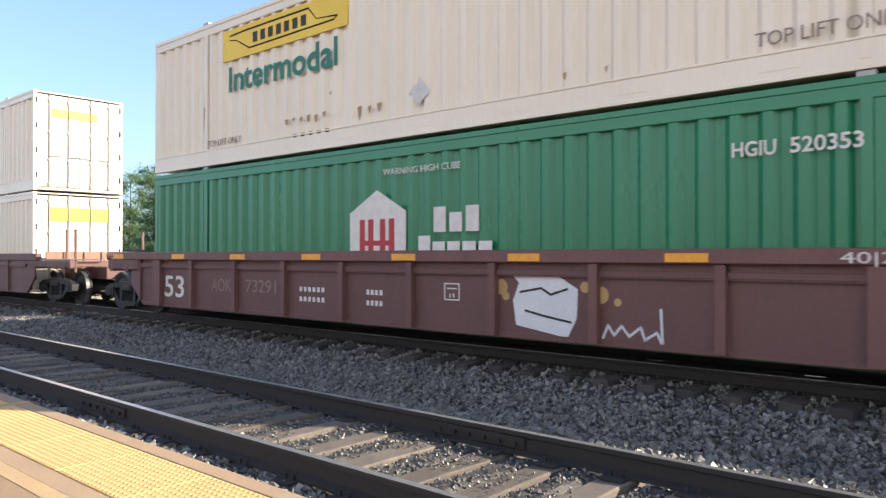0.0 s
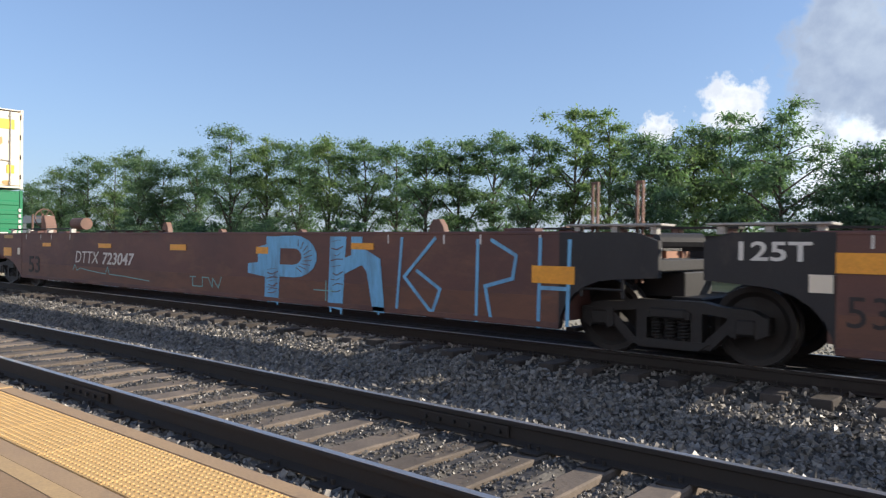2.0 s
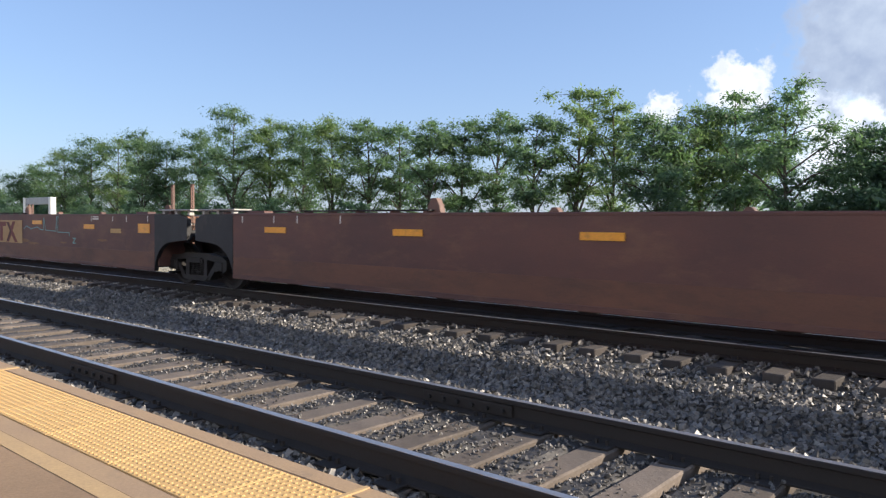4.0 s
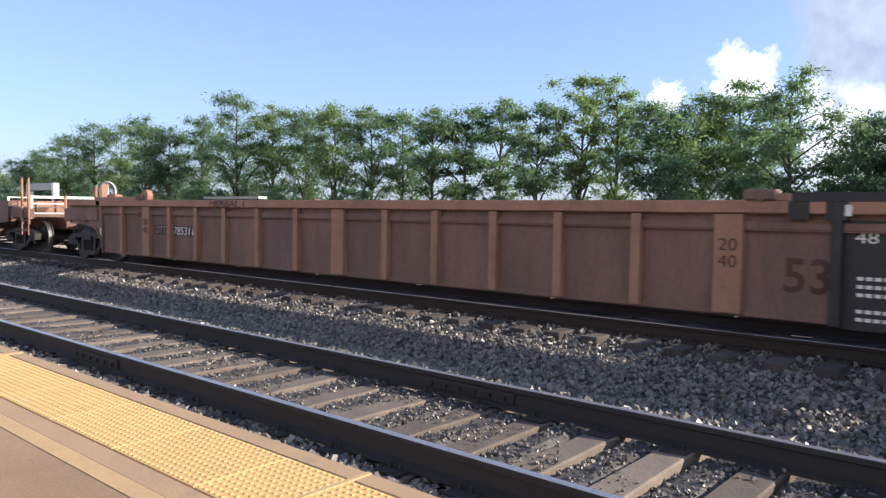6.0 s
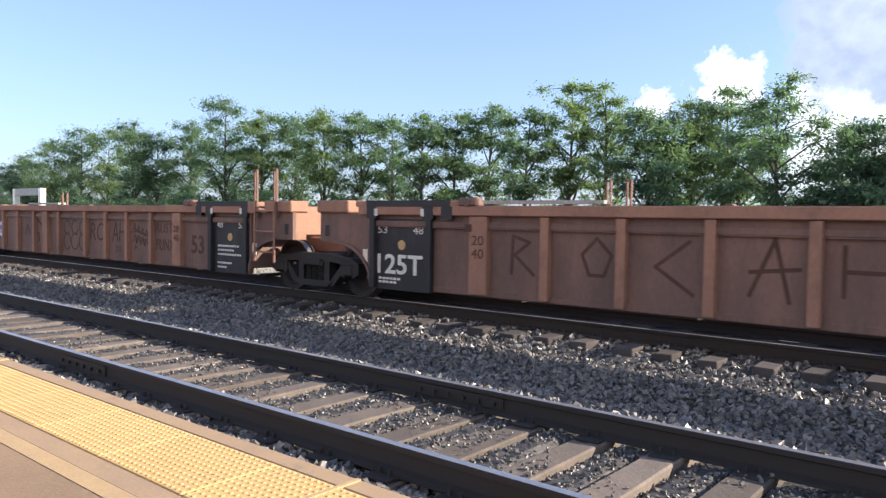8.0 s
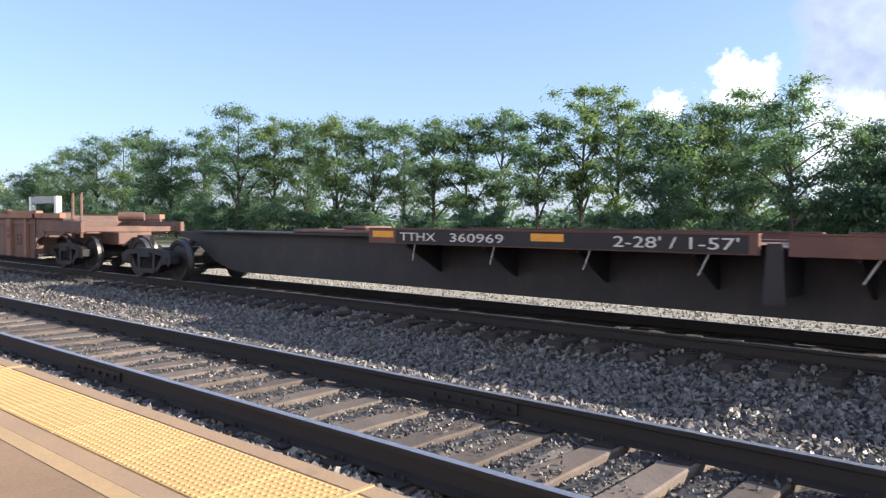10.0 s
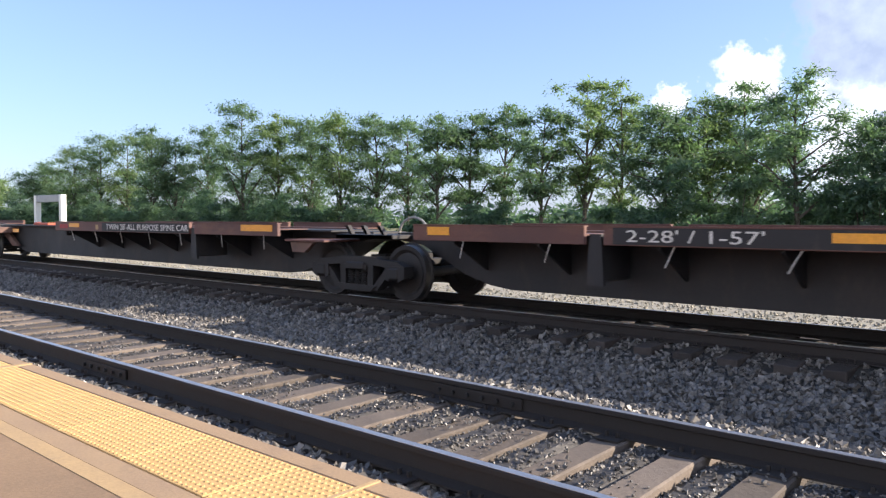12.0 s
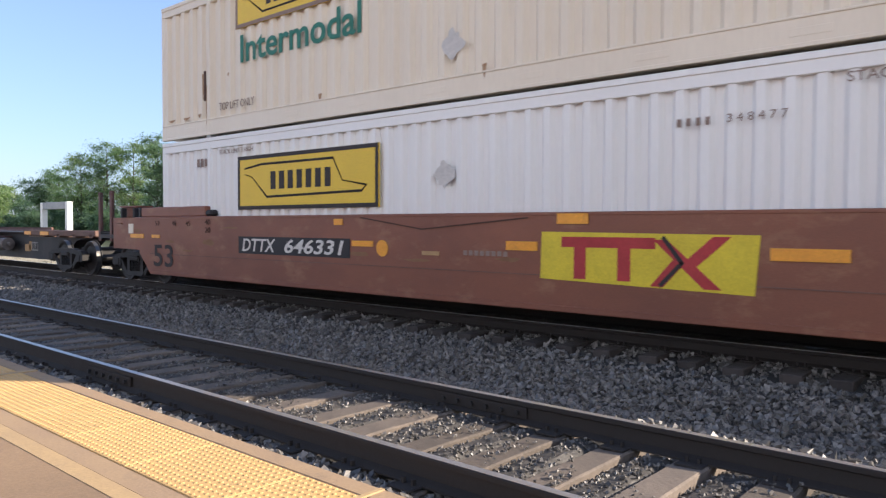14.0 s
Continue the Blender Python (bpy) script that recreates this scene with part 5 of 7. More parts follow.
prism(bm, [(10.95, 0.32), (11.35, 0.28), (11.4, 1.44), (11.0, 1.44)], yf, yf - 0.004)
prism(bm, [(10.45, 0.78), (11.0, 0.72), (11.0, 1.3), (10.75, 1.25), (10.75, 0.98), (10.45, 0.95)], yf - 0.001, yf - 0.005)
for k in range(9):
    a0, a1 = -1.57 + k * 0.349, -1.57 + (k + 1) * 0.349
    cx, cz = 11.75, 1.10
    prism(bm, [(cx + 0.22 * math.cos(a0), cz + 0.14 * math.sin(a0)), (cx + 0.62 * math.cos(a0), cz + 0.36 * math.sin(a0)), (cx + 0.62 * math.cos(a1), cz + 0.36 * math.sin(a1)), (cx + 0.22 * math.cos(a1), cz + 0.14 * math.sin(a1))], yf, yf - 0.004)
box(bm, 11.38, 11.78, yf - 0.004, yf, 1.235, 1.45); box(bm, 11.38, 11.78, yf - 0.004, yf, 0.745, 0.955)
prism(bm, [(12.65, 0.30), (13.0, 0.26), (13.08, 1.44), (12.7, 1.44)], yf, yf - 0.004)
prism(bm, [(13.05, 0.85), (13.45, 1.0), (13.55, 0.9), (13.7, 0.3), (13.95, 0.28), (13.85, 1.1), (13.5, 1.25), (13.05, 1.1)], yf - 0.001, yf - 0.005)
box(bm, 13.2, 13.45, yf - 0.004, yf, 1.1, 1.44)
for x0, z0 in ((11.05, 0.18), (11.3, 0.15), (12.7, 0.12), (12.95, 0.1), (13.8, 0.15)):
    box(bm, x0, x0 + 0.04, yf - 0.004, yf, z0 + 0.1, z0 + 0.25)
part("graffiti", bm, "blue_spray", c1, "big light blue sprayed letters")
bm = B()
for x0, x1, z0, z1 in ((11.05, 11.3, 0.45, 0.85), (12.75, 12.98, 0.55, 1.35)):
    for k in range(9):
        z = z0 + (z1 - z0) * k / 8
        stroke(bm, [(x0 + 0.03 * math.sin(k * 2.3), z), ((x0 + x1) / 2, z + 0.035 * math.sin(k * 1.7)), (x1 - 0.03 * math.cos(k * 3.1), z + 0.03)], 0.012 + 0.006 * math.sin(k * 2.9), yf - 0.005)
for k in range(9):
    a = -1.3 + k * 0.3
    stroke(bm, [(11.75 + 0.30 * math.cos(a), 1.10 + 0.19 * math.sin(a)), (11.75 + 0.5 * math.cos(a + 0.2), 1.10 + 0.29 * math.sin(a + 0.2))], 0.012, yf - 0.005)
part("graffiti", bm, "rust", c1, "brown paint showing through in hatched strokes")
bm = B()
for p in ([(14.2, 0.35), (14.3, 1.42)], [(14.35, 0.85), (14.95, 1.42)], [(14.35, 0.85), (14.9, 0.35), (15.05, 0.7), (14.6, 0.95)], [(15.7, 0.3), (15.72, 1.4)], [(15.95, 1.4), (16.35, 1.2), (16.3, 0.9), (15.85, 0.78), (15.95, 0.35)], [(16.7, 0.3), (16.72, 1.42)], [(16.72, 0.8), (17.1, 0.8)], [(17.12, 0.35), (17.15, 1.4)]):
    part("graffiti", stroke(B(), p, 0.05, yf), "blue_spray", c1, "thin blue sprayed outline letter")
bm.free()

c2, yf, _ = smooth_unit(28.0, "rusty brown smooth-sided stack car with a tan logo panel, empty", ("rust", "rust"), True, True)
end_deck(c2, -1.2, -0.2, "black", 1.32)
end_deck(c2, Lc + 0.2, Lc + 1.2, "black", 1.32)
truck(c2, 18.05)
posts(c2, [(Lc + 0.3, -1.2, 2.1), (Lc + 0.9, -1.1, 2.1), (2.8, 1.3, 1.9), (3.1, 1.3, 1.9)], "orange", 2.1)
lettering("marking", "125T", 0.19, -0.93, yf - 0.004, 1.21, "mark_white", c2, "white 125T on black", width=0.72, heavy=0.005)
reflectors(c2, [(0.0, 1.10, 0.45, 0.2), (2.6, 1.17, 0.5, 0.1), (5.25, 1.17, 0.65, 0.1), (7.35, 1.40, 0.5, 0.09), (10.5, 1.25, 0.62, 0.1), (13.62, 1.16, 0.56, 0.11), (16.3, 1.1, 0.5, 0.2)], yf)
bm = B(); box(bm, 7.06, 9.78, yf - 0.004, yf, 0.72, 1.35)
lg = part("logo", bm, "tan_logo", c2, "faded tan logo panel")
prt = lambda b: part("logo_stroke", b, "faded_red", lg, "dark red stroke of the logo")
prt(box(B(), 7.36, 8.60, yf - 0.008, yf - 0.003, 1.18, 1.31))
for a in (7.50, 8.15):
    prt(box(B(), a, a + 0.2, yf - 0.008, yf - 0.003, 0.76, 1.18))
bm = B()
prism(bm, [(8.62, 1.3), (8.82, 1.3), (9.45, 0.74), (9.25, 0.74)], yf - 0.003, yf - 0.008)
prism(bm, [(8.62, 0.74), (8.82, 0.74), (9.3, 1.32), (9.1, 1.32)], yf - 0.0035, yf - 0.0085)
part("logo_stroke", bm, "faded_red", lg, "dark red strokes of the logo")
bm = B()
stroke(bm, [(8.75, 1.28), (8.95, 1.03), (8.72, 0.78)], 0.035, yf - 0.008)
part("logo_chevron", bm, "mark_black", lg)
bm = B()
stroke(bm, [(0.6, 1.18), (0.8, 1.05), (1.0, 1.2), (1.2, 1.1), (1.5, 1.1), (1.55, 1.35), (1.7, 1.1), (2.5, 1.02)], 0.019, yf)
stroke(bm, [(3.5, 1.2), (3.7, 1.1), (4.1, 1.15), (4.6, 1.1), (4.9, 1.3)], 0.019, yf)
stroke(bm, [(6.0, 1.12), (6.1, 1.38), (6.2, 1.12), (7.0, 1.1)], 0.019, yf)
stroke(bm, [(9.9, 1.12), (10.1, 1.2), (10.4, 1.12), (10.8, 1.18), (11.0, 1.12), (11.2, 1.1), (11.25, 1.42), (11.35, 1.1), (12.0, 1.08), (12.05, 1.45), (12.15, 1.45), (12.1, 1.06), (12.8, 1.05), (12.8, 0.98)], 0.019, yf)
stroke(bm, [(13.0, 0.92), (13.15, 0.92), (13.0, 0.8), (13.15, 0.8)], 0.025, yf)
part("graffiti", bm, "teal_spray", c2, "thin teal sprayed scrawl")
unread(c2, 14.1, 1.38, yf, 1, 0.29, 0.04, "mark_white"); unread(c2, 14.1, 1.435, yf, 1, 0.29, 0.025, "mark_white"); unread(c2, 15.0, 1.08, yf, 1, 0.5, 0.10, "tan_spray")
lettering("marking", "C", 0.2, 6.0 - 0.1, yf, 0.83, "mark_black", c2, "dark unit letter")
lettering("marking", "53", 0.3, 0.1, yf, 0.58, "mark_black", c2, "dark 53")
bm = B(); box(bm, -0.24, -0.02, yf - 0.010, yf - 0.001, 0.9, 1.08); part("placard", bm, "cream", c2, "small cream route placard")
for x0, z0, w0, h0 in ((9.95, 0.80, 0.9, 0.10), (10.5, 0.74, 0.8, 0.08), (5.9, 0.86, 0.55, 0.07), (6.2, 0.78, 0.7, 0.06), (2.2, 0.8, 0.5, 0.06), (14.6, 0.9, 0.6, 0.07), (12.4, 0.8, 0.5, 0.05)):
    rs = random.Random(int(x0 * 10))
    pts = [(x0 + w0 * 0.5 * math.cos(k * 0.4488) * rs.uniform(0.55, 1.1), z0 + h0 * 0.5 * math.sin(k * 0.4488) * rs.uniform(0.5, 1.1)) for k in range(14)]
    part("scrape", prism(B(), pts, yf, yf - 0.002), "scuff", c2, "tan scraped patch")

c3, yf, _ = smooth_unit(47.9, "rusty brown smooth-sided stack car, empty, with end platform", ("rust", "rust"), True, False, last=True)
end_deck(c3, -1.2, -0.2, "black", 1.32)
end_deck(c3, Lc + 0.2, Lc + 3.5, "rust", 1.34)
truck(c3, 18.9)
coupler(c3, Lc + 3.5, Lc + 4.0)
posts(c3, [(Lc + 2.98, -1.42, 2.10), (Lc + 3.45, -1.42, 2.10)], "orange_rib", 2.0, 0.85)
ladder(c3, Lc + 2.98, Lc + 3.45, -1.43, 0.55, 1.62, "orange_rib", 4)


def end_railing(car, x, y0, y1, levels, mat):
    """Cross rails and a bulkhead at a car's end, x along the car."""
    for z in levels:
        bm = B(); rod(bm, (x, y0, z), (x, y1, z), 0.02, 8)
        part("cross_rail", bm, mat, car, "sunlit steel cross rail")
    for y in (y0, y1):
        bm = B(); box(bm, x - 0.03, x + 0.03, y - 0.03, y + 0.03, 1.0, levels[-1] + 0.02, 0.006)
        part("rail_post", bm, mat, car)


def end_bulkhead(car, x, mat, z0, z1, width=1.3):
    bm = B()
    box(bm, x, x + 0.06, -width, width, z0, z1, 0.01)
    for y in (-0.8, -0.25, 0.25, 0.8):
        box(bm, x + 0.06, x + 0.11, y - 0.035, y + 0.035, z0, z1, 0.006)
    part("end_bulkhead", bm, mat, car, "upright end plate in lighter paint standing in for sun")


end_railing(c3, Lc + 3.45, -1.35, 1.3, (1.15, 1.42, 1.62), "white_metal")
# the end plates take the lighter orange, so their sunlit look is in the colour
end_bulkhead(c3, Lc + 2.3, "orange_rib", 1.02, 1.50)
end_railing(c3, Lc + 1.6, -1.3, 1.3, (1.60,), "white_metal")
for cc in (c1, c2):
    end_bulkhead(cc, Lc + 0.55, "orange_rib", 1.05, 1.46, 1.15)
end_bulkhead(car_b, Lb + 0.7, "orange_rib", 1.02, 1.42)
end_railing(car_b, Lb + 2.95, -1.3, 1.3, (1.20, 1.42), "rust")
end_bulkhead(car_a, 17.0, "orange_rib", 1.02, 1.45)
for cc, x0, x1 in ((c1, Lc + 0.05, Lc + 1.3), (c2, -1.3, -0.05), (c2, Lc + 0.05, Lc + 1.3), (c3, -1.3, -0.05)):
    bm = B(); box(bm, x0, x1, -HALF + 0.06, -HALF + 0.46, 1.575, 1.605, 0.006)
    for k in range(3):
        box(bm, x0 + 0.1 + k * 0.5, x0 + 0.18 + k * 0.5, -HALF + 0.1, -HALF + 0.2, 1.48, 1.575)
    part("walkway", bm, "galv", cc, "pale steel walkway on brackets")
lettering("marking", "DTTX", 0.26, 11.6, yf, 0.83, "mark_white", c3, "white car code", shear=0.2, width=1.15)
lettering("marking", "723047", 0.26, 12.9, yf, 0.83, "mark_white", c3, "white car number", shear=0.2, width=1.5, heavy=0.006)
reflectors(c3, [(1.0, 1.17, 0.6, 0.1), (4.2, 1.17, 0.6, 0.1), (7.4, 1.17, 0.6, 0.1), (13.4, 1.2, 0.6, 0.12), (16.2, 1.15, 0.6, 0.12)], yf)


# ---- faded orange ribbed three-unit car ----
def ribbed_unit(x, label, rib_x, wide_x, left_black, right_black, first=False, last=False, L=17.0):
    u = rider("well_car", label, "freight car", x)
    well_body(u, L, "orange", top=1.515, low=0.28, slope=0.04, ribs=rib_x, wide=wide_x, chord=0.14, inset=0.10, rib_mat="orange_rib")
    yr = -HALF + 0.10 - 0.001
    for side, blk in ((0, left_black), (1, right_black)):
        sx = (lambda a: a) if side == 0 else (lambda a: L - a)
        if blk:
            bm = B()
            box(bm, min(sx(0.05), sx(1.2)), max(sx(0.05), sx(1.2)), yr - 0.012, yr - 0.002, 0.25, 1.32)
            pn = part("black_panel", bm, "black", u, "black data panel")
            bm = B()
            box(bm, min(sx(-0.05), sx(1.62)), max(sx(-0.05), sx(1.62)), -HALF - 0.006, -HALF + 0.205, 1.50, 1.592, 0.004)
            for q in (0.06, 1.2, 1.55):
                box(bm, sx(q) - 0.1, sx(q) + 0.1, -HALF - 0.005, -HALF + 0.05, 1.322, 1.5)
            part("black_sleeve", bm, "black", u, "black painted stretch of the chord")
            for q in (0.06, 1.2):
                bm = B(); box(bm, sx(q) - 0.05, sx(q) + 0.05, yr - 0.095, yr - 0.003, 0.27, 1.36, 0.006)
                part("panel_rib", bm, "black", u)
                bm = B(); box(bm, sx(q + (0.1 if q < 1 else -0.1)) - 0.03, sx(q + (0.1 if q < 1 else -0.1)) + 0.03, -HALF - 0.009, -HALF, 1.36, 1.47)
                part("tick_mark", bm, "mark_white", u)
            if side == 0:
                lettering("marking", "125T", 0.28, 0.12, yr - 0.014, 0.50, "mark_white", u, "white 125T on black", width=0.92, heavy=0.008)
                lettering("marking", "53", 0.11, 0.12, yr - 0.014, 1.10, "mark_white", u, width=0.2)
                lettering("marking", "48", 0.11, 0.85, yr - 0.014, 1.10, "mark_white", u, width=0.2)
            else:
                lettering("marking", "48", 0.11, L - 1.05, yr - 0.014, 1.10, "mark_white", u, width=0.2)
                lettering("marking", "53", 0.11, L - 0.35, yr - 0.014, 1.10, "mark_white", u, width=0.2)
            cx = sx(0.62)
            bm = B()
            rod(bm, (cx, yr - 0.013, 0.93), (cx, yr - 0.018, 0.93), 0.075, 12)
            part("emblem", bm, "tan_spray", u, "small round tan emblem")
            rows_ = ((0.40, 6, 0.05), (0.345, 5, 0.05)) if side == 0 else ((0.74, 9, 0.05), (0.66, 7, 0.05), (0.58, 10, 0.05), (0.42, 6, 0.05), (0.34, 4, 0.05))
            for z, n, h in rows_:
                unread(u, min(sx(0.12), sx(1.05)) + 0.03, z, yr - 0.012, n, 0.055, h * 0.7, "mark_white", 0.022)
        # raised box over the chord near the ends, latches
        a, b = sorted((sx(-0.3), sx(2.05)))
        bm = B(); box(bm, a, b, -HALF - 0.002, -HALF + 0.2, 1.497, 1.585, 0.015)
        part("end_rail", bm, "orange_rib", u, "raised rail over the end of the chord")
        bm = B()
        box(bm, min(sx(1.75), sx(2.1)), max(sx(1.75), sx(2.1)), -HALF - 0.02, -HALF + 0.14, 1.5, 1.63, 0.03)
        rod(bm, (sx(1.92), -HALF - 0.03, 1.56), (sx(1.92), -HALF + 0.1, 1.56), 0.06, 10)
        part("latch_block", bm, "orange", u, "rusty container latch")
        outer = (side == 0 and first) or (side == 1 and last)
        reach = 1.85 if outer else 1.22
        for s in (-1, 1):       # arch over the wheel
            bm = B()
            arch = [(sx(0.0), 0.285)] + [(sx(-0.78 * (1 - math.cos(k * 0.26))), 0.285 + 0.64 * math.sin(k * 0.26)) for k in range(1, 7)] + [(sx(-reach), 0.93), (sx(-reach), 1.40), (sx(0.0), 1.40)]
            prism(bm, arch, s * (HALF - 0.09), s * (HALF - 0.16))
            part("end_cheek", bm, "orange", u, "arched end plate over the wheel")
            bm = B()
            rim = [(sx(-0.78 * (1 - math.cos(k * 0.26))), 0.285 + 0.64 * math.sin(k * 0.26)) for k in range(0, 7)]
            stroke(bm, rim, 0.05, s * (HALF - 0.075), 0.03)
            part("arch_rim", bm, "orange", u)
        bm = B(); box(bm, min(sx(-0.05), sx(-0.2)), max(sx(-0.05), sx(-0.2)), -HALF + 0.078, -HALF + 0.09, 0.62, 0.84)
        part("placard", bm, "cream", u, "small cream route placard")
        if outer:
            for s in (-1, 1):
                a, b = sorted((sx(-0.04), sx(-reach)))
                bm = B(); box(bm, a, b, min(s * HALF, s * (HALF - 0.17)), max(s * HALF, s * (HALF - 0.17)), 1.376, 1.514, 0.012)
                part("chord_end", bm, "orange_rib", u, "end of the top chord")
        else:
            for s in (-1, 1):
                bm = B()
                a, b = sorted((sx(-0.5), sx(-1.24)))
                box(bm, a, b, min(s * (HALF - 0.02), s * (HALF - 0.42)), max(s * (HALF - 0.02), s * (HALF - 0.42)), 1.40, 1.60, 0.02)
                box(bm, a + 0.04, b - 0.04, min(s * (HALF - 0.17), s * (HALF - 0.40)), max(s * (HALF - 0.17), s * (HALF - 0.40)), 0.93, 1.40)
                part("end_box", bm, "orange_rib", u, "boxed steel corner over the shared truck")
                # black plate set on the face as the shade inside a jacking slot
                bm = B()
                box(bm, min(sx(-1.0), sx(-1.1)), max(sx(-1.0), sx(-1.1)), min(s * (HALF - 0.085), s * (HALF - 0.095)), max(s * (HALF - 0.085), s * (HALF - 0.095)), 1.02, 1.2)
                part("jacking_slot", bm, "rubber", u, "black plate for the shade inside a corner slot")
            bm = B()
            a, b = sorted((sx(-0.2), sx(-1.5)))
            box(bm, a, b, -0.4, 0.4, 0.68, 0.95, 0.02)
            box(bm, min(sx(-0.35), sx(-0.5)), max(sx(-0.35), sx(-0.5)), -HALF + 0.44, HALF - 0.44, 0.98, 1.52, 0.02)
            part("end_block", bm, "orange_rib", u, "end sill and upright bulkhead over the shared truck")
            bm = B()
            rod(bm, (sx(-1.3), -0.4, 1.2), (sx(-2.0), -0.2, 1.15), 0.03, 6)
            prism(bm, [(sx(-1.45), 1.32), (sx(-1.75), 1.28), (sx(-1.95), 1.1), (sx(-1.6), 1.12)], -0.5, -0.42)
            part("brake_rod", bm, "steel", u)
    unread(u, 1.98 - 0.1, 1.16, yr - 0.094, 1, 0.12, 0.1, "brown_spray")
    for wx in wide_x[:1] + wide_x[-1:]:
        lettering("marking", "20", 0.13, wx - 0.10, yr - 0.094, 0.98, "brown_spray", u, "dark stencil", width=0.2)
        lettering("marking", "40", 0.13, wx - 0.10, yr - 0.094, 0.80, "brown_spray", u, "dark stencil", width=0.2)
    far_top(u, [(4.5, 0.25, 0.1), (9.5, 0.2, 0.08)], 1.5, "orange")
    bm = B()
    box(bm, 0.2, 2.6, HALF - 0.3, HALF - 0.05, 1.6, 1.66)
    part("walkway", bm, "galv", u, "pale walkway on the far side")
    return u, yr, L


def rel(x0, xs):
    return [round(x - x0, 3) for x in xs]


x1 = 72.75
d1, yr, Lr = ribbed_unit(x1, "faded orange-brown ribbed stack car, empty", rel(x1, [73.77, 75.87, 76.9, 77.9, 78.98, 80.1, 82.28, 83.3, 84.35, 85.37, 86.43]), rel(x1, [74.91, 81.2, 87.5]), False, True, first=True)
end_deck(d1, -2.1, -0.3, "orange", 1.36)
truck(d1, -1.45); truck(d1, 18.45)
coupler(d1, -2.1, -2.7)
posts(d1, [(-3.2 + 0.9, -1.3, 1.6), (-1.0, -1.1, 1.82)], "orange_rib", 1.6, 1.0)
bm = B()
for k in range(18):
    a0, a1 = 6.2832 * k / 18, 6.2832 * (k + 1) / 18
    rod(bm, (-0.35 + 0.2 * math.cos(a0), -1.1 + 0.1 * math.cos(a0), 1.72 + 0.24 * math.sin(a0)), (-0.35 + 0.2 * math.cos(a1), -1.1 + 0.1 * math.cos(a1), 1.72 + 0.24 * math.sin(a1)), 0.018, 6)
rod(bm, (-0.35, -1.1, 1.5), (-0.35, -1.1, 1.95), 0.016, 6)
part("brake_wheel", bm, "white_metal", d1, "pale hand brake wheel on its stand")
bm = B(); box(bm, -0.62, -0.5, -1.2, -1.0, 1.36, 1.92, 0.01); box(bm, -0.2, 0.2, -1.2, -1.0, 1.5, 1.66, 0.03)
part("brake_stand", bm, "orange_rib", d1, "upright hand brake stand")
bm = B(); rod(bm, (2.1, -HALF + 0.02, 1.60), (2.1, -HALF + 0.14, 1.60), 0.14, 16)
part("latch_wheel", bm, "orange_rib", d1, "round rusty latch wheel on the chord")
bm = B(); box(bm, 2.4, 4.05, yr - 0.008, yr - 0.002, 0.78, 0.98); part("number_panel", bm, "black", d1, "black panel under the car number")
lettering("marking", "DTTX", 0.15, 2.47, yr - 0.009, 0.81, "mark_grey", d1, "pale car code", shear=0.2, width=0.55)
lettering("marking", "785311", 0.16, 3.2, yr - 0.01, 0.80, "mark_white", d1, "white car number", shear=0.2, width=0.78)
lettering("marking", "53", 0.34, 15.3, yr, 0.58, "brown_spray", d1, "dark 53", heavy=0.008)
ladder(d1, Lr + 0.14, Lr + 0.66, -1.47, 0.52, 1.60, "orange_rib", 3)
posts(d1, [(Lr + 0.14, -1.44, 2.12), (Lr + 0.66, -1.44, 2.12), (Lr + 0.4, 1.2, 1.95)], "orange", 2.0, 1.3)
lettering("graffiti", "HERBAL 1", 0.115, 4.70, -HALF - 0.001, 1.39, "mark_black", d1, "black sprayed word on the chord", shear=0.2, width=1.18)

x2 = 92.9
d2, yr, _ = ribbed_unit(x2, "faded orange-brown ribbed stack car with white and violet graffiti, empty", [3.2, 4.2, 5.25, 6.25, 7.32, 8.82, 10.27, 11.3, 12.28, 13.31], [2.12, 8.05, 14.36], True, True, L=16.74)
truck(d2, 18.2)
ladder(d2, Lr + 0.02, Lr + 0.58, -1.47, 0.52, 1.60, "orange_rib", 3)
posts(d2, [(Lr + 0.02, -1.44, 2.12), (Lr + 0.58, -1.44, 2.12), (2.6, 1.3, 1.95), (2.95, 1.3, 1.95)], "orange", 2.0, 1.3)
for k, x0 in enumerate((2.3, 3.3, 4.32)):
    w = 0.8
    bm = B()
    prism(bm, [(x0 - 0.03, 0.55), (x0 + w * 0.5, 0.67), (x0 + w + 0.03, 0.53), (x0 + w * 0.93, 0.85), (x0 + w + 0.03, 1.17), (x0 + w * 0.5, 1.05), (x0 - 0.03, 1.17), (x0 + 0.07, 0.85)], yr, yr - 0.003)
    part("graffiti", bm, "purple_spray", d2, "violet sprayed shadow")
    bm = B()
    prism(bm, [(x0, 0.60), (x0 + w * 0.5, 0.72), (x0 + w, 0.58), (x0 + w * 0.9, 0.85), (x0 + w, 1.12), (x0 + w * 0.5, 1.0), (x0, 1.14), (x0 + 0.1, 0.85)], yr - 0.003, yr - 0.007)
    part("graffiti", bm, "white_spray", d2, "white sprayed star shape")
    lettering("graffiti", "HEMS", 0.24, x0 + 0.14, yr - 0.006, 0.73, "purple_spray", d2, "violet word on the white star", width=0.54)
bm = B()
stroke(bm, [(7.2, 1.3), (7.7, 0.98), (7.9, 0.95), (8.1, 1.0), (8.0, 1.3)], 0.06, yr)
stroke(bm, [(6.6, 0.75), (6.75, 1.0), (6.9, 0.75)], 0.04, yr); stroke(bm, [(7.2, 0.6), (7.2, 0.8), (7.5, 0.8), (7.5, 0.58)], 0.03, yr)
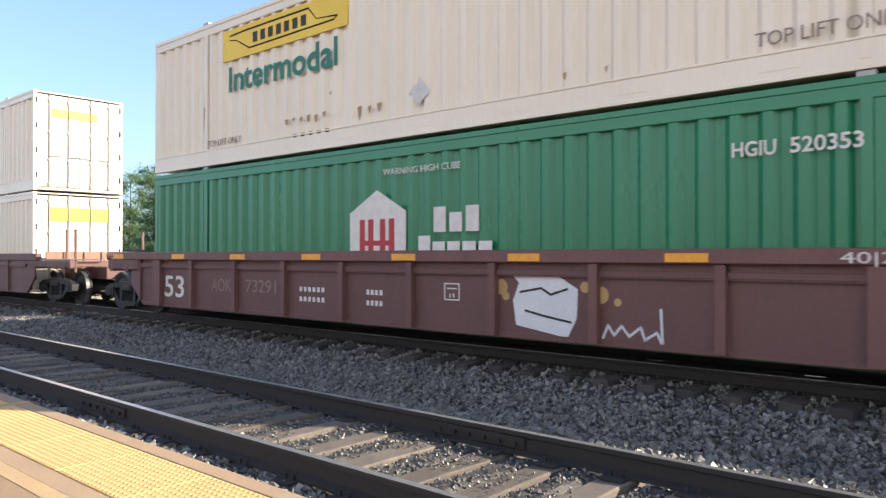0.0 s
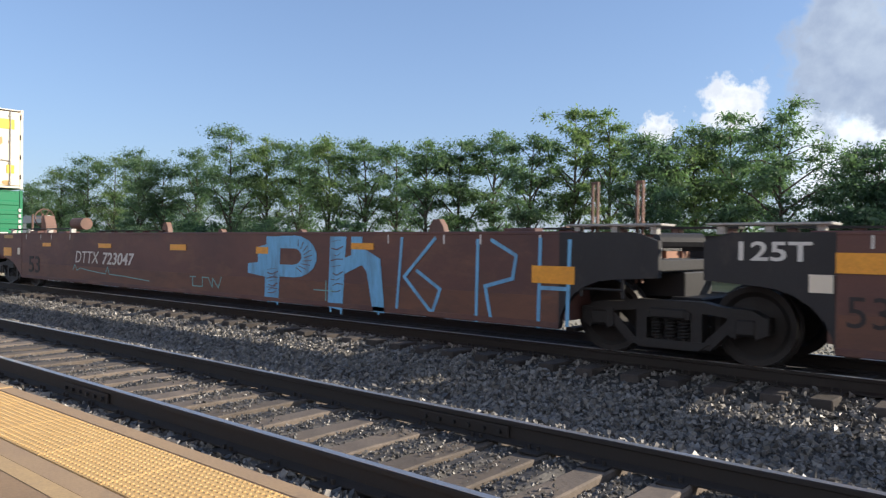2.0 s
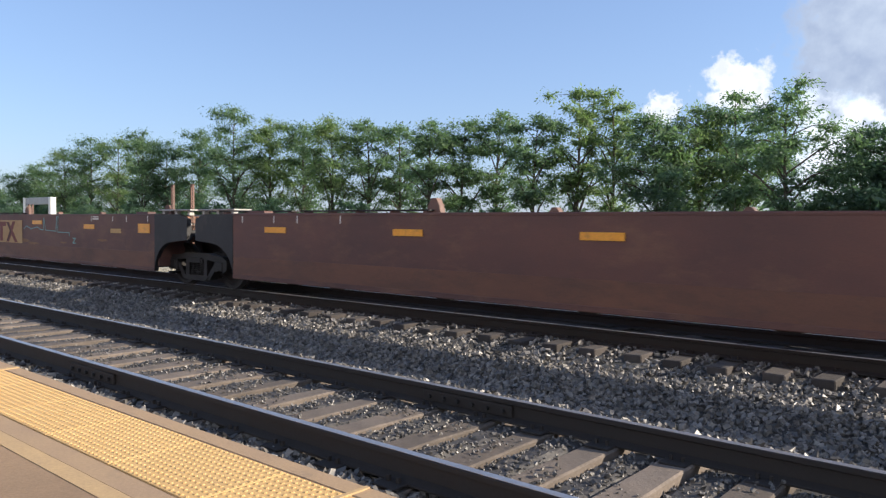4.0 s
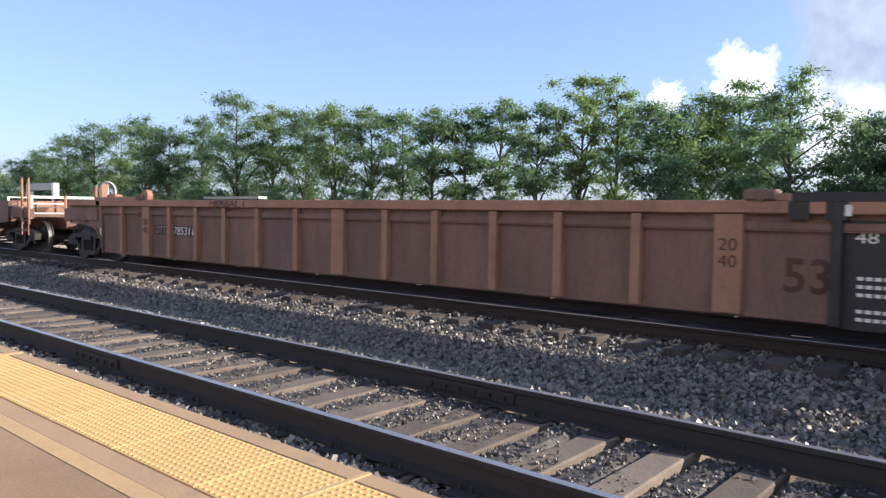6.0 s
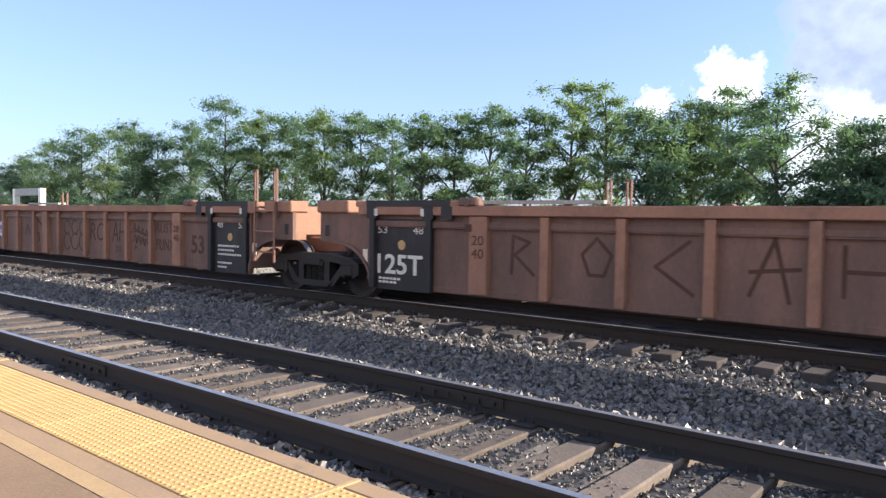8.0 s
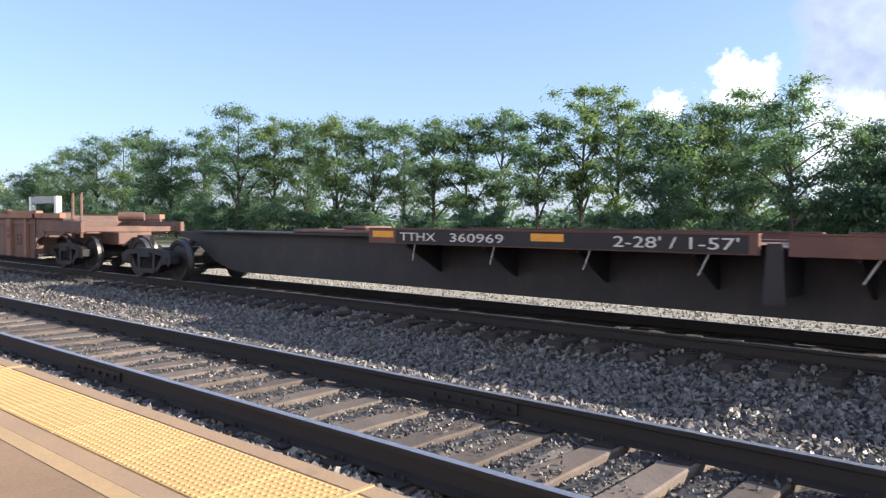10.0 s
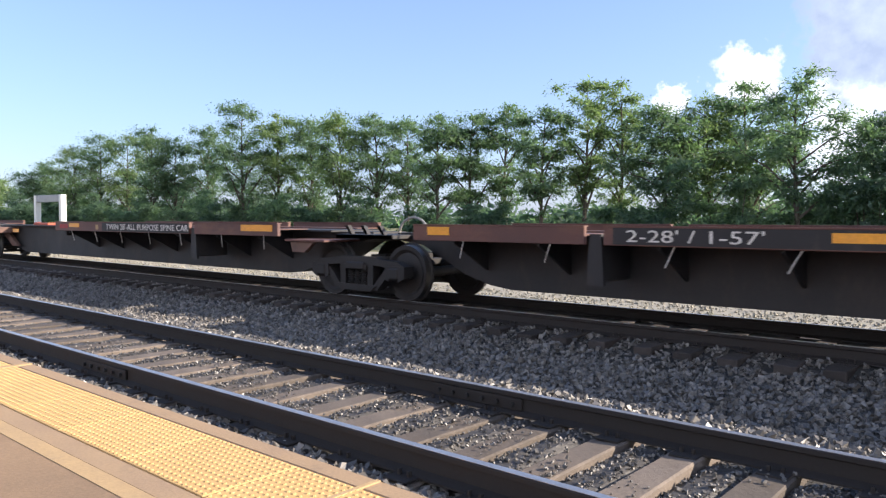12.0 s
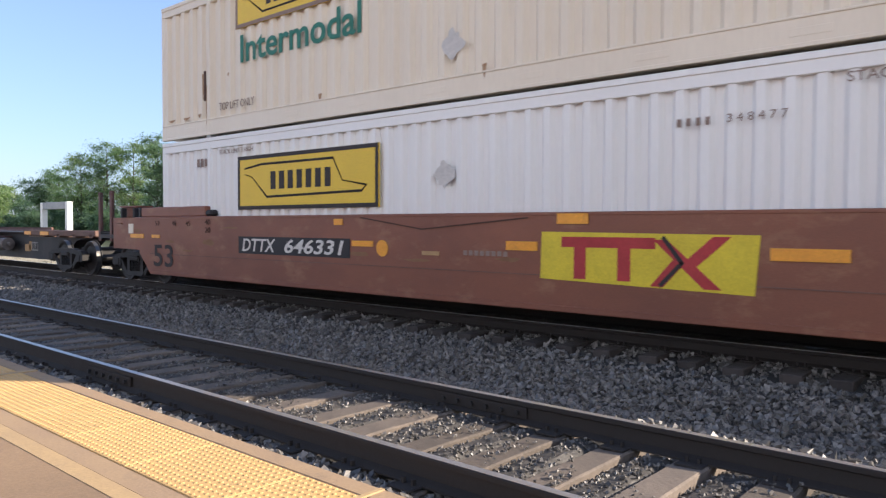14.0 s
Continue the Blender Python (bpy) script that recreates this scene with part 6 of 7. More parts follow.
for k in range(3):       # round bubble letters
    x0 = 8.98 + k * 0.42
    for cz, rr in ((0.98, 0.17), (0.64, 0.20)):
        stroke(bm, [(x0 + 0.18 + rr * 0.95 * math.cos(q * 0.55 + k), cz + rr * math.sin(q * 0.55 + k)) for q in range(11 - k)], 0.032, yr)
for k in range(4):
    x0 = 12.45 + k * 0.17
    stroke(bm, [(x0, 0.98 - k * 0.04), (x0 + 0.06, 1.14 - k * 0.05), (x0 + 0.14, 0.95 - k * 0.04), (x0 + 0.02, 1.02 - k * 0.04)], 0.028, yr)
    stroke(bm, [(x0, 0.72 - k * 0.02), (x0 + 0.07, 0.9 - k * 0.03), (x0 + 0.13, 0.70 - k * 0.02), (x0 + 0.17, 0.86 - k * 0.03)], 0.028, yr)
stroke(bm, [(12.35, 0.93), (12.6, 0.95), (12.95, 0.9)], 0.025, yr); stroke(bm, [(12.5, 0.55), (12.55, 0.64), (12.62, 0.58)], 0.025, yr)
part("graffiti", bm, "brown_spray", d2, "dark brown sprayed scrawl")
lettering("marking", "53", 0.34, 14.78, yr, 0.58, "brown_spray", d2, "dark 53", heavy=0.008)
for w_, h_, x0, z0, l_ in (("RO", 0.42, 10.4, 0.70, 0.75), ("AH", 0.46, 11.48, 0.70, 0.62), ("20", 0.14, 11.62, 0.47, 0.28), ("RUST", 0.2, 13.42, 0.95, 0.68), ("PUNX", 0.24, 13.42, 0.58, 0.72)):
    lettering("graffiti", w_, h_, x0, yr, z0, "brown_spray", d2, "dark sprayed word", shear=0.12, width=l_, heavy=-0.004)

x3 = 112.8
d3, yr, _ = ribbed_unit(x3, "faded orange-brown ribbed stack car with dark scrawled letters, empty", rel(x3, [115.95, 117.0, 118.05, 119.1, 120.15, 122.3, 123.35, 124.4, 125.45, 126.55, 129.3]), rel(x3, [114.9, 121.2, 128.05]), True, False, last=True)
end_deck(d3, Lr + 0.3, Lr + 3.0, "orange", 1.36)
truck(d3, 18.3)
coupler(d3, Lr + 3.0, Lr + 3.6)
posts(d3, [(Lr + 2.3, -1.3, 2.0), (Lr + 2.8, -1.3, 2.0), (2.6, 1.3, 1.95), (2.95, 1.3, 1.95)], "orange", 2.0)
bm = B()
SCRAWL = ((2.6, [[(0, 0), (0.02, 0.5), (0.28, 0.42), (0.05, 0.25), (0.35, 0)]]), (3.65, [[(0.1, 0.05), (0, 0.3), (0.2, 0.5), (0.4, 0.3), (0.3, 0.05), (0.1, 0.05)]]), (4.6, [[(0.4, 0.5), (0, 0.2), (0.45, -0.1)]]),
          (5.65, [[(0, -0.05), (0.25, 0.55), (0.4, -0.1)], [(0.0, 0.2), (0.5, 0.25)]]), (6.55, [[(0, 0), (0, 0.5)], [(0, 0.25), (0.4, 0.25)], [(0.4, 0), (0.42, 0.5)]]), (7.65, [[(0, 0), (0.05, 0.5), (0.3, 0.05), (0.35, 0.5)]]), (8.75, [[(0, 0), (0, 0.5)], [(0, 0.25), (0.4, 0.25)], [(0.4, 0), (0.42, 0.5)]]), (9.86, [[(0.2 + 0.21 * math.cos(1.2 + q * 0.5), 0.23 + 0.25 * math.sin(1.2 + q * 0.5)) for q in range(13)], [(0.22, 0.5), (0.14, 0.25), (0.08, -0.04)]]))
bm.free()
for x0, ps in SCRAWL:
    bm = B()
    for p in ps:
        stroke(bm, [(x0 + a, 0.62 + c) for a, c in p], 0.045, yr)
    part("graffiti", bm, "brown_spray", d3, "large dark brown scrawled letter")
bm = B(); box(bm, 11.92, 13.66, yr - 0.008, yr - 0.002, 0.87, 1.06); part("number_panel", bm, "black", d3, "black panel under the car number")
lettering("marking", "DTTX", 0.14, 12.05, yr - 0.009, 0.895, "mark_white", d3, "white car code", shear=0.2, width=0.54)
lettering("marking", "785311", 0.14, 12.84, yr - 0.01, 0.89, "mark_white", d3, "white car number", shear=0.2, width=0.78)
lettering("marking", "53", 0.3, 15.65, yr, 0.62, "brown_spray", d3, "dark 53", heavy=0.008)


# ---- spine car ----
def spine_unit(x, label, deck_a, deck_b, length, words, number_left, deck_steps):
    """One platform of a spine car: a deep centre beam with two edge decks on brackets."""
    u = rider("spine_car", label, "freight car", x)
    bm = B()
    low = [(0.3, 0.98), (0.9, 0.90), (1.3, 0.70), (1.8, 0.46), (2.3, 0.32), (2.7, 0.27)]
    prism(bm, low + [(length - a, z) for a, z in low[::-1]] + [(length - 0.3, 1.10), (0.3, 1.10)], -0.42, 0.42)
    part("centre_beam", bm, "spine", u, "deep dark centre beam")
    bm = B()
    box(bm, 1.2, length - 1.2, -0.62, 0.62, 1.09, 1.125, 0.005)
    part("beam_cap", bm, "spine", u)
    for a, b in (deck_a, deck_b):
        for s in (-1, 1):
            bm = B()
            box(bm, a, b, min(s * 1.30, s * 1.23), max(s * 1.30, s * 1.23), 1.015, 1.24, 0.006)
            box(bm, a, b, min(s * 1.31, s * 1.2), max(s * 1.31, s * 1.2), 1.24, 1.256)
            part("deck_edge", bm, "rust", u, "brown edge channel of the deck")
            bm = B()
            box(bm, a, b, min(s * 0.63, s * 1.23), max(s * 0.60, s * 1.23), 1.13, 1.15)
            part("deck_plate", bm, "rust", u, "rusty deck plate")
            n = max(2, int((b - a) / 1.3))
            for k in range(n):
                xx = a + (b - a) * (k + 0.5) / n
                bm = B()
                prism(bm, [(s * 0.42, 0.55), (s * 1.22, 0.98), (s * 1.22, 1.1), (s * 0.42, 1.1)], xx - 0.02, xx + 0.02, "x")
                part("bracket", bm, "spine", u)
                if s < 0:
                    bm = B()
                    rod(bm, (xx + 0.20, -1.24, 1.02), (xx + 0.02, -1.10, 0.76), 0.009, 6)
                    part("tie_rod", bm, "white_metal", u, "bright slanted rod")
    return u


L_sp = 18.95
ys = -1.30 - 0.001
e0 = spine_unit(135.5, "low empty spine car with brown deck edges", (7.6, 13.6), (13.9, 16.45), 18.85, "", True, 0)
truck(e0, 0.0)
lettering("marking", "TTHX", 0.12, 8.3, ys - 0.003, 1.070, "mark_white", e0, "white car code", width=0.72)
lettering("marking", "360969", 0.12, 9.3, ys - 0.003, 1.070, "mark_white", e0, "white car number", width=0.95)
reflectors(e0, [(7.7, 1.11, 0.45, 0.1), (10.7, 1.11, 0.5, 0.1), (15.6, 1.11, 0.6, 0.11)], ys)
lettering("marking", "2-28' / 1-57'", 0.13, 11.9, ys - 0.003, 1.070, "mark_white", e0, "white loading marks", width=1.5)
bm = B(); box(bm, 4.6, 7.0, -0.5, 0.5, 1.12, 1.2, 0.03); box(bm, 5.9, 6.5, -0.35, 0.35, 1.2, 1.27, 0.03)
part("trailer_hitch", bm, "orange", e0, "folded rusty trailer hitch")

e1 = spine_unit(154.35, "low empty spine car with white words on its deck edge", (7.15, 14.0), (14.2, 17.05), 18.95, "", True, 1)
truck(e1, 0.0)
lettering("marking", "TWIN 28'-ALL PURPOSE SPINE CAR", 0.13, 10.19, ys - 0.003, 1.070, "mark_white", e1, "white words on the deck edge", width=3.78)
reflectors(e1, [(8.05, 1.11, 0.6, 0.1), (15.9, 1.10, 1.0, 0.12), (4.05, 0.93, 0.45, 0.1)], ys)
unread(e1, 7.45, 1.08, ys, 3, 0.13, 0.1, "mark_red", 0.05)
bm = B(); box(bm, 9.6, 9.74, ys - 0.003, ys, 1.06, 1.18); part("marking", bm, "tan_logo", e1, "small tan square mark")

e2 = spine_unit(173.3, "low empty spine car with an air tank under its beam", (1.5, 4.45), (4.72, 11.62), 18.8, "", False, 2)
truck(e2, 0.0); truck(e2, 18.8)
lettering("marking", "2-28' / 1-57'", 0.14, 5.03, ys - 0.003, 1.065, "mark_white", e2, "white loading marks", width=1.6)
lettering("marking", "TTHX", 0.145, 8.36, ys - 0.003, 1.062, "mark_white", e2, "white car code", width=0.8)
lettering("marking", "360969", 0.145, 9.42, ys - 0.003, 1.062, "mark_white", e2, "white car number", width=1.13)
reflectors(e2, [(1.8, 1.10, 0.42, 0.12), (7.28, 1.10, 0.5, 0.1), (11.05, 1.10, 0.53, 0.11)], ys)
coupler(e2, 20.6, 21.4)

for u, a, c in ((e0, 8.2, 13.5), (e1, 9.95, 14.0), (e2, 4.85, 10.75)):
    bm = B(); box(bm, a, c, ys - 0.002, ys + 0.01, 1.03, 1.232)
    part("marking_panel", bm, "black", u, "black panel under white words")
for u, a in ((e0, 13.75), (e1, 14.1), (e2, 4.585)):
    bm = B()
    box(bm, a - 0.09, a + 0.09, -1.24, -0.5, 0.55, 1.12, 0.02)
    prism(bm, [(a - 0.12, 0.5), (a + 0.12, 0.5), (a + 0.08, 1.15), (a - 0.08, 1.15)], -1.26, -1.2)
    part("deck_post", bm, "spine", u, "dark bracket between two deck edges")
    for k in (-1.6, 1.2):
        bm = B(); box(bm, a + k - 0.05, a + k + 0.05, -0.9, -0.8, 1.15, 1.25, 0.02)
        part("deck_lug", bm, "galv", u)
for u, xa, xb in ((e0, 16.6, 17.7), (e1, 17.2, 18.3), (e2, 11.65, 12.75)):
    bm = B()
    box(bm, xa, xb, -1.25, 1.25, 0.93, 0.97, 0.006)
    part("step_plate", bm, "rust", u, "brown step plate beside the deck")
    bm = B()
    prism(bm, [(xa + 0.1, 0.92), (xb - 0.35, 0.92), (xb - 0.6, 0.74), (xa + 0.15, 0.74)], -1.2, -1.12)
    part("step_bracket", bm, "orange", u, "sunlit bracket under the step")
for u, x0 in ((e0, 18.1), (e1, 18.2), (e2, -0.75), (e1, -0.75)):
    bm = B()
    box(bm, x0, x0 + 1.4, -0.9, 0.9, 1.0, 1.07, 0.01)
    for k in range(3):
        prism(bm, [(x0 + 0.25 + k * 0.4, 1.07), (x0 + 0.31 + k * 0.4, 1.07), (x0 + 0.2 + k * 0.4, 1.22), (x0 + 0.12 + k * 0.4, 1.22)], -0.8, -0.72)
    part("articulation_plate", bm, "spine", u, "plate over the shared truck")
bm = B()
box(bm, 1.1, 2.0, -1.1, 1.1, 0.86, 1.05, 0.02)
prism(bm, [(0.95, 0.9), (1.5, 0.9), (2.4, 0.45), (1.9, 0.45)], -0.6, -0.5)
part("end_frame", bm, "orange", e1, "rusty cross frame beside the truck")
bm = B(); box(bm, 3.4, 4.5, -0.5, -0.2, 1.12, 1.2, 0.02); rod(bm, (3.2, -0.35, 1.17), (3.5, -0.35, 1.17), 0.05, 8)
part("hitch_lock", bm, "red_part", e1, "red-orange hitch lock on the beam")
for x0 in (6.0,):
    bm = B(); box(bm, x0, x0 + 0.12, -0.6, -0.45, 0.85, 1.1, 0.02); rod(bm, (x0 - 0.2, -0.52, 0.95), (x0 + 0.35, -0.52, 0.95), 0.03, 6)
    part("valve", bm, "steel", e1, "small pipe valve on the beam")
bm = B()
rod(bm, (12.2, -0.72, 0.72), (13.25, -0.72, 0.72), 0.2, 18)
rod(bm, (12.0, -0.72, 0.72), (13.45, -0.72, 0.72), 0.06, 8)
part("air_tank", bm, "tank", e2, "grey-brown steel air tank beside the beam")
bm = B(); box(bm, 13.85, 14.35, -0.424, -0.42, 0.5, 0.72); box(bm, 14.2, 14.42, -0.424, -0.42, 0.55, 0.82)
part("patch", bm, "tan_logo", e2, "tan paint patch on the beam")
bm = B()
for a in ((14.45, 14.95, 0.53, 0.56), (14.45, 14.95, 0.77, 0.80), (14.45, 14.48, 0.53, 0.8), (14.92, 14.95, 0.53, 0.8), (14.6, 14.63, 0.56, 0.77), (14.75, 14.78, 0.56, 0.77)):
    box(bm, a[0], a[1], -0.427, -0.42, a[2], a[3])
part("data_box", bm, "galv", e2, "white outlined data box")
unread(e2, 14.2, 0.97, -0.42, 14, 0.08, 0.06, "mark_grey", 0.05)
bm = B()
for k in range(12):
    a0, a1 = math.pi * k / 12, math.pi * (k + 1) / 12
    rod(bm, (0.75 + 0.32 * math.cos(a0), -0.5, 1.1 + 0.26 * math.sin(a0)), (0.75 + 0.32 * math.cos(a1), -0.5, 1.1 + 0.26 * math.sin(a1)), 0.02, 6)
part("hose_bow", bm, "galv", e2, "bowed pale hose over the truck")
bm = B()
box(bm, 16.0, 20.9, -1.2, -0.9, 1.04, 1.2, 0.02)
box(bm, 17.6, 20.9, 0.9, 1.2, 1.04, 1.2, 0.02)
for k in range(4):
    box(bm, 17.4 + k * 1.05, 17.6 + k * 1.05, -1.2, 1.2, 1.0, 1.12, 0.02)
part("end_deck", bm, "orange", e2, "weathered end platform")
reflectors(e2, [(16.1, 1.06, 0.5, 0.1), (17.3, 1.06, 0.6, 0.1)], -1.201)

# ---- fresh brown car with two containers ----
f1 = rider("well_car", "fresh brown smooth-sided stack car with yellow logo panel", "freight car", 197.6)
Lf = 17.0
well_body(f1, Lf, "new_rust", top=1.53, low=0.27, slope=0.5, chord=0.05, inset=0.006)
yf = -HALF - 0.001
end_deck(f1, -1.6, -0.2, "new_rust", 1.36)
truck(f1, -1.45); truck(f1, Lf + 1.45)
coupler(f1, -2.9, -3.3)
for s in (-1, 1):
    bm = B()
    prism(bm, [(-0.45, 0.78), (-0.45, 1.52), (-1.8, 1.52), (-1.8, 0.80), (-1.2, 0.80), (-0.8, 0.80)], s * (HALF - 0.008), s * (HALF - 0.1))
    part("end_cheek", bm, "new_rust", f1, "end plate of the side wall")
bm = B()
box(bm, -0.45, 2.25, -HALF + 0.03, -HALF + 0.26, 1.53, 1.74, 0.02)
part("guide_rail", bm, "new_rust", f1, "raised brown guide rail on the chord")
for x0 in (-1.5, -0.9, -0.6):
    bm = B(); box(bm, x0, x0 + 0.08, -HALF + 0.04, -HALF + 0.16, 1.50, 1.74, 0.01)
    part("guide_post", bm, "spine", f1, "short dark post beside the guide rail")
bm = B(); box(bm, -1.0, -0.78, yf - 0.005, yf + 0.012, 1.16, 1.38); part("placard", bm, "cream", f1, "small cream route placard")
for x0, z0, w0, h0 in ((0.9, 1.0, 0.5, 0.07), (2.4, 1.0, 0.55, 0.16), (-0.6, 1.22, 0.4, 0.1), (1.6, 0.82, 0.5, 0.06), (6.9, 0.9, 0.6, 0.08), (8.2, 0.84, 0.7, 0.05), (9.9, 0.9, 0.5, 0.07), (3.2, 1.3, 0.6, 0.05)):
    rs = random.Random(int(x0 * 10) + 40)
    pts = [(x0 + w0 * 0.5 * math.cos(k * 0.4488) * rs.uniform(0.55, 1.1), z0 + h0 * 0.5 * math.sin(k * 0.4488) * rs.uniform(0.5, 1.1)) for k in range(14)]
    part("scrape", prism(B(), pts, yf, yf - 0.002), "scuff", f1, "tan scraped patch")
bm = B(); box(bm, 2.25, 2.5, -HALF + 0.02, -HALF + 0.2, 1.53, 1.66, 0.04)
part("latch_block", bm, "steel", f1, "dark container latch")
for x0, y0, z1 in ((-2.89, -1.28, 2.16), (-2.27, -1.28, 2.18), (-2.0, 1.25, 2.2)):
    bm = B(); box(bm, x0 - 0.06, x0 + 0.06, y0 - 0.02, y0 + 0.02, 0.95, z1, 0.006); box(bm, x0 - 0.06, x0 - 0.03, y0, y0 + 0.09, 0.95, z1)
    part("grab_post", bm, "rust", f1, "upright brown channel post")
bm = B()
box(bm, -2.95, -1.6, -0.5, 0.5, 0.80, 1.05, 0.02)
box(bm, -2.95, -1.6, -1.3, -1.18, 1.02, 1.12, 0.01); box(bm, -2.95, -1.6, 1.18, 1.3, 1.02, 1.12, 0.01)
box(bm, -2.95, -2.8, -1.3, 1.3, 0.98, 1.2, 0.01)
part("end_platform", bm, "spine", f1, "dark end platform over the coupler")
bm = B()
for k in range(9):
    box(bm, -2.9, -1.65, -1.28 + k * 0.09, -1.26 + k * 0.09, 1.14, 1.18)
part("grating", bm, "steel", f1, "dark walkway grating on the end platform")
bm = B(); box(bm, -1.75, -0.95, -HALF + 0.2, -HALF + 0.5, 1.53, 1.76, 0.02); box(bm, -1.8, -0.9, -HALF + 0.15, -HALF + 0.55, 1.76, 1.80, 0.01)
part("end_housing", bm, "new_rust", f1, "brown boxed frame above the end deck")
bm = B(); rod(bm, (-1.55, -HALF - 0.03, 1.40), (-1.28, -HALF - 0.03, 1.385), 0.014, 6); part("grab_iron", bm, "new_rust", f1)
bm = B(); box(bm, -2.1, -1.65, -HALF + 0.3, -HALF + 0.7, 1.15, 1.36, 0.03); part("brake_box", bm, "new_rust", f1, "brown housing on the end deck")
lettering("marking", "53", 0.46, 0.18, yf, 0.46, "mark_black", f1, "black 53", width=0.84, heavy=0.008)
for t_, x0 in (("53", 0.25), ("48", 0.98), ("45", 1.55)):
    lettering("marking", t_, 0.1, x0, yf, 1.34, "brown_spray", f1, width=0.18)
lettering("marking", "40", 0.11, 2.3, yf, 1.36, "brown_spray", f1, width=0.2)
lettering("marking", "20", 0.11, 2.3, yf, 1.2, "brown_spray", f1, width=0.2)
bm = B(); box(bm, 3.5, 6.7, yf - 0.003, yf, 0.82, 1.14); part("number_panel", bm, "black", f1, "black panel under the car number")
lettering("marking", "DTTX", 0.23, 3.63, yf - 0.004, 0.87, "mark_white", f1, "white car code", shear=0.2, width=1.05, heavy=0.004)
lettering("marking", "646331", 0.23, 4.95, yf - 0.004, 0.87, "mark_white", f1, "white car number", shear=0.2, width=1.6, heavy=0.006)
reflectors(f1, [(-0.9, 1.06, 0.62, 0.09), (0.1, 1.07, 0.35, 0.07), (6.75, 1.02, 0.5, 0.09), (9.85, 1.03, 0.5, 0.12), (10.65, 1.38, 0.45, 0.13), (13.25, 1.0, 0.75, 0.13), (6.3, 1.36, 0.22, 0.1)], yf)
bm = B(); prism(bm, [(10.4, 0.68), (13.1, 0.62), (13.15, 1.26), (10.42, 1.28)], yf, yf - 0.004)
lg = part("logo", bm, "bright_logo", f1, "bright yellow logo panel")
prt = lambda b: part("logo_stroke", b, "mark_red", lg, "red stroke of the logo")
prt(box(B(), 10.72, 11.98, yf - 0.008, yf - 0.003, 1.09, 1.22))
for a in (10.90, 11.50):
    prt(box(B(), a, a + 0.17, yf - 0.008, yf - 0.003, 0.70, 1.09))
bm = B()
prism(bm, [(11.95, 1.2), (12.12, 1.2), (12.75, 0.66), (12.55, 0.66)], yf - 0.003, yf - 0.008)
prism(bm, [(12.3, 0.93), (12.42, 0.86), (12.85, 1.24), (12.65, 1.24)], yf - 0.0035, yf - 0.0085)
prism(bm, [(11.92, 0.66), (12.08, 0.66), (12.3, 0.9), (12.2, 0.98)], yf - 0.0035, yf - 0.0085)
part("logo_stroke", bm, "mark_red", lg, "red strokes of the logo")
bm = B()
stroke(bm, [(12.08, 1.22), (12.3, 0.94), (12.05, 0.68)], 0.05, yf - 0.0085)
part("logo_chevron", bm, "mark_black", lg)
bm = B()
stroke(bm, [(6.95, 1.48), (8.3, 1.30), (10.2, 1.46)], 0.02, yf); part("weld_seam", bm, "brown_spray", f1)
bm = B(); box(bm, 0.0, Lf, yf - 0.003, yf + 0.004, 0.715, 0.727); part("weld_seam", bm, "orange", f1, "long weld seam along the side")
unread(f1, 8.3, 0.92, yf, 1, 0.35, 0.06, "tan_logo"); unread(f1, 9.1, 0.94, yf, 8, 0.07, 0.07, "mark_grey", 0.03)
bm = B(); rod(bm, (7.45, yf, 1.0), (7.45, yf - 0.004, 1.0), 0.13, 16); part("emblem", bm, "reflector", f1, "small round emblem")

white1 = container("container", 197.9, 0.25, "white", "clean white corrugated container sitting in a brown car", frame_x=(1.9, 14.2), corr=0.30, end_ribs="wall")
hunt_sign(white1, 2.95, 1.40, 3.95, 1.02, YS)
scuffed_diamond(white1, 8.30, 1.85, YS, 0.24, 8)
lettering("marking", "STACK LIMIT 3 HIGH", 0.09, 2.3, YS, 2.51, "mark_grey", white1, "small stencilled words", width=1.15)
unread(white1, 1.45, 2.3, YS, 3, 0.1, 0.16, "mark_grey")
unread(white1, 11.85, 2.23, YS, 4, 0.05, 0.09, "mark_grey", 0.06)
lettering("marking", "3 4 8 4 7 7", 0.09, 12.42, YS, 2.24, "mark_grey", white1, "grey container number", width=0.63)
lettering("marking", "STACK LIMIT 3 HIGH", 0.10, 13.6, YS, 2.53, "mark_grey", white1, "stencilled words", width=1.5)
cream1 = container("container", 197.9, 3.18, "cream", "cream corrugated container stacked on a white one", frame_x=(1.9, 14.2), end_ribs="wall")
hunt_sign(cream1, 2.9, 1.95, 3.7, 0.8, YS, "mark_grey")
lettering("marking", "Intermodal", 0.50, 3.05, YS, 1.30, "mark_green", cream1, "green word on the cream side", width=3.45, heavy=0.012)
lettering("marking", "TOP LIFT ONLY", 0.15, 2.3, YS, 0.45, "mark_grey", cream1, "stencilled words", width=1.2)
scuffed_diamond(cream1, 8.45, 0.78, YS, 0.26, 9)
rust_runs(cream1, [(1.66, 1.25, 0.10, 0.55), (1.80, 1.0, 0.05, 0.9), (2.6, 1.15, 0.05, 0.07), (1.5, 0.45, 0.12, 0.08), (0.3, 0.42, 0.3, 0.05), (0.9, 0.42, 0.3, 0.05), (5.4, 0.42, 0.1, 0.12), (9.0, 0.42, 0.08, 0.2)], YS)
bm = B(); box(bm, 1.74, 1.82, YS - 0.01, YS, 0.7, 1.3); part("latch_slot", bm, "brown_spray", cream1, "dark slot on the frame post")


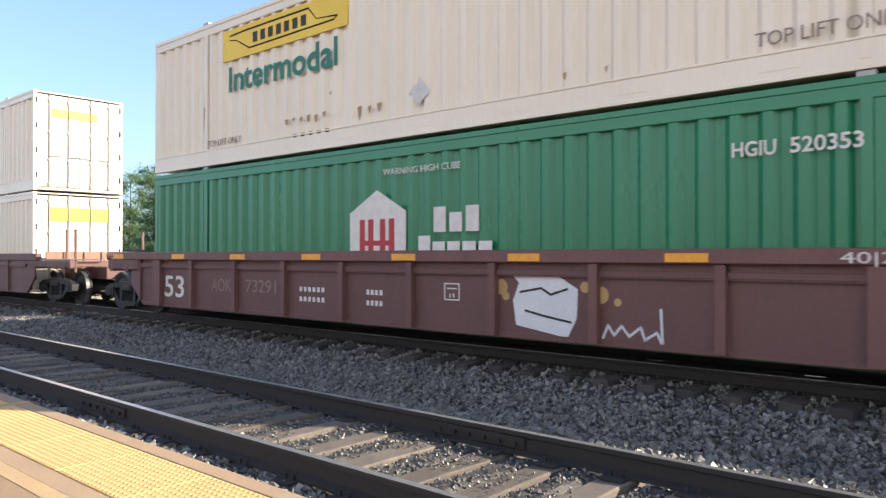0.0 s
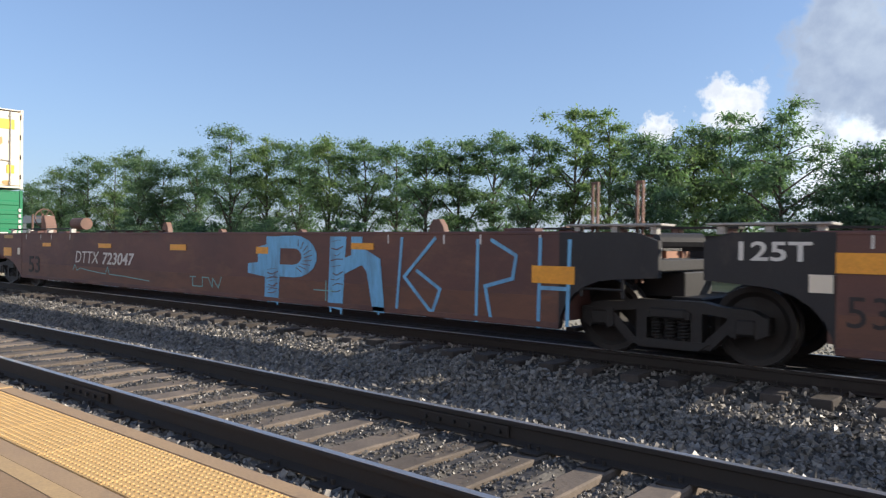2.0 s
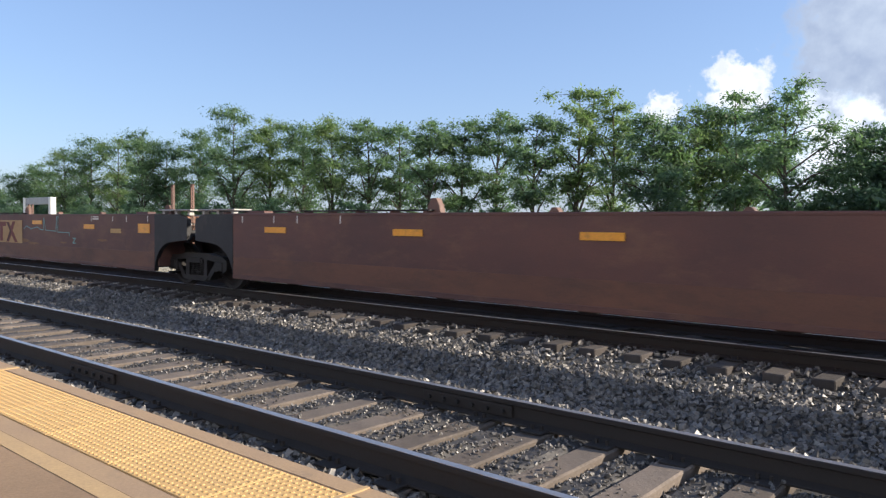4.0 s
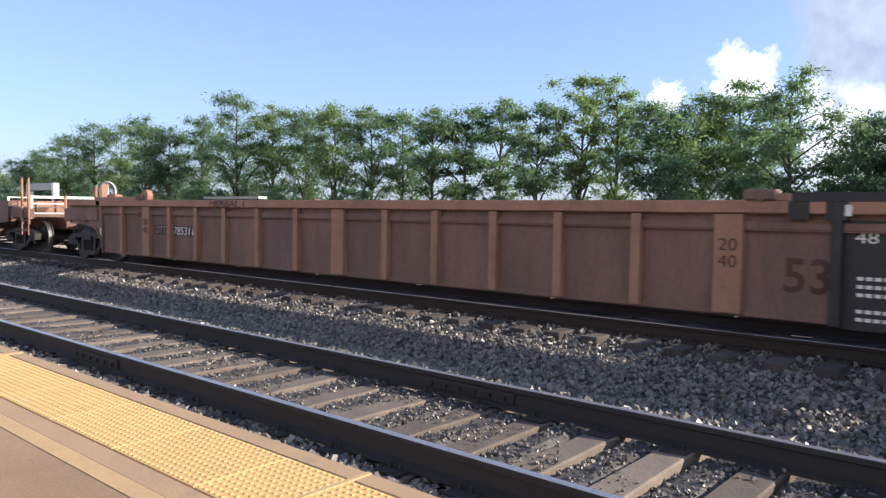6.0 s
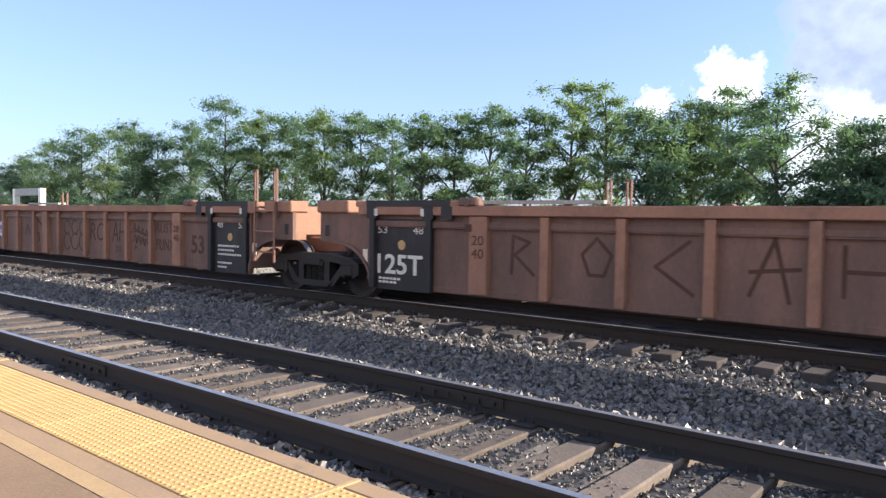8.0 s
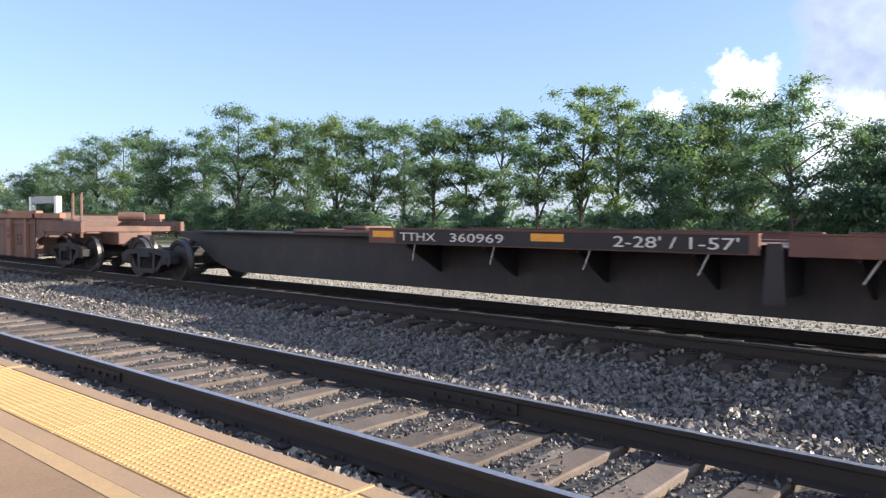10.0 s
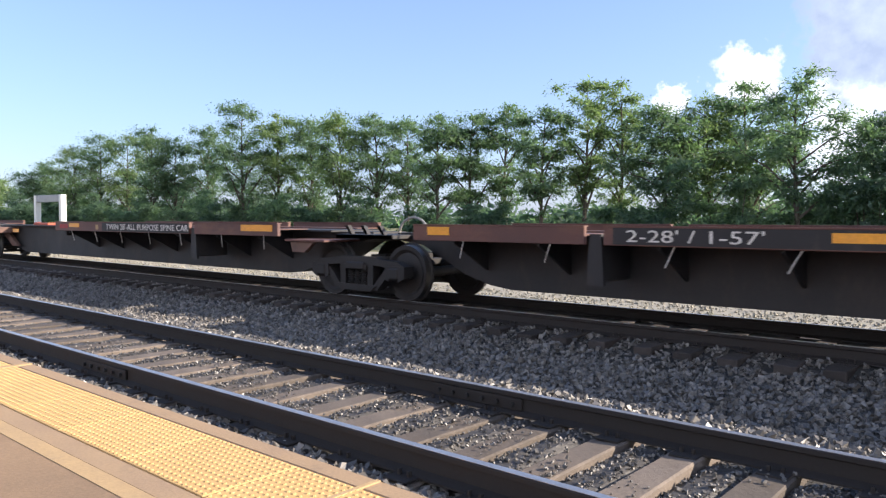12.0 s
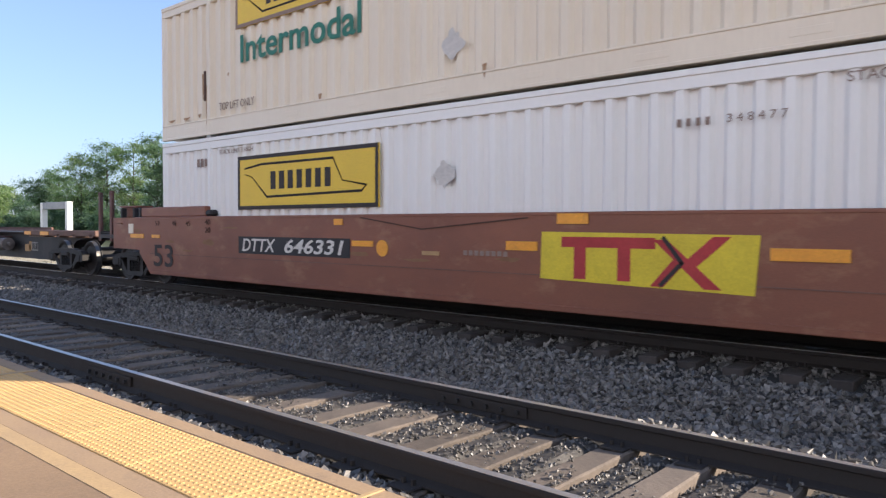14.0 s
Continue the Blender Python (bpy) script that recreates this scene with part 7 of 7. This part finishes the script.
# ---- trees beyond the train ----
def leaves(name, centres, radii, per, mat, parent, rng, leaf=0.2, droop=0.5, flat=0.6):
    """Narrow leaf fronds round the clump centres, one mesh."""
    n = per * len(centres)
    c = np.repeat(centres, per, axis=0)
    r = np.repeat(radii, per)
    d = rng.normal(size=(n, 3)); d /= np.linalg.norm(d, axis=1)[:, None]
    p = c + d * (r * np.abs(rng.normal(0, 0.68, n)).clip(0, 1.2))[:, None] * [1.12, 1.12, flat]
    out = d * [1, 1, 0.35] + rng.normal(0, 0.45, (n, 3))
    out[:, 2] -= droop * rng.uniform(0, 1, n)
    out /= np.linalg.norm(out, axis=1)[:, None]
    side = np.cross(out, rng.normal(0, 0.7, (n, 3)) + [0, 0, 1]); side /= np.linalg.norm(side, axis=1)[:, None]
    ln = leaf * rng.lognormal(0, 0.3, n)
    w = ln * rng.uniform(0.30, 0.5, n)
    q = np.stack([p, p + out * (ln * 0.45)[:, None] + side * (w / 2)[:, None], p + out * ln[:, None], p + out * (ln * 0.45)[:, None] - side * (w / 2)[:, None]], 1)
    me = bpy.data.meshes.new(name)
    me.from_pydata(q.reshape(-1, 3).tolist(), [], np.arange(n * 4).reshape(n, 4).tolist())
    me.materials.append(M[mat])
    return part(name, me, mat, parent, "uneven crown of narrow green leaves")


def tree(x, y, height, spread, seed, mat="leaf", bare=0.35, clumps=26, per=150, leaf=0.19, label="leafy green tree in a row behind the tracks", fill=1.0, lean=0.0, flat=0.62):
    rng = np.random.default_rng(seed)
    t = thing("tree", label, "tree", pose(x, y, -0.62), "trees behind the tracks")
    height += 0.62
    bm = B()
    r0 = 0.011 * height + 0.05
    pts = []
    for k in range(9):
        u = k / 8
        pts.append((lean * u * u + 0.25 * math.sin(seed + 3 * u), 0.25 * math.cos(seed * 1.7 + 2.5 * u), height * 0.93 * u))
    for k in range(8):
        rod(bm, pts[k], pts[k + 1], r0 * (1 - k / 8.6), 7, r0 * (1 - (k + 1) / 8.6))
    centres, radii = [], []
    limbs = max(6, clumps // 2)
    for k in range(limbs):
        u = bare + (0.95 - bare) * (k + rng.uniform(0, 0.8)) / limbs
        i = min(7, int(u * 8)); f = u * 8 - i
        base = np.array(pts[i]) * (1 - f) + np.array(pts[i + 1]) * f
        a = k * 2.4 + rng.uniform(-0.4, 0.4)
        wid = spread * (0.55 + 0.6 * math.sin(math.pi * min(1, (u - bare) / (1 - bare) * 0.75 + 0.2))) * rng.uniform(0.6, 1.1)
        tip = base + np.array([math.cos(a) * wid, math.sin(a) * wid * 0.8, rng.uniform(0.08, 0.42) * height * (1.1 - u)])
        tip[2] = min(tip[2], height * 0.97)
        mid = (base + tip) / 2 + np.array([0, 0, 0.25])
        rr = r0 * (1 - u) * 0.55 + 0.02
        rod(bm, base, mid, rr, 5, rr * 0.7); rod(bm, mid, tip, rr * 0.7, 5, 0.012)
        for q in range(3):
            s = rng.uniform(0.35, 1.05)
            centres.append(base * (1 - s) + tip * s + rng.normal(0, 0.35, 3) * [1, 1, 0.5]); radii.append(rng.uniform(0.6, 1.25) * (0.62 + spread * 0.17) * fill)
    centres.append(np.array(pts[8])); radii.append(0.7 * fill)
    for k in range(7):       # creepers on the trunk
        i = rng.integers(1, 6)
        centres.append(np.array(pts[i]) + rng.normal(0, 0.3, 3)); radii.append(rng.uniform(0.35, 0.7))
    part("trunk", bm, "bark", t, "thin grey trunk with limbs")
    leaves("crown", np.array(centres), np.array(radii), per, mat, t, rng, leaf, flat=flat)
    return t


def shrub(x, y, height, spread, seed, mat="leaf_dark", per=200):
    rng = np.random.default_rng(seed)
    t = thing("shrub", "dense dark green undergrowth under the trees", "shrub", pose(x, y, -0.62), "undergrowth")
    bm = B()
    n = int(10 + spread * 6)
    c = np.stack([rng.uniform(-spread, spread, n), rng.uniform(-0.9, 0.9, n), np.abs(rng.normal(0.45, 0.28, n)).clip(0.08, 1.05) * height], 1)
    for k in range(5):
        rod(bm, (c[k][0] * 0.6, c[k][1], 0), tuple(c[k]), 0.05, 5, 0.01)
    part("stems", bm, "bark", t)
    leaves("foliage", c, rng.uniform(0.5, 1.0, n), per, mat, t, rng, 0.26)
    return t


# x over y of the row, slope of the top, half width, kind
ROW = [(-2.78, 0.170, 3.2, "d"), (-2.62, 0.205, 3.4, "n"), (-2.45, 0.235, 3.4, "l"), (-2.26, 0.250, 3.6, "n"), (-2.08, 0.245, 3.2, "l"), (-1.93, 0.246, 2.6, "n"), (-1.80, 0.225, 2.8, "d"),
       (-1.64, 0.235, 2.8, "n"), (-1.50, 0.262, 3.0, "n"), (-1.37, 0.238, 2.8, "l"), (-1.26, 0.228, 2.4, "n"), (-1.17, 0.230, 2.4, "l"), (-1.06, 0.215, 2.6, "t"), (-0.97, 0.212, 2.4, "t"), (-0.89, 0.200, 2.4, "t"),
       (-0.81, 0.205, 2.2, "t"), (-0.735, 0.205, 2.0, "t"), (-0.665, 0.196, 2.0, "t"), (-0.59, 0.204, 2.0, "s"), (-0.535, 0.202, 1.7, "s"), (-0.47, 0.180, 2.6, "n"), (-0.405, 0.178, 2.4, "y"), (-0.35, 0.188, 2.4, "t"), (-0.285, 0.182, 2.6, "t"),
       (-0.175, 0.128, 2.6, "d"), (-0.10, 0.150, 3.0, "n"), (-0.02, 0.16, 3.0, "n"), (0.07, 0.15, 3.2, "n"), (0.17, 0.16, 3.2, "d"), (0.28, 0.15, 3.0, "n")]
for i, (u, top, half, kind) in enumerate(ROW):
    y = 44.0 + 2.2 * math.sin(i * 2.1)
    h = EYE[2] + top * y * {8: 1.08, 3: 1.06, 5: 1.06, 18: 1.08, 19: 1.06, 23: 1.02, 22: 1.0}.get(i, (0.99 if i < 13 else 0.955) + 0.04 * math.sin(i * 3.7))
    k = {"n": dict(mat="leaf", bare=0.12, clumps=42, per=300, flat=0.72), "d": dict(mat="leaf_dark", bare=0.08, clumps=42, per=300, flat=0.72), "l": dict(mat="leaf_light", bare=0.14, clumps=40, per=300, flat=0.68), "y": dict(mat="leaf_light", bare=0.26, clumps=34, per=260),
         "t": dict(mat="leaf", bare=0.20, clumps=38, per=230, fill=0.78, flat=0.6), "s": dict(mat="leaf_light", bare=0.18, clumps=36, per=220, fill=0.7, flat=0.65)}[kind]
    tree(u * y, y, h, half, 11 + i * 7, **k)
for i in range(10):      # a second row, further back, closes the gaps low down
    u = -2.9 + i * 0.2 if i < 8 else -0.35 + (i - 8) * 0.15
    tree(u * 52, 52 + (i % 3), 7.5 + 1.5 * math.sin(i * 1.9), 3.4, 301 + i, mat="leaf_dark", bare=0.1, clumps=36, per=170)
for i in range(8):       # far bright trees at the end of the row
    tree(-190 - i * 7.5, 58 + 5 * math.sin(i * 1.3), 10 + 1.5 * math.sin(i * 2.2), 5.5, 501 + i, mat="leaf_light", bare=0.1, clumps=30, per=110, leaf=0.7, label="sunlit pale green tree far along the line")
for i in range(42):
    u = -3.0 + i * 0.08
    if -1.1 < u < -0.55 and i % 2:
        continue
    shrub(u * 42, 41.5 + 1.2 * math.sin(i * 1.7), (2.6 + 1.5 * abs(math.sin(i * 2.3))) * (0.85 if -1.15 < u < -0.5 else 1.15), 2.2, 701 + i, "leaf" if i % 4 == 1 else "leaf_dark")

# far woods, low behind the row
rng_w = np.random.default_rng(77)
woods_c = np.stack([np.linspace(-420, 160, 320), rng_w.uniform(95, 120, 320), rng_w.uniform(0.5, 5.0, 320)], 1)
gap = (woods_c[:, 0] / woods_c[:, 1] > -1.15) & (woods_c[:, 0] / woods_c[:, 1] < -0.45)
woods_c[gap, 2] *= 0.6          # lower where the sky shows between the trunks
woods = thing("far_woods", "low band of distant dark green woods", "woods", pose(0, 0, -0.6), kind="stuff")
leaves("foliage", woods_c, rng_w.uniform(2.0, 3.6, 320), 90, "leaf_dark", woods, rng_w, 1.6)

# white frame beyond the tracks
fr = thing("metal_frame", "white steel portal frame standing before the far trees", "frame", pose(-89.5, 34.0, -0.62))
for x0 in (-3.55, 3.55):
    bm = B(); box(bm, x0 - 0.30, x0 + 0.30, -0.3, 0.3, 0, 4.55, 0.04)
    part("post", bm, "white_metal", fr, "white steel post")
bm = B(); box(bm, -3.25, 3.25, -0.25, 0.25, 3.75, 4.55, 0.04)
part("beam", bm, "grey_metal", fr, "grey panel between the posts")


# ---- movement ----
def motions():
    """The whole train goes by at one pace; each wheelset turns with it."""
    for ob, x in MOVERS:
        z = ob.location.z
        walk(ob, [(t, pose(x - gone(t), TRACK_Y, z)) for t in TIMES])
    frames = [k / 30 for k in range(421)]
    turns = [(t, -math.degrees(gone(t) / 0.457)) for t in frames]
    for w, x in WHEELSETS:
        walk(w, [(t, pose(x, 0, 0.457, 0, a % 360, 0)) for t, a in turns])


motions()
